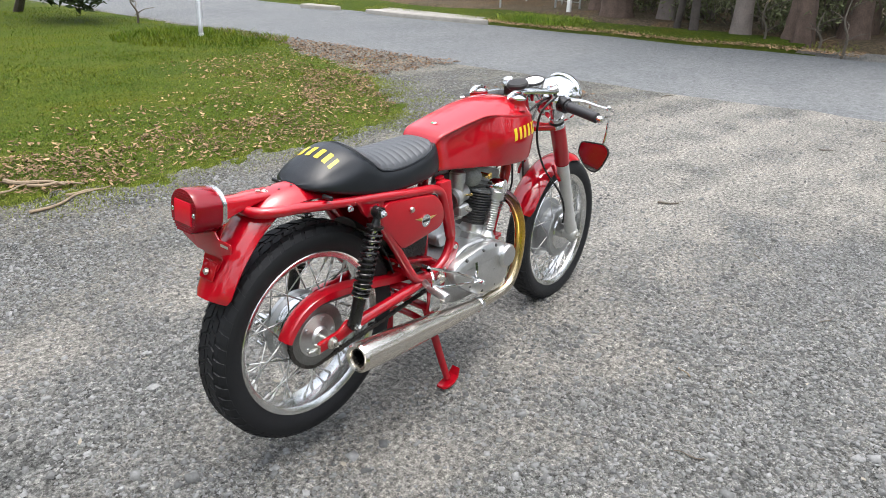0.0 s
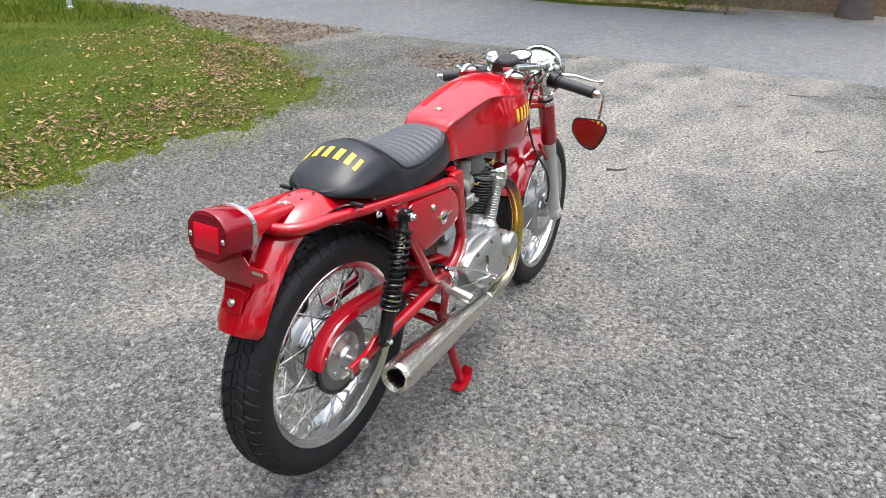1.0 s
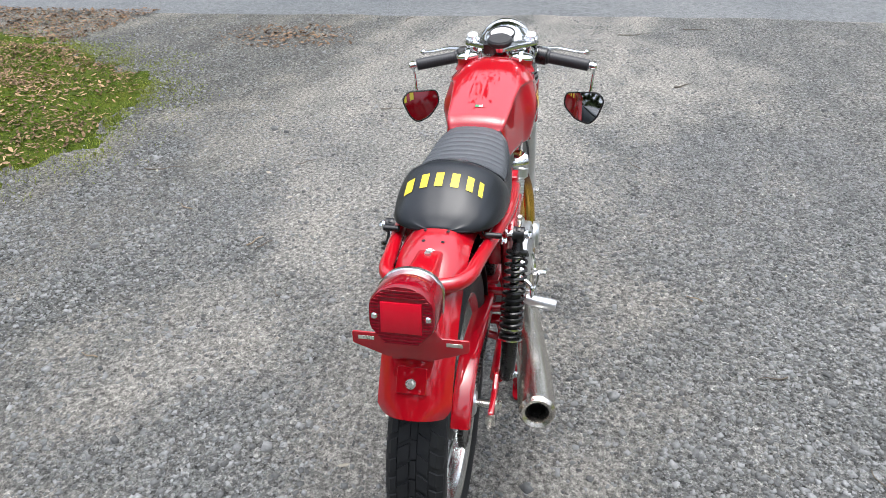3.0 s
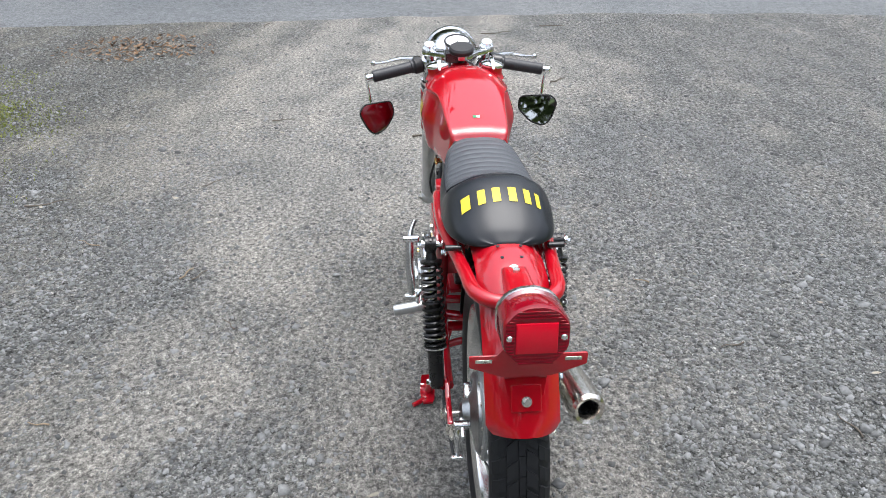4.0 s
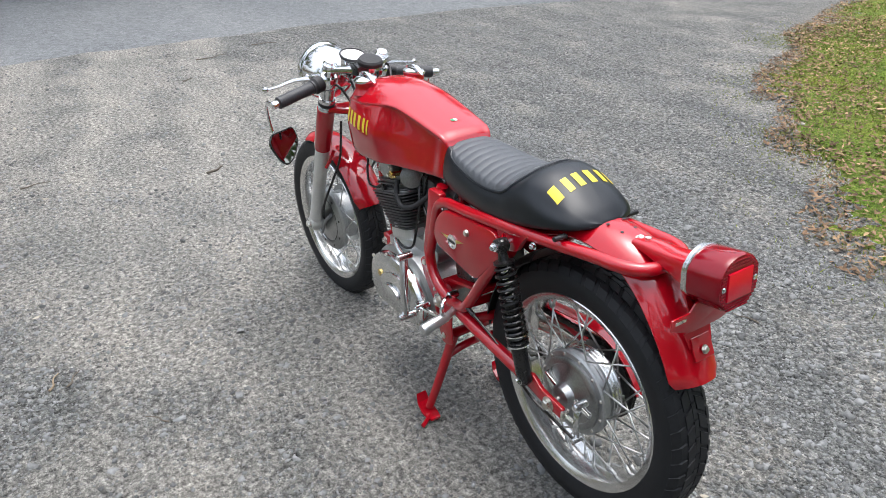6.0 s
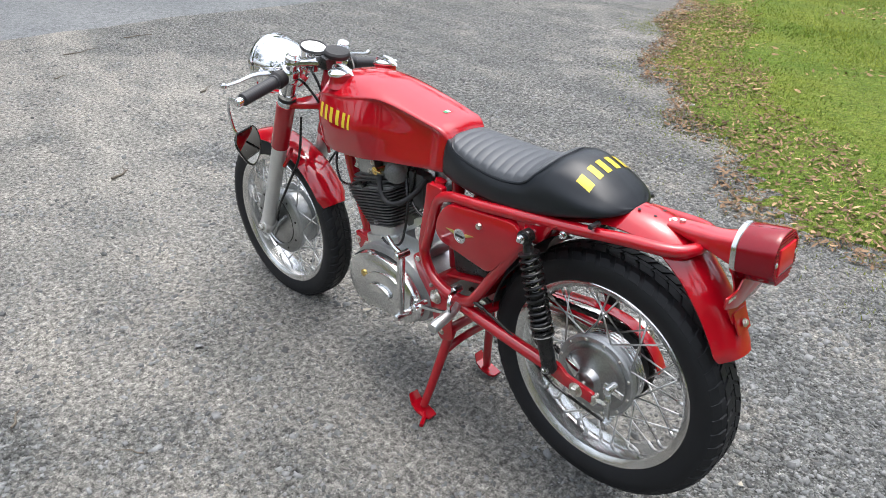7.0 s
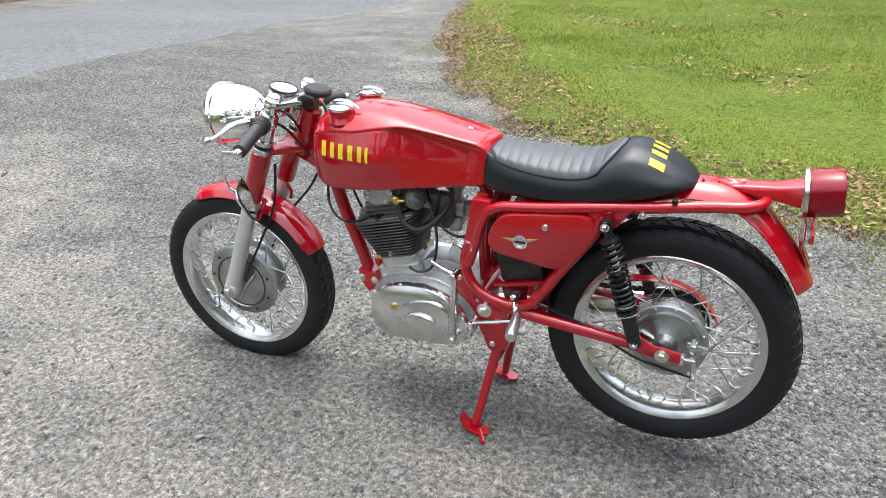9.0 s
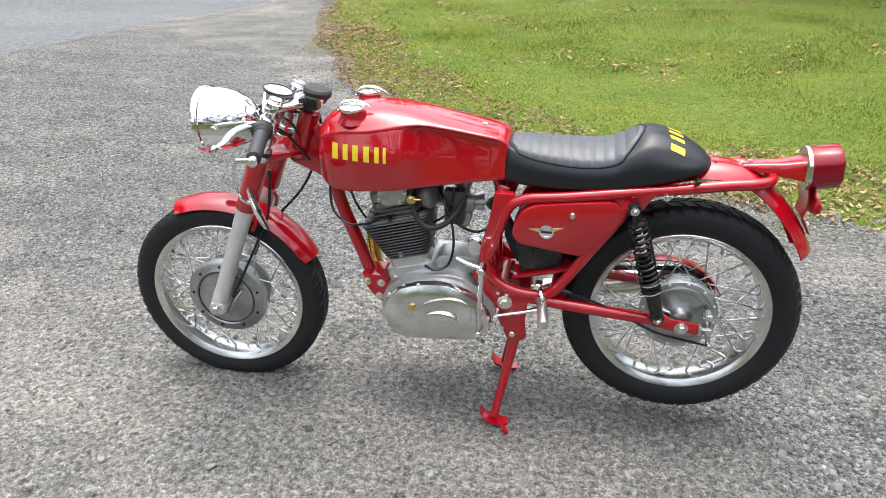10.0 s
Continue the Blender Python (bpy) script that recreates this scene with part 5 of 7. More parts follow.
# barrel and head, leaning forward
TILT_E = radians(15)
ax_e = Vector((math.sin(TILT_E), 0, math.cos(TILT_E)))
fw_e = Vector((math.cos(TILT_E), 0, -math.sin(TILT_E)))
c0 = Vector((0.808, 0, 0.462))


def slab(bm, at, lx, ly, th, r=0.02, shift=0.0, y=0.0):
    pts = round_poly([(-lx / 2 + shift, -ly / 2 + y), (lx / 2 + shift, -ly / 2 + y), (lx / 2 + shift, ly / 2 + y), (-lx / 2 + shift, ly / 2 + y)], r, 4)
    o = c0 + ax_e * at
    return skin(bm, [[o + fw_e * p.x + Vector((0, p.y, 0)) + ax_e * h for p in (inset(pts, i) if i else pts)] for h, i in ((0, 0.001), (th * 0.3, 0), (th * 0.7, 0), (th, 0.001))])


bm = B()
lathe(bm, [(0.062, 0.02), (0.062, 0.19)], c0, ax_e, 32)
part("barrel", bm, FIN, engine, "dark cylinder barrel")
bm = B()
slab(bm, -0.03, 0.150, 0.150, 0.034, 0.025)
slab(bm, 0.002, 0.122, 0.138, 0.030, 0.025)
for y in (-0.060, 0.060):
    q = c0 + fw_e * 0.02 + Vector((0, y, 0))
    rod(bm, q - ax_e * 0.02, q + ax_e * 0.055, 0.008, 12)
part("barrel_base", bm, SATIN, engine, "pale cast cylinder base")
for k in range(13):
    f = k / 12
    bm = B()
    slab(bm, 0.033 + k * 0.0094, 0.122 + 0.074 * f ** 0.8, 0.138 + 0.045 * f, 0.0034, 0.03, 0.004)
    part("cooling_fin", bm, FIN, engine, "dark cooling fin")
bm = B()
slab(bm, 0.146, 0.182, 0.160, 0.010, 0.03)
slab(bm, 0.156, 0.130, 0.130, 0.045, 0.03, -0.002)
slab(bm, 0.196, 0.140, 0.105, 0.030, 0.03, -0.002)
part("cylinder_head", bm, HEAD_CAST, engine, "cast cylinder head")
for k in range(3):
    bm = B()
    slab(bm, 0.158 + k * 0.013, 0.185 - k * 0.02, 0.160, 0.0036, 0.03)
    part("head_fin", bm, FIN, engine, "dark head fin")
o = c0 + ax_e * 0.19
# polished rocker cover plate on the left, held by four screws
bm = B()
prism(bm, [(0.897, 0.664), (0.893, 0.696), (0.812, 0.703), (0.808, 0.684), (0.826, 0.660), (0.870, 0.650)], 0.055, 0.084, bevel=0.003, corner=0.010)
part("rocker_cover", bm, PLATE, engine, "dull polished rocker cover")
for x, z in ((0.888, 0.667), (0.884, 0.690), (0.819, 0.695), (0.830, 0.667)):
    part("rocker_screw", bolt(B(), (x, 0.084, z), (0, 1, 0), 0.005, 0.007), ZINC, engine)
# finned inspection covers at the back of the head, one on each side
for s in (1, -1):
    at, way = Vector((0.790, s * 0.026, 0.668)), Vector((-0.80, s * 0.62, 0.22)).normalized()
    prof = [(0.024, -0.03)]
    for k in range(5):
        q = 0.006 + k * 0.0095
        prof += [(0.025, q), (0.0325, q + 0.001), (0.0325, q + 0.004), (0.025, q + 0.005)]
    prof += [(0.025, 0.052), (0.018, 0.055), (0.0, 0.056)]
    part("finned_valve_cover", lathe(B(), prof, at, way, 28), HEAD_CAST, engine, "finned cast valve cover")
for s in (1, -1):
    for a in (-0.052, 0.052):
        bm = B()
        q = c0 + fw_e * a + Vector((0, s * 0.062, 0)) - ax_e * 0.0
        rod(bm, q, q + ax_e * -0.03, 0.008, 10)
        bolt(bm, q - ax_e * 0.022 + Vector((0, s * 0.006, 0)), (0, s, 0), 0.009, 0.012)
        part("base_stud", bm, ZINC, engine, "zinc barrel base bolt")
for y in (0.094, -0.094):
    bm = B()
    rod(bm, (0.797, y * 0.6, 0.679), (0.797, y, 0.680), 0.0075)
    bolt(bm, (0.797, y, 0.680), (0, y, 0), 0.008, 0.006)
    rod(bm, (0.797, y, 0.680), (0.770, y * 1.02, 0.682), 0.004)
    part("oil_union", bm, BRASS, engine, "brass oil union")
bm = B()
tube(bm, [(0.797, 0.075, 0.660), (0.790, 0.084, 0.635), (0.770, 0.090, 0.610), (0.742, 0.090, 0.600), (0.707, 0.078, 0.611), (0.675, 0.05, 0.645), (0.660, 0.03, 0.680)], 0.0075, 12)
part("breather_pipe", bm, GRIP, engine, "thick black breather pipe")
bm = B()
lathe(bm, [(0.012, 0), (0.012, 0.008), (0.007, 0.012), (0.006, 0.03)], o + fw_e * 0.005 + Vector((0, 0.062, -0.028)), (-0.1, 1, -0.1), 12)
part("spark_plug_cap", bm, BLACK, engine, "black spark plug cap")
# ribbed bevel-shaft tower on the right
t0, t1 = Vector((0.810, -0.086, 0.462)), Vector((0.848, -0.090, 0.606))
td = (t1 - t0).normalized()
prof = [(0.030, -0.03), (0.030, 0.0), (0.020, 0.012)]
L = (t1 - t0).length
for k in range(12):
    s0 = 0.02 + k * (L - 0.05) / 12
    prof += [(0.017, s0), (0.020, s0 + 0.003), (0.020, s0 + 0.007), (0.017, s0 + 0.010)]
prof += [(0.018, L - 0.026), (0.028, L - 0.018), (0.028, L + 0.006), (0.022, L + 0.014)]
bm = B()
lathe(bm, prof, t0, td, 24)
part("bevel_tower", bm, SATIN, engine, "polished ribbed shaft tower")
bm = B()
lathe(bm, [(0.026, -0.045), (0.030, -0.04), (0.030, 0.01), (0.024, 0.022), (0.0, 0.024)], t1 + Vector((0.01, -0.002, 0.022)), (0.25, -1, 0.1), 28)
part("bevel_cap", bm, CHROME, engine, "chrome bevel gear cap")
# carburettor and intake
bm = B()
tube(bm, [(0.80, 0, 0.652), (0.77, -0.004, 0.648), (0.715, -0.040, 0.632)], [0.024, 0.020, 0.022], 16)
part("intake", bm, CAST, engine, "cast intake stub")
bm = B()
lathe(bm, [(0.026, 0), (0.028, 0.004), (0.028, 0.05), (0.034, 0.054), (0.034, 0.075), (0.024, 0.078)], (0.725, -0.044, 0.630), (-1, -0.10, -0.05), 24)
rod(bm, (0.680, -0.050, 0.585), (0.680, -0.050, 0.690), 0.021, 20)
prism(bm, [(0.704, 0.566), (0.656, 0.566), (0.652, 0.606), (0.708, 0.606)], -0.086, -0.016, bevel=0.005, corner=0.012)
lathe(bm, [(0.026, 0), (0.026, 0.03), (0.020, 0.034)], (0.680, -0.050, 0.678), (0, 0, 1), 20)
carb = part("carburettor", bm, CAST, bike, "cast carburettor")
part("float_cap", lathe(B(), [(0.016, 0), (0.020, 0.003), (0.020, 0.012), (0.012, 0.016), (0.0, 0.016)], (0.680, -0.050, 0.566), (0, 0, -1), 18), CAST, carb)
part("jet_screw", bolt(B(), (0.690, -0.086, 0.590), (0, -1, 0), 0.007, 0.016), ZINC, carb)
part("slide_cap", lathe(B(), [(0.0235, 0), (0.0235, 0.016), (0.018, 0.020), (0.006, 0.024), (0.006, 0.04)], (0.680, -0.050, 0.695), (0.1, 0, 1), 12), PLATE, carb)
part("idle_screw", rod(B(), (0.700, -0.070, 0.630), (0.700, -0.098, 0.640), 0.004), BRASS, carb)
bm = B()
lathe(bm, [(0.024, 0), (0.027, 0.012), (0.032, 0.028), (0.033, 0.030), (0.031, 0.030), (0.024, 0.010), (0.020, 0.002), (0.0, 0.0)], (0.652, -0.052, 0.626), (-1, -0.25, 0.0), 24)
part("air_funnel", bm, PLATE, bike, "dull metal intake bellmouth")
# added box: its dark colour stands for shade on the carburettor's left
part("shaded_carb_side", prism(B(), [(0.716, 0.592), (0.664, 0.592), (0.660, 0.690), (0.722, 0.690)], 0.004, 0.040, bevel=0.004, corner=0.010), CARB_SHADE, bike, "dark grey box standing for the carburettor's shaded left side")
# black cables round the engine
CABLES = [
    [(1.045, 0.03, 0.69), (1.035, 0.05, 0.62), (0.99, 0.07, 0.585), (0.93, 0.08, 0.592), (0.885, 0.075, 0.612)],
    [(0.735, 0.02, 0.69), (0.715, 0.05, 0.66), (0.690, 0.07, 0.60), (0.685, 0.085, 0.54), (0.70, 0.09, 0.49), (0.735, 0.10, 0.478), (0.76, 0.105, 0.492)],
    [(0.76, -0.01, 0.57), (0.72, 0.03, 0.61), (0.70, 0.045, 0.64), (0.69, 0.04, 0.70)],
    [(0.705, 0.05, 0.63), (0.67, 0.06, 0.60), (0.63, 0.06, 0.585), (0.60, 0.05, 0.59)],
    [(1.02, -0.03, 0.69), (1.00, -0.05, 0.60), (0.97, -0.05, 0.55)],
]
for c in CABLES:
    bm = B()
    tube(bm, c, 0.0038, 8)
    part("cable", bm, BLACK, bike, "black rubber-sheathed cable")
# gearbox lug, breather and selector arm on the left
bm = B()
for k in range(4):
    lathe(bm, [(0.020, 0), (0.026 - 0.002 * k, 0.002), (0.026 - 0.002 * k, 0.006), (0.020, 0.008)], (0.625, 0.052 + k * 0.009, 0.548), (0.15, 1, 0.1), 24)
part("breather_cap", bm, CHROME, engine, "ribbed chrome breather cap")
bm = B()
prism(bm, [(0.76, 0.462), (0.62, 0.452), (0.605, 0.494), (0.65, 0.508), (0.73, 0.505)], -0.03, 0.06, bevel=0.006, corner=0.02)
part("gearbox_top", bm, CAST, engine, "cast gearbox top")
bm = B()
tube(bm, [(0.662, 0.165, 0.553), (0.625, 0.176, 0.543), (0.592, 0.180, 0.535)], [0.006, 0.007, 0.009], 10)
rod(bm, (0.592, 0.155, 0.534), (0.592, 0.200, 0.534), 0.010)
tube(bm, [(0.592, 0.180, 0.534), (0.594, 0.182, 0.44), (0.597, 0.178, 0.345)], [0.012, 0.013, 0.010], 10, flat=0.7)
rod(bm, (0.597, 0.110, 0.342), (0.597, 0.200, 0.342), 0.010)
part("kick_lever", bm, POLISHED, bike, "polished kick-start lever")

# ---- exhaust ----
bm = B()
hl = [(0.872, -0.046, 0.594), (0.915, -0.070, 0.586), (0.950, -0.095, 0.545), (0.972, -0.112, 0.470), (0.968, -0.120, 0.390), (0.945, -0.126, 0.320), (0.905, -0.130, 0.268), (0.850, -0.133, 0.250), (0.760, -0.138, 0.250), (0.690, -0.144, 0.256)]
tube(bm, hl, 0.0195, 20, 8)
part("exhaust_header", bm, HEADER, bike, "heat-tinted gold exhaust header")
bm = B()
lathe(bm, [(0.024, 0), (0.034, 0.004), (0.034, 0.014), (0.026, 0.020)], (0.868, -0.042, 0.596), (0.85, -0.48, -0.15), 12)
part("exhaust_nut", bm, CHROME, bike, "chrome exhaust nut")
m0, m1 = Vector((0.715, -0.142, 0.253)), Vector((0.068, -0.207, 0.361))
md, L = (m1 - m0).normalized(), (m1 - m0).length
bm = B()
lathe(bm, [(0.0215, 0), (0.0225, 0.03), (0.0225, 0.05), (0.030, 0.20), (0.0385, 0.40), (0.0415, 0.50), (0.0420, L - 0.03), (0.0405, L - 0.008), (0.034, L), (0.026, L - 0.004), (0.0215, L - 0.014), (0.0205, L - 0.10), (0.004, L - 0.10)], m0, md, 40)
silencer = part("silencer", bm, STEEL, bike, "brushed steel tapered silencer")
bm = B()
lathe(bm, [(0.0200, L - 0.095), (0.0200, L - 0.02)], m0, md, 28, False)
part("silencer_bore", bm, BLACK, silencer, "black bore lining")
bm = B()
lathe(bm, [(0.0235, 0), (0.0255, 0.004), (0.0255, 0.020), (0.0235, 0.024)], m0 + md * 0.004, md, 28)
part("silencer_clamp", bm, CHROME, silencer, "steel clamp")
bm = B()
q = m0 + md * 0.26
prism(bm, [(q.x + 0.030, q.z + 0.026), (q.x - 0.020, q.z + 0.034), (q.x - 0.002, 0.43), (q.x + 0.028, 0.43)], -0.140, -0.146, bevel=0.001, corner=0.008)
part("silencer_bracket", bm, POLISHED, bike, "polished silencer hanger")

# ---- foot controls and centre stand ----
def pegs(s):
    x = 0.425
    bm = B()
    rod(bm, (x + 0.025, s * 0.100, 0.428), (x + 0.005, s * 0.150, 0.420), 0.010)
    lathe(bm, [(0.010, 0), (0.014, 0.004), (0.0155, 0.075), (0.013, 0.082), (0.0, 0.083)], (x + 0.008, s * 0.148, 0.421), (-0.12, s, -0.10), 16)
    part("foot_peg", bm, SATIN, bike, "polished rear-set foot peg")
    bm = B()
    tube(bm, [(0.445, s * 0.118, 0.470), (0.438, s * 0.150, 0.468), (0.430, s * 0.165, 0.452), (0.428, s * 0.165, 0.425)], 0.006, 8)
    rod(bm, (0.447, s * 0.105, 0.470), (0.447, s * 0.135, 0.470), 0.010)
    if s > 0:
        tube(bm, [(0.425, 0.165, 0.428), (0.49, 0.160, 0.405), (0.555, 0.155, 0.385)], 0.0055, 8)
        rod(bm, (0.555, 0.125, 0.385), (0.555, 0.172, 0.385), 0.008)
        tube(bm, [(0.555, 0.150, 0.385), (0.560, 0.150, 0.355), (0.565, 0.145, 0.335)], 0.007, 8)
    else:
        tube(bm, [(0.447, -0.135, 0.475), (0.56, -0.155, 0.425), (0.655, -0.170, 0.372)], 0.005, 8)
        tube(bm, [(0.655, -0.172, 0.368), (0.54, -0.170, 0.395), (0.44, -0.150, 0.415)], 0.0045, 8)
        rod(bm, (0.655, -0.155, 0.370), (0.655, -0.195, 0.370), 0.008)
        tube(bm, [(0.655, -0.160, 0.372), (0.662, -0.158, 0.40), (0.668, -0.150, 0.425)], 0.006, 8)
    part("pedal_linkage", bm, CHROME, bike, "chrome rear-set linkage")


sides(pegs)


def leg(s):
    bm = B()
    tube(bm, [(0.500, s * 0.080, 0.300), (0.515, s * 0.098, 0.215), (0.535, s * 0.118, 0.110), (0.550, s * 0.136, 0.030)], [0.015, 0.014, 0.013, 0.012], 12)
    lg = part("stand_leg", bm, RED, stand, "red stand leg")
    bm = B()
    rings = []
    for x, z, w in ((0.592, 0.050, 0.016), (0.580, 0.026, 0.020), (0.555, 0.014, 0.022), (0.525, 0.010, 0.020), (0.508, 0.012, 0.014)):
        rings.append([(x, s * 0.140 - w, z), (x, s * 0.140 + w, z), (x, s * 0.140 + w, z + 0.007), (x, s * 0.140 - w, z + 0.007)])
    skin(bm, rings)
    if s > 0:
        tube(bm, [(0.535, 0.145, 0.016), (0.520, 0.165, 0.012), (0.508, 0.186, 0.010)], 0.007, 8)
    part("stand_foot", bm, RED, stand, "red splayed stand foot")


bm = B()
rod(bm, (0.505, -0.105, 0.298), (0.505, 0.105, 0.298), 0.014)
tube(bm, [(0.512, -0.095, 0.225), (0.500, -0.04, 0.250), (0.500, 0.04, 0.250), (0.512, 0.095, 0.225)], 0.011)
stand = part("centre_stand", bm, RED, bike, "red tubular centre stand")
sides(leg)
bm = B()
lathe(bm, [(0.006, 0), (0.006, 0.085)], (0.515, -0.112, 0.285), (0.1, 0.05, -1), 10)
part("stand_spring", bm, ZINC, stand, "zinc stand spring")

# ---- front fork, bars and instruments ----
DN = Vector((math.sin(radians(RAKE)), 0, -math.cos(radians(RAKE))))


def on_fork(z, y):
    """The point of a fork leg's axis at a height."""
    return Vector((1.230 + (0.743 - z) * math.tan(radians(RAKE)), y, z))


def fork(s):
    y = s * 0.092
    bm = B()
    a, b = on_fork(0.935, y), on_fork(0.62, y)
    rod(bm, a, b, 0.0175, 20)
    f = part("fork_leg", steered(bm), CHROME, bike, "fork leg with a red shroud and grey slider")
    bm = B()
    a = on_fork(0.770, y)
    lathe(bm, [(0.022, -0.004), (0.029, 0.0), (0.029, 0.158), (0.027, 0.163)], a, DN, 28)
    part("fork_shroud", steered(bm), RED, f, "red fork shroud")
    bm = B()
    a = on_fork(0.800, y)
    lathe(bm, [(0.022, -0.012), (0.0265, -0.010), (0.0265, 0.002), (0.0255, 0.004), (0.0255, 0.016), (0.027, 0.018), (0.027, 0.03)], a, DN, 28)
    part("lower_clamp", steered(bm), POLISHED, f, "polished clamp collar")
    bm = B()
    lathe(bm, [(0.0250, 0.003), (0.0272, 0.005), (0.0272, 0.014), (0.0250, 0.016)], a, DN, 28)
    part("rubber_band", steered(bm), GRIP, f, "black rubber ring")
    bm = B()
    lathe(bm, [(0.018, -0.052), (0.022, -0.050), (0.022, -0.011), (0.018, -0.010)], a, DN, 24)
    part("fork_stem", steered(bm), POLISHED, f)
    bm = B()
    a = on_fork(0.622, y)
    lathe(bm, [(0.020, 0), (0.0245, 0.004), (0.0245, 0.06), (0.0235, 0.066), (0.0235, 0.30), (0.0255, 0.315), (0.0265, 0.375), (0.020, 0.385)], a, DN, 28)
    ax = Vector((AX_F[0], 0, AX_F[1]))
    lathe(bm, [(0.018, 0.06), (0.024, 0.066), (0.024, 0.112), (0.020, 0.118)], ax, (0, s, 0), 20)
    part("fork_slider", steered(bm), SLIDER, f, "grey fork slider")
    bm = B()
    lathe(bm, [(0.009, 0.10), (0.013, 0.118), (0.013, 0.127), (0.009, 0.132)], ax, (0, s, 0), 6)
    q = on_fork(0.272, y)
    bolt(bm, q + Vector((-0.022, s * 0.012, 0.01)), (-0.6, s, 0), 0.007, 0.014)
    part("axle_nut", steered(bm), ZINC, f, "zinc axle nut")
    # mudguard stay
    bm = B()
    q = on_fork(0.60, y)
    tube(bm, [q + Vector((-0.018, 0, -0.05)), q + Vector((-0.030, -s * 0.012, -0.02)), q + Vector((-0.030, -s * 0.030, 0.01))], 0.006, 8)
    part("mudguard_stay", steered(bm), RED, f, "red mudguard stay")
    # clip-on bar, grip, lever
    bm = B()
    c = on_fork(0.868, y)
    lathe(bm, [(0.024, -0.018), (0.026, -0.015), (0.026, 0.015), (0.024, 0.018)], c, DN, 24)
    bar0, bar1 = Vector((1.190, s * 0.098, 0.866)), Vector((1.150, s * 0.286, 0.838))
    tube(bm, [c, bar0, bar1], 0.011, 14, 4)
    bars = part("clip_on_bar", steered(bm), CHROME, bike, "clip-on handlebar")
    bd = (bar1 - bar0).normalized()
    bm = B()
    g0 = bar0 + bd * 0.052
    prof = [(0.012, -0.004), (0.021, -0.002), (0.021, 0.004)]
    for k in range(16):
        prof += [(0.0182, 0.006 + k * 0.0078), (0.0185, 0.008 + k * 0.0078), (0.0185, 0.011 + k * 0.0078), (0.0182, 0.0128 + k * 0.0078)]
    prof += [(0.0182, 0.132), (0.012, 0.135)]
    lathe(bm, prof, g0, bd, 24)
    part("grip", steered(bm), GRIP_WORN, bars, "black rubber grip")
    bm = B()
    lathe(bm, [(0.014, -0.034), (0.025, -0.031), (0.026, -0.008), (0.021, -0.002)], g0, bd, 24)
    prism(bm, [(g0.x - 0.006, g0.z - 0.020), (g0.x + 0.030, g0.z - 0.016), (g0.x + 0.036, g0.z + 0.012), (g0.x, g0.z + 0.020)], g0.y - s * 0.032, g0.y - s * 0.008, bevel=0.003, corner=0.006)
    if s < 0:
        lathe(bm, [(0.02, -0.036), (0.027, -0.034), (0.027, -0.004), (0.02, -0.002)], g0, bd, 24)
        tube(bm, [g0 + bd * -0.02 + Vector((0.02, 0, 0.01)), g0 + Vector((0.01, 0.03, 0.03)), g0 + Vector((-0.03, 0.08, 0.02)), g0 + Vector((-0.09, 0.12, -0.03))], 0.0042, 8)
    part("lever_perch", steered(bm), BLACK if s < 0 else GRIP, bars, "black control housing")
    bm = B()
    p0 = g0 + bd * -0.018 + Vector((0.030, 0, 0.014))
    tip = Vector((1.252, s * 0.272, 0.857))
    mid = p0.lerp(tip, 0.35) + Vector((0.012, 0, 0.004))
    tube(bm, [p0 + bd * -0.02 + Vector((-0.02, 0, -0.004)), p0, mid, p0.lerp(tip, 0.75) + Vector((0.002, 0, 0.0)), tip], [0.009, 0.0125, 0.011, 0.008, 0.007], 10, flat=0.6)
    lathe(bm, [(0.002, -0.010), (0.008, -0.005), (0.0095, 0.0), (0.008, 0.005), (0.002, 0.010)], tip, (0.2, s, 0), 14)
    lathe(bm, [(0.013, -0.008), (0.013, 0.008)], p0, (0, 0, 1), 16)
    tube(bm, [g0 + bd * -0.016, p0], 0.009, 10, 3)
    part("hand_lever", steered(bm), POLISHED, bars, "polished control lever with ball end")
    # bar-end mirror
    bm = B()
    e = bar1 + bd * 0.002
    rod(bm, e - bd * 0.006, e + bd * 0.014, 0.0125, 16)
    prism(bm, [(e.x + 0.038, e.z + 0.006), (e.x - 0.008, e.z + 0.010), (e.x - 0.008, e.z - 0.008), (e.x + 0.038, e.z - 0.006)], e.y + s * 0.004, e.y + s * 0.014, bevel=0.002)
    mc = Vector((1.160, s * 0.269, 0.702))
    tube(bm, [e + Vector((0.032, s * 0.009, 0)), e + Vector((0.048, s * 0.010, -0.02)), e + Vector((0.052, s * 0.006, -0.06)), e + Vector((0.044, 0, -0.10)), mc + Vector((0.014, 0, 0.012))], 0.0042, 10)
    mir = part("bar_end_mirror", steered(bm), CHROME, bars, "chrome bar-end mirror arm")
    n = (Vector((-0.85, -0.48, 0.32)) if s > 0 else Vector((-0.95, 0.19, 0.24))).normalized()
    right = n.cross(Vector((0, 0, 1))).normalized() * (-s)
    up = n.cross(right).normalized()
    if up.z < 0:
        up = -up
    # right now points outwards
    if right.y * s < 0:
        right = -right
    shape = [(-0.062, 0.044), (0.044, 0.050), (0.068, 0.024), (0.048, -0.034), (0.024, -0.057), (-0.022, -0.044), (-0.066, 0.000)]
    shape = round_poly(shape, 0.018, 4)
    bm = B()
    skin(bm, [[mc + right * q.x + up * q.y + n * h for q in (inset(shape, i) if i else shape)] for h, i in ((-0.013, 0.030), (-0.012, 0.018), (-0.009, 0.007), (-0.004, 0.001), (0.0, 0.0005))])
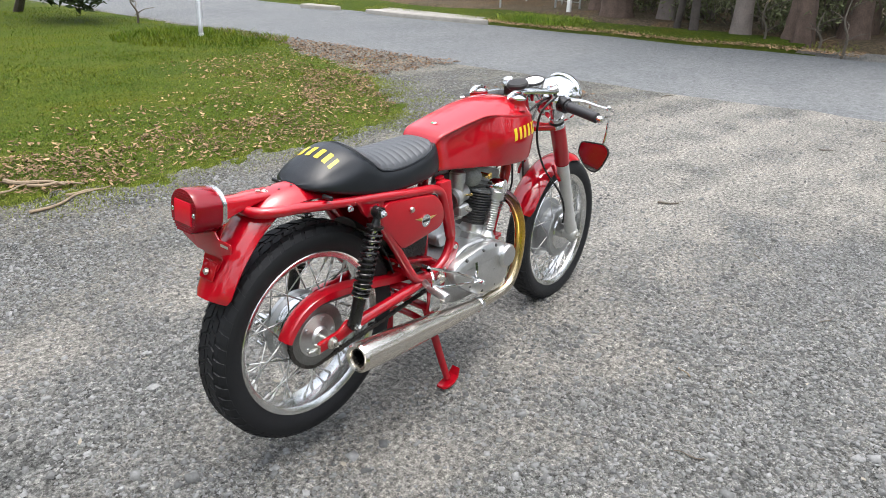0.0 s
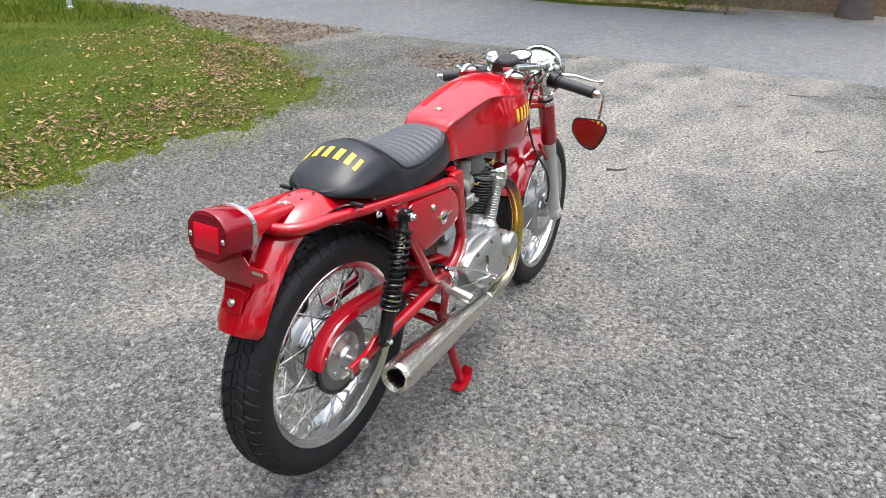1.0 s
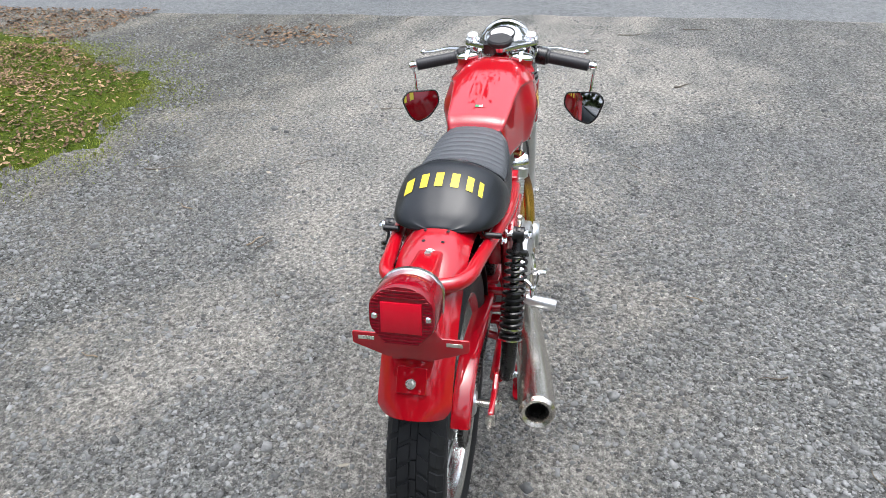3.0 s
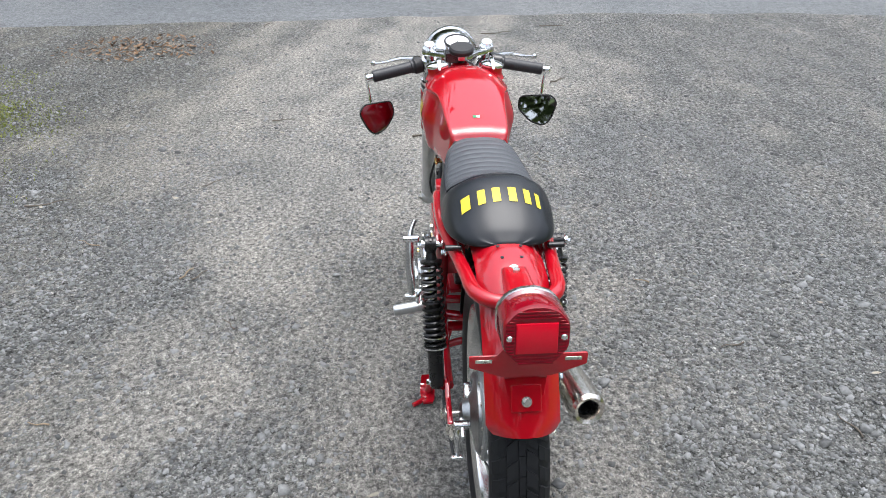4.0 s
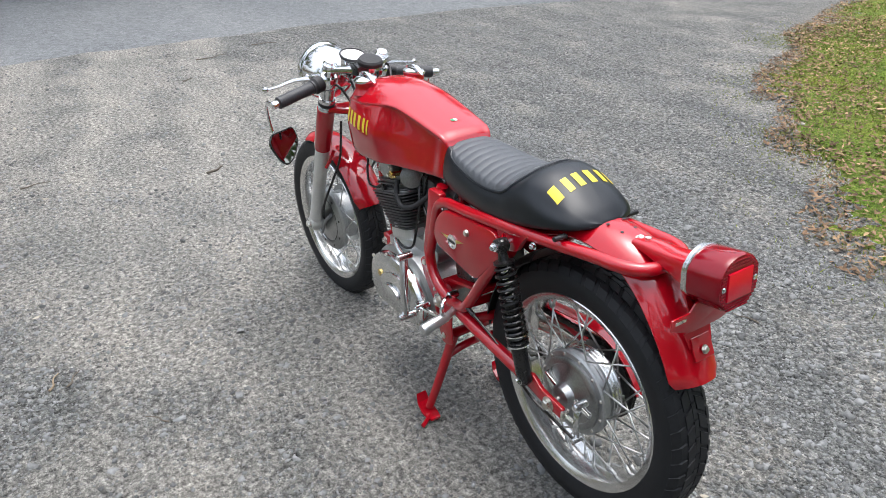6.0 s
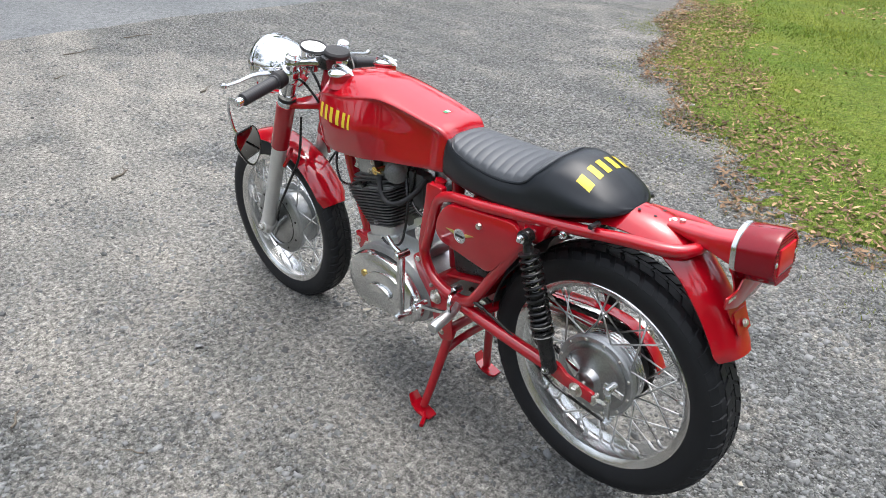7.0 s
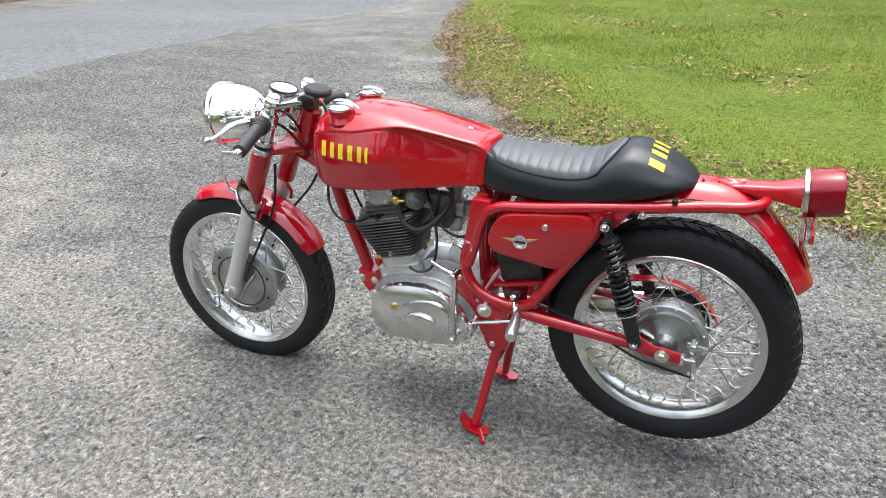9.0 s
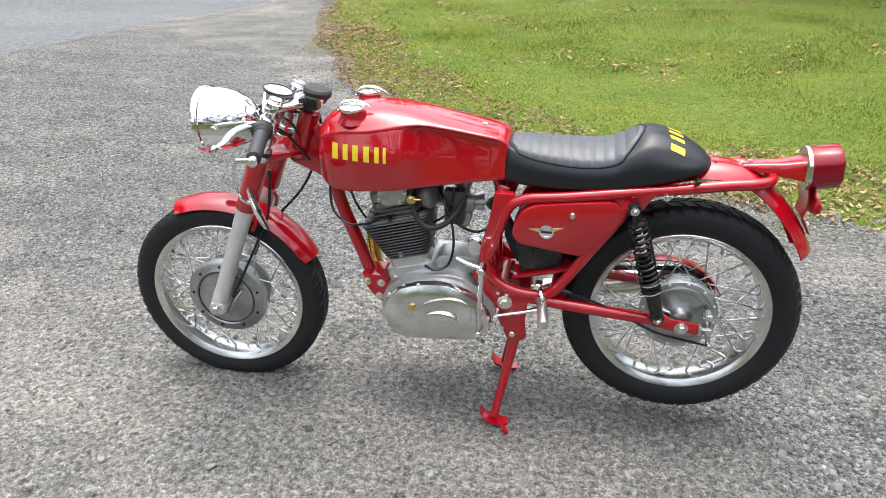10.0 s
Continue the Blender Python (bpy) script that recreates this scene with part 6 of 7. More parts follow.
    part("mirror_shell", steered(bm), CHROME, bars, "chrome mirror shell")
    bm = B()
    skin(bm, [[mc + right * q.x + up * q.y + n * h for q in (inset(shape, i) if i else shape)] for h, i in ((-0.002, 0.001), (-0.001, -0.001), (0.0015, -0.001), (0.003, 0.0008), (0.003, 0.004), (0.0018, 0.0045))])
    part("mirror_rim", steered(bm), BLACK, bars, "black mirror rim")
    bm = B()
    skin(bm, [[mc + right * q.x + up * q.y + n * h for q in inset(shape, 0.0035)] for h in (0.0, 0.0024)])
    part("mirror_glass", steered(bm), MIRROR, bars, "silvered mirror glass", 0)


sides(fork)
# yokes
bm = B()
ft = on_fork(0.908, 0.092)
top = [(1.062, 0.0), (1.070, 0.030), (1.110, 0.060), (ft.x - 0.026, 0.098), (ft.x - 0.004, 0.120), (ft.x + 0.024, 0.104), (ft.x + 0.020, 0.075), (1.150, 0.030)]
prism(bm, top + [(x, -y) for x, y in reversed(top[1:])] + [], 0.900, 0.916, "z", 0.004, 0.012)
part("top_yoke", steered(bm), POLISHED, bike, "polished top yoke")
for s in (1, -1):
    q = on_fork(0.916, s * 0.092)
    part("fork_cap", steered(lathe(B(), [(0.022, 0), (0.022, 0.010), (0.016, 0.016), (0.016, 0.022), (0.0, 0.023)], q, -DN, 24)), CHROME, bike, "chrome fork cap")
bm = B()
bf = on_fork(0.775, 0.092)
low = [(1.105, 0.0), (1.115, 0.03), (bf.x - 0.03, 0.095), (bf.x, 0.122), (bf.x + 0.028, 0.098), (bf.x - 0.002, 0.03)]
prism(bm, low + [(x, -y) for x, y in reversed(low[1:])], 0.762, 0.780, "z", 0.004, 0.012)
part("lower_yoke", steered(bm), RED, bike, "red lower yoke")
# headlamp
bm = B()
ho = (1.270, 0, 0.848)
lathe(bm, [(0.004, -0.028), (0.030, -0.022), (0.058, 0.0), (0.078, 0.035), (0.088, 0.075), (0.0905, 0.112), (0.0945, 0.114), (0.0965, 0.122), (0.0945, 0.132), (0.088, 0.134)], ho, (1, 0, -0.03), 48)
hlamp = part("headlamp", steered(bm), CHROME, bike, "chrome headlamp shell")
bm = B()
lathe(bm, [(0.088, 0.130), (0.080, 0.140), (0.055, 0.150), (0.025, 0.155), (0.0, 0.156)], ho, (1, 0, -0.03), 48)
part("headlamp_lens", steered(bm), GLASS, hlamp, "clear headlamp lens")
bm = B()
lathe(bm, [(0.086, 0.126), (0.06, 0.09), (0.02, 0.07), (0.0, 0.068)], ho, (1, 0, -0.03), 40)
part("headlamp_reflector", steered(bm), CHROME, hlamp)
for s in (1, -1):
    bm = B()
    prism(bm, [(1.190, 0.870), (1.190, 0.815), (1.25, 0.825), (1.33, 0.838), (1.345, 0.850), (1.33, 0.860), (1.25, 0.872)], s * 0.088, s * 0.094, bevel=0.001, corner=0.01)
    part("headlamp_ear", steered(bm), POLISHED, hlamp, "polished headlamp bracket")
    bm = B()
    bolt(bm, (1.335, s * 0.094, 0.849), (0, s, 0), 0.008, 0.008)
    part("ear_bolt", steered(bm), CHROME, hlamp)
# speedometer and damper knob
gc, gd = (1.187, 0, 0.915), (-0.30, 0, 1)
bm = B()
lathe(bm, [(0.020, -0.06), (0.034, -0.045), (0.038, 0.0), (0.039, 0.016)], gc, gd, 36)
spd = part("speedometer", steered(bm), CHROME, bike, "chrome speedometer with a white dial and black bezel")
bm = B()
lathe(bm, [(0.039, 0.014), (0.042, 0.016), (0.0425, 0.021), (0.041, 0.0235), (0.0375, 0.0235), (0.037, 0.020)], gc, gd, 36)
part("bezel", steered(bm), BLACK, spd, "black bezel")
bm = B()
lathe(bm, [(0.037, 0.019), (0.037, 0.0205), (0.0, 0.0205)], gc, gd, 36)
part("dial", steered(bm), WHITE, spd, "white dial")
_, gu, gv = frame_of(gd)
for k in range(13):
    a = radians(-130 + 260 * k / 12)
    bm = B()
    w = (Vector((1, 0, 0.30)).normalized() * math.cos(a) + Vector((0, 1, 0)) * math.sin(a))
    side = Vector(gd).normalized().cross(w)
    o2 = Vector(gc) + Vector(gd).normalized() * 0.0212
    skin(bm, [[o2 + w * 0.026 + side * 0.0008, o2 + w * 0.026 - side * 0.0008], [o2 + w * 0.033 + side * 0.0008, o2 + w * 0.033 - side * 0.0008]], False)
    part("dial_mark", steered(bm), BLACK, spd, "", 0)
bm = B()
o2 = Vector(gc) + Vector(gd).normalized() * 0.0215
skin(bm, [[o2 + Vector((-0.008, -0.002, -0.0024)), o2 + Vector((-0.008, 0.002, -0.0024))], [o2 + Vector((0.0, -0.0015, 0)), o2 + Vector((0.0, 0.0015, 0))], [o2 + Vector((0.01, -0.026, 0.003)), o2 + Vector((0.011, -0.025, 0.0033))]], False)
part("needle", steered(bm), BLACK, spd, "black needle", 0)
bm = B()
lathe(bm, [(0.010, -0.03), (0.012, 0.0), (0.034, 0.002), (0.0385, 0.006), (0.0385, 0.016), (0.034, 0.022), (0.015, 0.024), (0.0, 0.024)], (1.074, 0, 0.922), (-0.22, 0, 1), 32)
part("steering_damper_knob", steered(bm), GRIP, bike, "black steering damper knob")
bm = B()
lathe(bm, [(0.020, 0), (0.020, 0.014), (0.013, 0.018), (0.013, 0.03)], (1.078, 0, 0.905), (-0.22, 0, 1), 24)
part("stem_nut", steered(bm), CHROME, bike, "chrome steering stem nut")
FRONT_CABLES = [
    [(1.215, 0.045, 0.72), (1.220, 0.050, 0.66), (1.235, 0.055, 0.58), (1.275, 0.072, 0.49), (1.32, 0.088, 0.40), (1.36, 0.082, 0.33), (1.372, 0.07, 0.305)],
    [(1.23, -0.03, 0.86), (1.15, -0.05, 0.86), (1.10, -0.055, 0.82), (1.06, -0.055, 0.76)],
    [(1.20, 0.07, 0.86), (1.16, 0.06, 0.84), (1.13, 0.045, 0.80), (1.10, 0.03, 0.75)],
    [(1.20, -0.10, 0.88), (1.15, -0.11, 0.89), (1.10, -0.085, 0.84), (1.11, -0.07, 0.74), (1.17, -0.075, 0.62), (1.28, -0.09, 0.50), (1.345, -0.085, 0.40), (1.365, -0.07, 0.345)],
    [(1.19, 0.02, 0.88), (1.14, 0.03, 0.85), (1.12, 0.02, 0.79)],
]
for c in FRONT_CABLES:
    bm = B()
    tube(bm, c, 0.0042, 8)
    part("control_cable", steered(bm), BLACK, bike, "black control cable")
bm = B()
prism(bm, [(1.110, 0.895), (1.060, 0.895), (1.060, 0.925), (1.085, 0.932), (1.110, 0.925)], 0.012, 0.050, bevel=0.003)
part("switch_block", steered(bm), BLACK, bike, "black switch block")
bm = B()
tube(bm, [(1.345, 0.060, 0.330), (1.368, 0.075, 0.300), (1.395, 0.078, 0.245)], [0.010, 0.011, 0.007], 8, flat=0.6)
part("front_brake_arm", steered(bm), CAST, bike, "cast front brake arm")

# ---- loose gravel, grass, leaves and twigs ----
rng = np.random.RandomState(7)


def rotations(n, tilt):
    """Random turns about z with some tilt."""
    a, b, c = rng.uniform(0, 2 * np.pi, n), rng.uniform(-tilt, tilt, n), rng.uniform(-tilt, tilt, n)
    ca, sa, cb, sb, cc, sc = np.cos(a), np.sin(a), np.cos(b), np.sin(b), np.cos(c), np.sin(c)
    rz = np.stack([np.stack([ca, -sa, 0 * a], -1), np.stack([sa, ca, 0 * a], -1), np.stack([0 * a, 0 * a, 1 + 0 * a], -1)], 1)
    rx = np.stack([np.stack([1 + 0 * b, 0 * b, 0 * b], -1), np.stack([0 * b, cb, -sb], -1), np.stack([0 * b, sb, cb], -1)], 1)
    ry = np.stack([np.stack([cc, 0 * c, sc], -1), np.stack([0 * c, 1 + 0 * c, 0 * c], -1), np.stack([-sc, 0 * c, cc], -1)], 1)
    return rz @ rx @ ry


def scatter(n, x0, x1, y0, y1, ok):
    out = np.zeros((0, 2))
    while len(out) < n:
        p = np.stack([rng.uniform(x0, x1, n), rng.uniform(y0, y1, n)], -1)
        out = np.concatenate([out, p[ok(p[:, 0], p[:, 1])]])
    return out[:n]


def patchy(x, y, f, seed, lo, hi):
    """A chance between 0 and 1 that comes in patches."""
    v = wave(x, y, f, seed) * 0.6 + wave(x, y, f * 3.1, seed + 1) * 0.4
    return np.clip((v - lo) / (hi - lo), 0, 1)


def stones(name, n, box, r0, r1, power, material, label, ok):
    p = scatter(n, *box, ok)
    cube = np.array([[x, y, z] for z in (-1, 1) for y in (-1, 1) for x in (-1, 1)], float)
    size = r0 + (r1 - r0) * rng.uniform(0, 1, n) ** power
    v = cube[None] * rng.uniform(0.45, 1.0, (n, 8, 3)) * (size[:, None] * rng.uniform(0.5, 1.35, (n, 3)) * [1, 1, 0.48])[:, None]
    v = np.einsum("nij,nkj->nki", rotations(n, 0.5), v)
    z = height(p[:, 0], p[:, 1]) + size * rng.uniform(-0.05, 0.35, n)
    v += np.stack([p[:, 0], p[:, 1], z], -1)[:, None]
    q = np.array([[4, 5, 7, 6], [0, 1, 5, 4], [2, 6, 7, 3], [0, 4, 6, 2], [1, 3, 7, 5]])
    f = (q[None] + 8 * np.arange(n)[:, None, None]).reshape(-1, 4)
    return raw(name, v.reshape(-1, 3), f, material, label, "gravel", "stuff")


STONE = mat("crushed_stone", (0.155, 0.160, 0.159), 0.9, 0, 0.25, 90, random_tint=0.52, spec=0.2)
clear = lambda x, y: (lawn_depth(x, y) < 0.05) & (road_depth(x, y) < -0.1)
loose = lambda x, y: clear(x, y) & (rng.uniform(0, 1, x.shape) < 0.16 + 0.84 * stony(x, y) ** 1.5)
near_bike = (-0.5, 3.0, -1.8, 2.3)
stones("gravel", 46000, near_bike, 0.0016, 0.0055, 1.6, STONE, "loose grey crushed stone chips over the drive", loose)
stones("gravel", 24000, near_bike, 0.0034, 0.0096, 2.2, STONE, "loose grey crushed stones over the drive", loose)
stones("gravel", 24000, (-0.6, 6.3, -4.8, 4.5), 0.0045, 0.0125, 2.0, STONE, "loose grey crushed stones over the drive", loose)
stones("gravel", 260, (-0.5, 4.0, -2.0, 2.4), 0.011, 0.019, 1.8, STONE, "scattered larger grey stones", loose)


def blades(name, n, box, h0, h1, wide, material, label, ok, base=0.0, cat="grass"):
    p = scatter(n, *box, ok)
    h = rng.uniform(h0, h1, n) * (0.7 + 0.6 * rng.uniform(0, 1, n) ** 2)
    a = rng.uniform(0, 2 * np.pi, n)
    lean = rng.uniform(0.1, 0.9, n)
    u = np.stack([np.cos(a), np.sin(a), 0 * a], -1) * wide * rng.uniform(0.5, 1.3, n)[:, None]
    b = rng.uniform(0, 2 * np.pi, n)
    d = np.stack([np.cos(b) * lean, np.sin(b) * lean, 1 + 0 * b], -1)
    z = height(p[:, 0], p[:, 1]) + np.clip(lawn_depth(p[:, 0], p[:, 1]) * 0.05, 0, 0.04) * (base == 0) + base - 0.004
    o = np.stack([p[:, 0], p[:, 1], z], -1)
    mid = o + d * (h * 0.55)[:, None]
    tip = mid + (d * [1.5, 1.5, 0.55]) * (h * 0.5)[:, None]
    v = np.stack([o - u, o + u, mid + u * 0.7, mid - u * 0.7, tip], 1).reshape(-1, 3)
    k = 5 * np.arange(n)[:, None]
    f = np.concatenate([k + [0, 1, 2], k + [0, 2, 3], k + [3, 2, 4]])
    return raw(name, v, f, material, label, cat, "stuff")


def foliage(name, col, tint=0.45, rough=0.6, alt=None):
    m = mat(name, [0.8 * c for c in col], rough, 0, 0.3, 1.6, random_tint=tint, spec=0.12, alt=alt)
    b = m.node_tree.nodes["Principled BSDF"]
    b.inputs["Subsurface Weight"].default_value = 0.0
    return m


GRASS = foliage("lawn_grass", (0.050, 0.108, 0.004), alt=(0.105, 0.128, 0.007))
GRASS_DRY = foliage("yellowed_grass", (0.19, 0.22, 0.04), 0.35)
GRASS_MOSS = foliage("mossy_green_grass", (0.20, 0.245, 0.045), 0.4)
# also paler for the stronger light on lawn B; the verge borrows it
GRASS_BRIGHT = foliage("bright_lawn_grass", (0.120, 0.215, 0.022), alt=(0.215, 0.255, 0.040))
LEAF = foliage("dry_leaf", (0.19, 0.125, 0.078), 0.6, 0.8)
LEAF_PALE = foliage("pale_dry_leaf", (0.33, 0.225, 0.13), 0.4, 0.8)
ina = lambda x, y: (lawn_depth(x, y) > 0.02) & (rng.uniform(0, 1, x.shape) < 0.5 + 0.5 * patchy(x, y, 1.1, 41, -0.5, 0.3)) & (rng.uniform(0, 1, x.shape) < 0.2 + np.clip(lawn_depth(x, y), 0, 0.8))
blades("grass", 71000, (-0.8, 6.2, 2.4, 7.5), 0.008, 0.026, 0.0024, GRASS, "short green lawn grass", ina)
blades("grass", 30000, (-1.5, 6.2, 6.0, 15.0), 0.015, 0.045, 0.004, GRASS, "short green lawn grass", ina)
blades("grass", 62000, (-2.5, 4.2, -6.5, -1.4), 0.007, 0.022, 0.0024, GRASS_BRIGHT, "short green lawn grass", ina)
blades("grass", 55000, (-4.5, 4.6, -12.0, -5.0), 0.010, 0.028, 0.004, GRASS_BRIGHT, "short green lawn grass", ina)
dry = lambda x, y: (lawn_depth(x, y) > -0.08) & (rng.uniform(0, 1, x.shape) < patchy(x, y, 1.6, 47, -0.2, 0.7) + 0.15)
blades("dry_grass", 13000, (-0.8, 6.2, 2.3, 7.5), 0.012, 0.035, 0.0026, GRASS_DRY, "yellowed moss and grass", dry)
blades("dry_grass", 62000, (-3.5, 4.2, -9.0, -1.4), 0.012, 0.035, 0.0028, GRASS_MOSS, "yellowed moss and grass", dry)
fringe = lambda x, y: (lambda d: (d > -0.55) & (d < 0.1) & (rng.uniform(0, 1, x.shape) < 0.9 * np.exp(-np.abs(d - 0.02) * 5.5) * (0.15 + patchy(x, y, 3.0, 55, -0.2, 0.5))))(lawn_depth(x, y))
blades("edge_grass", 15000, (-1.2, 5.8, 2.0, 5.5), 0.01, 0.03, 0.0026, GRASS_DRY, "thin moss and grass creeping over the gravel edge", fringe)
blades("edge_grass", 9000, (-2.5, 3.8, -6.5, -1.0), 0.01, 0.03, 0.0026, GRASS_DRY, "thin moss and grass creeping over the gravel edge", fringe)
tall = lambda x, y: (road_depth(x, y) < -0.25) & (x > 8) & (rng.uniform(0, 1, x.shape) < patchy(x, y, 1.0, 51, -0.5, 0.3))
blades("verge_grass", 12000, (10.2, 12.6, 0.8, 16.0), 0.02, 0.07, 0.006, GRASS_DRY, "thin yellow-green verge grass", lambda x, y: tall(x, y) & (rng.uniform(0, 1, x.shape) < 0.6), 0.06)
lush = lambda x, y: (road_depth(x, y) < -0.2) & (np.hypot((x - 11.6) / 0.8, (y - 6.4) / 1.1) < rng.uniform(0.4, 1.0, x.shape))
blades("verge_grass", 5000, (10.5, 12.6, 4.8, 8.0), 0.06, 0.18, 0.008, GRASS_BRIGHT, "lush green verge grass", lush, 0.06)
tuft = lambda x, y: np.hypot(x - 5.2, y - 8.5) < 1.3
blades("long_grass", 5000, (3.8, 6.3, 7.2, 10.0), 0.05, 0.12, 0.004, GRASS, "longer grass round the pole", tuft)


def leaves(name, n, box, l0, l1, material, label, ok, flat=0.5, lift=0.0):
    p = scatter(n, *box, ok)
    L = rng.uniform(l0, l1, n)
    L = L * 0.85
    W = L * rng.uniform(0.22, 0.5, n)
    base = np.array([[-1, 0, 0.0], [-0.35, 1, 0.25], [0.4, 0.8, 0.2], [1, 0, 0.05], [0.4, -0.8, 0.2], [-0.35, -1, 0.25], [0, 0, 0]])
    v = base[None] * np.stack([L / 2, W / 2, W * rng.uniform(-0.5, 0.6, n)], -1)[:, None]
    v[:, :, 2] += (base[:, 0] ** 2)[None] * (L * rng.uniform(-0.08, 0.2, n))[:, None]
    v = np.einsum("nij,nkj->nki", rotations(n, flat), v)
    d = lawn_depth(p[:, 0], p[:, 1])
    z = height(p[:, 0], p[:, 1]) + np.clip(d * 0.05, 0, 0.04) + 0.008 + rng.uniform(0, 0.014, n) + lift
    v += np.stack([p[:, 0], p[:, 1], z], -1)[:, None]
    k = 7 * np.arange(n)[:, None]
    f = np.concatenate([k + [6, i, (i + 1) % 6] for i in range(6)])
    return raw(name, v.reshape(-1, 3), f, material, label, "leaf litter", "stuff")


band = lambda lo, hi, seed: (lambda x, y: (lambda d: (d > lo) & (d < hi) & (rng.uniform(0, 1, x.shape) < patchy(x, y, 1.5, seed, -0.8, 0.8)))(lawn_depth(x, y)))
leaves("leaf_litter", 11500, (-5.0, 4.6, 2.4, 5.0), 0.012, 0.055, LEAF, "brown fallen eucalyptus leaves matted on the lawn edge", band(0.10, 0.85, 61))
leaves("leaf_litter", 2600, (-3.0, 5.6, 2.4, 6.5), 0.015, 0.06, LEAF, "brown fallen eucalyptus leaves strewn over the lawn", band(0.6, 1.7, 62))
leaves("leaf_litter", 1900, (-3.0, 5.6, 2.4, 6.5), 0.02, 0.07, LEAF_PALE, "pale fallen eucalyptus leaves on the lawn edge", band(0.10, 2.2, 63))
leaves("leaf_litter", 7500, (-2.6, 4.0, -7.0, -1.5), 0.012, 0.05, LEAF, "brown fallen eucalyptus leaves on the lawn edge", band(-0.14, 0.7, 65))
leaves("leaf_litter", 5200, (-2.6, 4.0, -9.0, -1.5), 0.012, 0.055, LEAF_PALE, "pale fallen eucalyptus leaves on the lawn edge", band(-0.10, 0.75, 67))
far_bits = lambda x, y: (lawn_depth(x, y) > 0.5) & (rng.uniform(0, 1, x.shape) < patchy(x, y, 2.2, 69, 0.2, 0.8))
leaves("leaf_litter", 1300, (-4.0, 4.6, -11.0, -2.0), 0.03, 0.09, LEAF_PALE, "scattered brown leaves on the lawn", far_bits)
strip = lambda x, y: (lawn_depth(x, y) < 0.1) & (road_depth(x, y) < 0.12) & (x > 4.6)
leaves("leaf_litter", 3600, (4.6, 6.6, 4.4, 9.5), 0.02, 0.07, LEAF, "brown leaf litter along the road edge", strip)
heap = lambda x, y: (np.hypot((x - 5.25) / 0.55, (y - 2.45) / 0.75) < rng.uniform(0.2, 1.1, x.shape))
leaves("leaf_litter", 420, (4.4, 6.2, 1.4, 3.5), 0.025, 0.08, LEAF, "small patch of brown leaves on the gravel", heap)
edge_far = lambda x, y: (road_depth(x, y) < 0.05) & (road_depth(x, y) > -0.55) & (x > 9.5)
leaves("leaf_litter", 2600, (10.0, 12.4, 0.6, 7.4), 0.03, 0.10, LEAF_PALE, "pale leaf litter along the far road edge", edge_far, lift=0.045)
strip_b = lambda x, y: (np.abs(lawn_depth(x, y)) < 0.14) & (rng.uniform(0, 1, x.shape) < 0.7)
leaves("bark_litter", 2200, (1.2, 4.8, -9.5, -2.8), 0.015, 0.05, LEAF, "brown leaves along the gravel edge", strip_b)
stray = lambda x, y: clear(x, y)
leaves("stray_leaves", 170, (-1, 6.0, -4, 2.5), 0.015, 0.05, mat("bleached_leaf", (0.27, 0.25, 0.20), 0.8, 0, 0.2, 20, random_tint=0.3), "stray pale leaves on the gravel", stray, 0.3)
BARK_STRIP = mat("pale_fallen_bark", (0.21, 0.16, 0.105), 0.8, 0, 0.3, 20, bump=0.4, bscale=80)
TWIG = mat("dark_twig", (0.10, 0.085, 0.065), 0.8, 0, 0.3, 60, bump=0.4, bscale=150)


def twig(pts, r, material, label, name="twig"):
    bm = B()
    tube(bm, pts, [r * (1 - 0.6 * i / (len(pts) - 1)) for i in range(len(pts))], 7, 4)
    tagged(part(name, bm, material, None, label), category="twig", group="fallen twigs")


TWIGS = [((0.30, 2.53), 0.42, 20, 0.010, 1), ((0.38, 3.10), 0.36, -48, 0.016, 1), ((0.45, 2.95), 0.30, -30, 0.012, 1), ((0.55, 2.70), 0.25, -10, 0.010, 1), ((0.2, 2.95), 0.3, 5, 0.010, 1),
         ((2.03, 2.00), 0.20, -70, 0.004, 0), ((1.29, 1.03), 0.08, -30, 0.004, 0), ((2.85, 0.12), 0.12, -60, 0.007, 0), ((2.88, 0.05), 0.10, -20, 0.005, 0), ((3.95, -0.93), 0.16, -50, 0.006, 0),
         ((6.05, 1.50), 0.22, -10, 0.006, 0), ((5.6, -0.6), 0.30, -75, 0.005, 0), ((5.9, -1.2), 0.25, -95, 0.006, 0), ((4.9, -0.29), 0.10, -60, 0.006, 0), ((1.30, 1.08), 0.09, -20, 0.004, 1),
         ((0.95, 0.8), 0.08, 40, 0.003, 0), ((0.75, -0.95), 0.09, 100, 0.003, 0), ((1.9, -1.0), 0.10, -20, 0.003, 0), ((2.4, -0.6), 0.12, 30, 0.003, 0), ((0.5, 1.25), 0.07, 80, 0.003, 1), ((2.2, 1.2), 0.11, -45, 0.003, 0), ((1.6, 1.5), 0.12, 60, 0.003, 1), ((0.3, -1.1), 0.10, 15, 0.003, 0), ((3.2, 1.0), 0.15, -80, 0.004, 0), ((1.15, -0.75), 0.06, 65, 0.003, 1)]
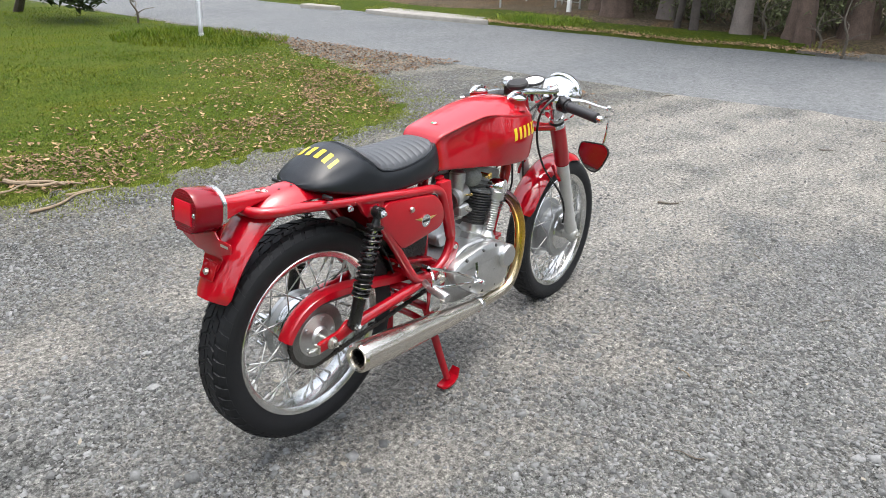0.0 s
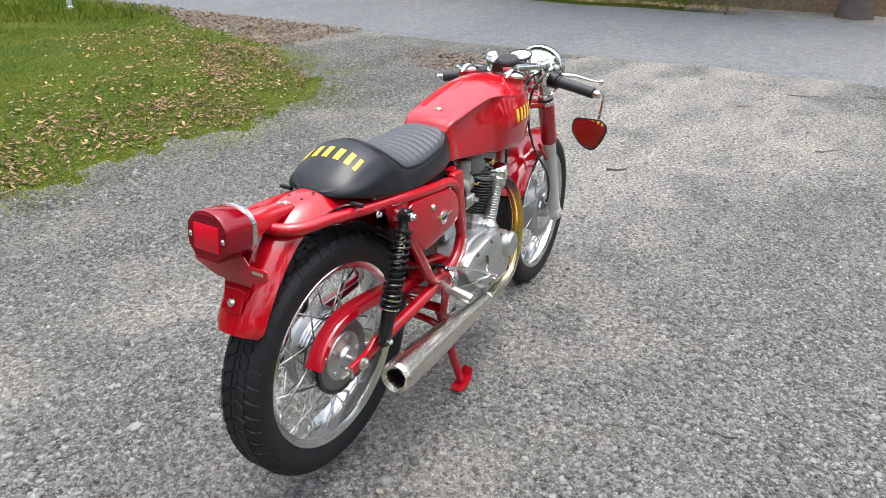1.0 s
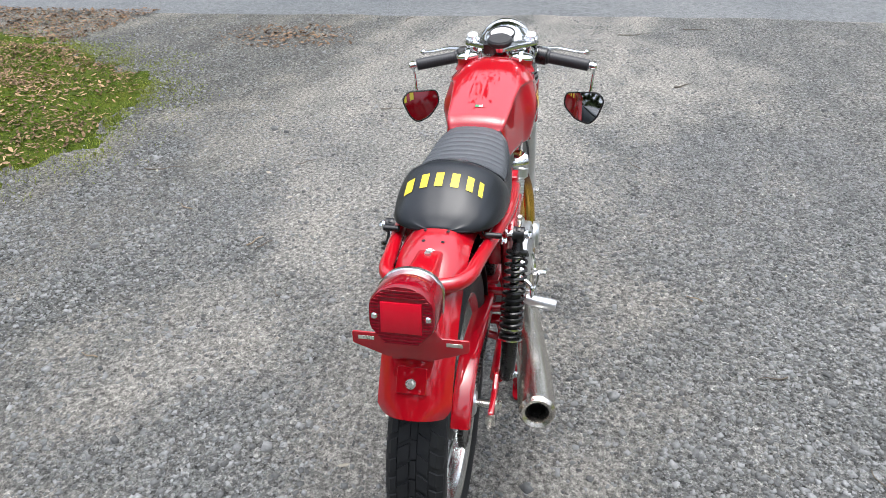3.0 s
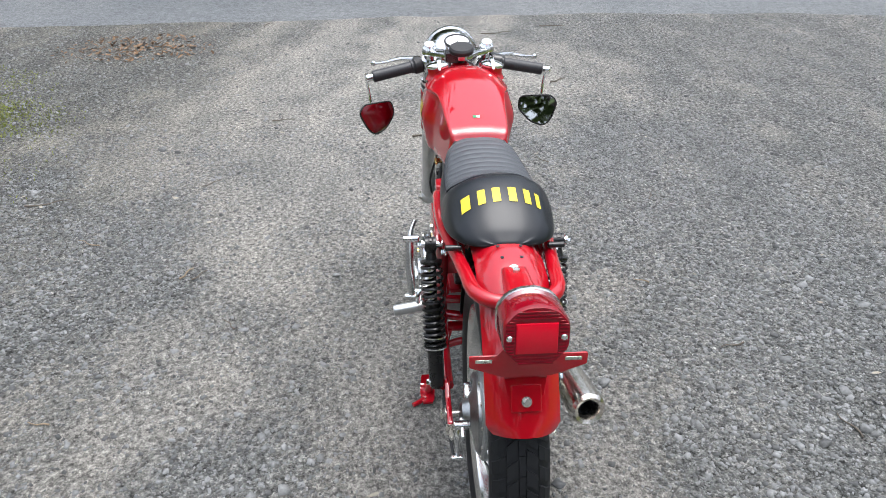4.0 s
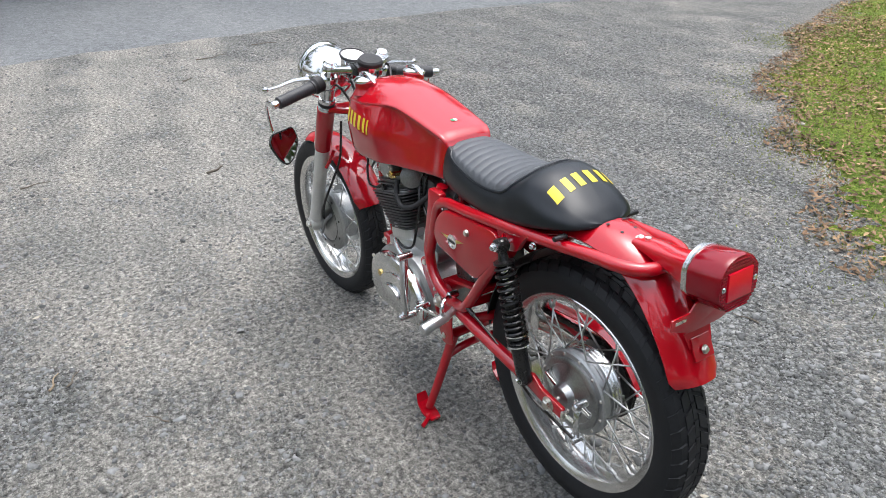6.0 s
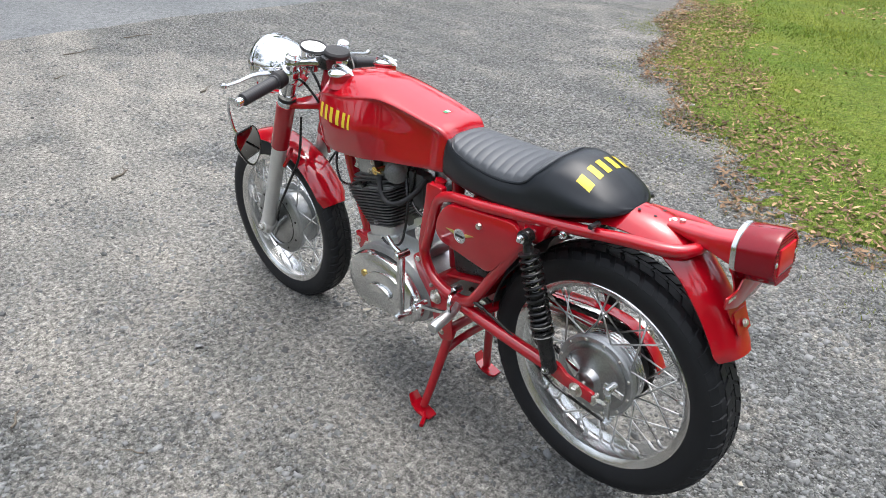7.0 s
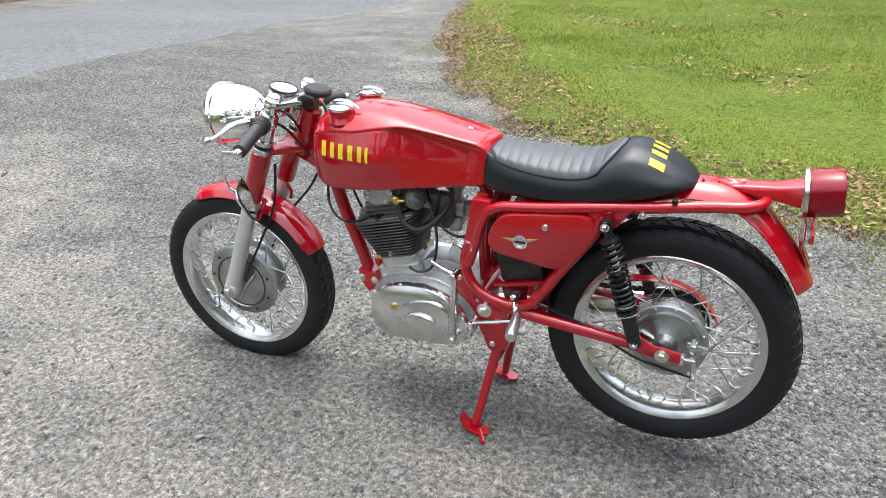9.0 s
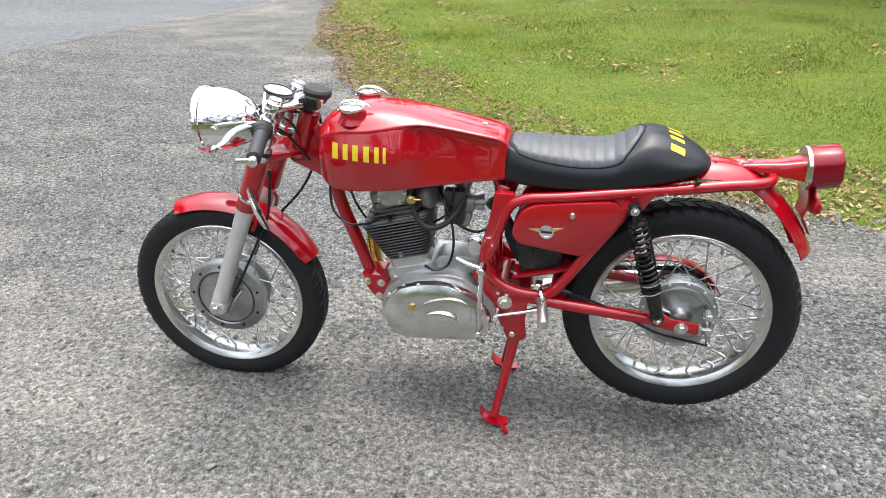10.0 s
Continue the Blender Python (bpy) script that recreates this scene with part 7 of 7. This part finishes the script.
for (x, y), L, a, r, pale in TWIGS:
    c, s = math.cos(radians(a)), math.sin(radians(a))
    pts = []
    for k in range(5):
        q, w = L * (k / 4 - 0.0), 0.06 * L * math.sin(k * 1.9 + x * 7)
        X, Y = x + c * q - s * w, y + s * q + c * w
        d = float(lawn_depth(np.array([X]), np.array([Y]))[0])
        pts.append((X, Y, float(height(np.array([X]), np.array([Y]))[0]) + max(0, min(0.04, d * 0.05)) + r * 0.8 + (0.012 if d > 0 else 0.003)))
    twig(pts, r, BARK_STRIP if pale else TWIG, "pale strip of fallen bark" if pale else "dark fallen twig on the gravel")

# ---- roadside things ----
GALV = mat("galvanised_steel", (0.50, 0.52, 0.54), 0.5, 0.7, 0.12, 14, bump=0.05)
CONCRETE = mat("weathered_concrete", (0.27, 0.26, 0.235), 0.9, 0, 0.18, 6, bump=0.5, bscale=120)
BROWN_BARK = mat("stringy_brown_bark", (0.115, 0.080, 0.062), 0.9, 0, 0.45, 6, bump=0.9, bscale=50)
GREY_BARK = mat("grey_pink_bark", (0.21, 0.175, 0.155), 0.85, 0, 0.25, 5, bump=0.5, bscale=40)
DARK_BARK = mat("dark_wet_bark", (0.07, 0.058, 0.05), 0.9, 0, 0.35, 6, bump=0.7, bscale=50)
CROWN = foliage("eucalyptus_foliage", (0.065, 0.095, 0.034), 0.6)
SCRUB = foliage("grey_green_scrub", (0.17, 0.19, 0.095), 0.5)
bm = B()
lathe(bm, [(0.045, -0.1), (0.045, 0.06), (0.036, 0.07), (0.036, 0.22), (0.031, 0.23), (0.030, 2.6), (0.022, 2.62)], (5.19, 8.52, 0.02), (0.03, -0.01, 1), 20)
tagged(part("sign_pole", bm, GALV, None, "galvanised steel pole standing in the grass"), category="pole")
# concrete kerbs of the crossing beyond the road
for pts, label in (([(10.35, 10.25), (10.30, 9.3), (10.36, 8.3), (10.50, 7.2), (10.68, 7.05), (10.66, 8.2), (10.58, 9.4), (10.62, 10.2)], "long pale concrete kerb beside the road"), ([(10.14, 12.2), (10.25, 11.2), (10.55, 11.15), (10.5, 12.2)], "short pale concrete kerb beside the road")):
    bm = B()
    prism(bm, pts, -0.05, 0.10, "z", 0.03, 0.10)
    tagged(part("concrete_kerb", bm, CONCRETE, None, label), category="kerb", group="concrete kerbs")
bm = B()
prism(bm, [(10.62, 10.2), (10.58, 9.4), (10.68, 7.4), (13.2, 8.3), (13.0, 11.2)], -0.05, 0.075, "z", 0.02, 0.1)
tagged(part("concrete_apron", bm, CONCRETE, None, "pale sandy concrete apron across the ditch"), category="apron")
# wire fence
fence = tagged(new("wire_fence"), "wire mesh fence on thin steel posts", "fence")
posts = [(13.0, 8.47), (14.0, 7.6), (14.6, 10.6), (15.2, 12.8), (14.9, 9.0), (14.79, 7.9), (13.9, 6.9)]
for x, y in posts:
    bm = B()
    rod(bm, (x, y, -0.1), (x, y, 1.5), 0.022, 10)
    part("fence_post", bm, GALV, fence, "thin steel post")
for z in np.arange(0.15, 1.3, 0.16):
    bm = B()
    tube(bm, [(13.9, 6.9, z), (14.4, 8.5, z), (14.9, 10.0, z), (15.3, 13.5, z)], 0.006, 5, 3)
    part("fence_wire", bm, GALV, fence)
bm = B()
prism(bm, [(12.70, 6.47), (12.78, 6.47), (12.78, 6.55), (12.70, 6.55)], -0.1, 0.62, "z", 0.012, 0.01)
tagged(part("marker_post", bm, mat("white_post_paint", (0.72, 0.72, 0.70), 0.6, 0, 0.1, 12), None, "white painted marker post beside the fence"), category="post")


# ---- trees ----
def trunk_mesh(r, h, lean, seed, ridges, flare):
    """A tapered trunk with uneven bark ridges and a flared foot."""
    rg = np.random.RandomState(seed)
    ph = rg.uniform(0, 6.28, 8)
    rings = []
    for k in range(26):
        t = k / 25
        z = h * t ** 1.6
        q = r * (1 - 0.55 * t) * (1 + flare * math.exp(-z / (r * 1.6)))
        ring = []
        for i in range(26):
            a = 2 * math.pi * i / 26
            w = 1 + ridges * (0.5 * math.sin(7 * a + ph[0] + z * 0.7) + 0.5 * math.sin(13 * a + ph[1] - z * 0.9) + 0.35 * math.sin(3 * a + ph[2])) + rg.uniform(-ridges, ridges) * 0.5
            ring.append((lean[0] * z + q * w * math.cos(a) + 0.05 * math.sin(z * 0.8 + ph[3]), lean[1] * z + q * w * math.sin(a), z - 0.15))
        rings.append(ring)
    return skin(B(), rings)


def crown_mesh(name, centres, radii, per, size, seed, material, parent):
    rg = np.random.RandomState(seed)
    n = per * len(centres)
    c = np.repeat(np.array(centres, float), per, 0)
    q = rg.normal(size=(n, 3))
    q = q / np.linalg.norm(q, axis=1)[:, None] * rg.uniform(0.15, 1, n)[:, None] ** 0.5
    p = c + q * np.repeat(np.array(radii, float), per)[:, None] * [1, 1, 0.65]
    u = rg.normal(size=(n, 3))
    u /= np.linalg.norm(u, axis=1)[:, None]
    w = np.cross(u, rg.normal(size=(n, 3)))
    w /= np.linalg.norm(w, axis=1)[:, None]
    s = size * rg.uniform(0.5, 1.4, n)[:, None]
    v = np.stack([p - u * s, p + w * s * 0.28, p + u * s, p - w * s * 0.28], 1).reshape(-1, 3)
    ob = raw(name, v, np.arange(4 * n).reshape(-1, 4), material, "", "", "")
    ob.parent = parent
    return ob


def tree(x, y, r, h, bark, seed, label, lean=(0.0, 0.0), ridges=0.05, flare=0.5, crown=(4.5, 1.0), z=0.1, per=100, leaf=0.18, low=0.55):
    rg = np.random.RandomState(seed)
    root = tagged(new("tree"), label, "tree")
    root.matrix_basis = pose(x, y, z)
    part("trunk", trunk_mesh(r, h, lean, seed, ridges, flare), bark, root, "", 60)
    cs, rs = [], []
    for k in range(9 if low > 0.3 else 14):
        a, t = rg.uniform(0, 6.28), rg.uniform(low, 0.98)
        p0 = Vector((lean[0] * h * t, lean[1] * h * t, h * t))
        reach = rg.uniform(0.5, 1.0) * crown[0] * 0.5
        p1 = p0 + Vector((math.cos(a) * reach, math.sin(a) * reach, rg.uniform(0.3, 1.4)))
        bm = B()
        tube(bm, [p0, p0.lerp(p1, 0.5) + Vector((0, 0, 0.25)), p1], [r * 0.35, r * 0.2, r * 0.08], 7, 3)
        part("limb", bm, bark, root)
        for _ in range(2):
            cs.append(tuple(p1 + Vector((rg.uniform(-1, 1), rg.uniform(-1, 1), rg.uniform(-0.4, 0.9)))))
            rs.append(crown[1] * rg.uniform(0.7, 1.3))
    crown_mesh("crown", cs, rs, per, leaf, seed, CROWN, root)
    return root


tree(12.75, 5.45, 0.30, 6.5, BROWN_BARK, 1, "tall tree with stringy brown bark beside the road", ridges=0.10, flare=0.35)
tree(12.15, 2.72, 0.17, 7, GREY_BARK, 2, "tall gum tree with smooth grey-pink bark", ridges=0.03, flare=0.35)
tree(12.1, 1.75, 0.21, 6.5, BROWN_BARK, 3, "tall tree with thick ribbed brown roots", ridges=0.16, flare=0.35)
tree(12.35, 3.95, 0.07, 5, DARK_BARK, 4, "thin dark leaning tree", (0.02, -0.10), flare=0.3, crown=(2.5, 0.7), per=60)
tree(12.15, 3.54, 0.085, 5, DARK_BARK, 5, "thin dark upright tree beside the road", (0.02, 0.06), flare=0.3, crown=(2.5, 0.7), per=60)
tree(12.9, 1.1, 0.22, 6.5, BROWN_BARK, 6, "tree with stringy brown bark")
tree(11.9, -0.9, 0.20, 6.5, DARK_BARK, 7, "dark-barked tree beside the road")
tree(13.5, 4.6, 0.22, 6.5, GREY_BARK, 8, "gum tree with grey bark")
tree(-3.7, -11.0, 0.30, 12, BROWN_BARK, 9, "brown-barked tree at the end of the lawn", ridges=0.12, flare=0.5)
tree(-4.6, -10.9, 0.22, 11, BROWN_BARK, 10, "brown-barked tree at the end of the lawn", ridges=0.12)
base_tree = tree(17.0, 6.5, 0.22, 7.5, GREY_BARK, 11, "gum tree in the roadside wood", per=55)
far_tree = tree(18.0, 0.0, 0.25, 8, BROWN_BARK, 12, "brown-barked tree in the roadside wood", per=55)
spots = random.Random(5)
for k in range(34):
    x, y = spots.uniform(13.8, 24), -14 + 32 * (k + spots.uniform(-0.4, 0.4)) / 34
    t = copy_thing(base_tree if k % 2 else far_tree, pose(x, y, 0.1 + min(5, x - 14) * 0.04, 0, 0, spots.uniform(0, 360)))
# trees behind the drive and along the lawns, which the chrome and the paint mirror
leafy = tree(-11.0, 4.0, 0.24, 9, DARK_BARK, 13, "leafy dark green tree behind the drive", low=0.10, crown=(5.5, 1.35), per=130, leaf=0.2)
for x, y in ((-13, 0.5), (-11, -3.5), (-13, -7), (-10, 8), (-7.5, 12), (-3, 15.5), (2, 18), (-14, 5), (-16, 10), (-9, -11), (-14.5, -3), (-5.5, 17), (-1, -17), (3, -18.5), (7, -20), (-6, -16), (11, -17), (15, -15), (-10, -17)):
    copy_thing(leafy, pose(x, y, 0, 0, 0, spots.uniform(0, 360)))
for x, y in ((4.5, 18), (-1, 19), (-16, -1), (6, -24), (-12, 13)):
    copy_thing(base_tree, pose(x, y, 0, 0, 0, spots.uniform(0, 360)))
# undergrowth in the wood
for k in range(60):
    x, y = spots.uniform(13.0, 16.5), -8 + 20 * k / 60 + spots.uniform(-0.4, 0.4)
    if 6.2 < y < 11.5 and x < 15.5:
        x = spots.uniform(15.8, 18)
    root = tagged(new("shrub"), "dull green undergrowth shrub among the trunks", "shrub", "undergrowth")
    root.matrix_basis = pose(x, y, 0.1)
    cs = [(spots.uniform(-0.7, 0.7), spots.uniform(-0.7, 0.7), spots.uniform(0.2, 1.9)) for _ in range(9)]
    for c in cs[:4]:
        part("stem", tube(B(), [(0, 0, -0.1), (c[0] * 0.5, c[1] * 0.5, c[2] * 0.6), c], [0.02, 0.012, 0.006], 5, 3), TWIG, root)
    crown_mesh("crown", cs, [0.55] * 9, 130, 0.055, 100 + k, SCRUB, root)
# bare sticks by the verge
for x, y, h in ((11.0, 0.85, 0.9), (11.5, 1.3, 0.6), (11.7, 2.2, 0.8), (5.45, 10.9, 0.7)):
    root = tagged(new("bare_sapling"), "bare dark twisted sapling", "sapling")
    root.matrix_basis = pose(x, y, 0.0)
    bm = B()
    tube(bm, [(0, 0, -0.1), (0.02, -0.03, h * 0.3), (-0.04, 0.05, h * 0.6), (0.05, 0.02, h)], [0.022, 0.02, 0.014, 0.006], 7)
    part("stem", bm, TWIG, root)
    for q in range(4):
        bm = B()
        a = q * 1.7 + x
        tube(bm, [(0, 0, h * (0.25 + 0.15 * q)), (0.15 * math.cos(a), 0.15 * math.sin(a), h * (0.38 + 0.15 * q)), (0.32 * math.cos(a + 0.4), 0.32 * math.sin(a + 0.4), h * (0.42 + 0.17 * q))], [0.012, 0.008, 0.004], 6)
        part("branch", bm, TWIG, root)
# low conifer-like bush at the back of the lawn
root = tagged(new("bush"), "dark green bush with drooping narrow leaves over the lawn", "bush")
root.matrix_basis = pose(4.75, 12.0, 0.02)
bm = B()
tube(bm, [(0, 2.3, -0.2), (0.1, 1.2, 1.2), (0.0, 0.2, 2.4)], [0.09, 0.07, 0.04], 8)
part("stem", bm, DARK_BARK, root)
cs = [(0.5 * math.cos(k * 2.4) * (0.4 + k / 12), -0.3 + 0.8 * math.sin(k * 2.4) * (0.4 + k / 12), 0.45 + 0.13 * k) for k in range(14)]
for c in cs:
    bm = B()
    tube(bm, [(0.05, 0.4, 1.0), (c[0] * 0.6, c[1] * 0.6 + 0.2, c[2] + 0.3), c], [0.03, 0.02, 0.006], 6, 4)
    part("branch", bm, DARK_BARK, root)
crown_mesh("crown", cs, [0.42] * 14, 160, 0.10, 77, CROWN, root)
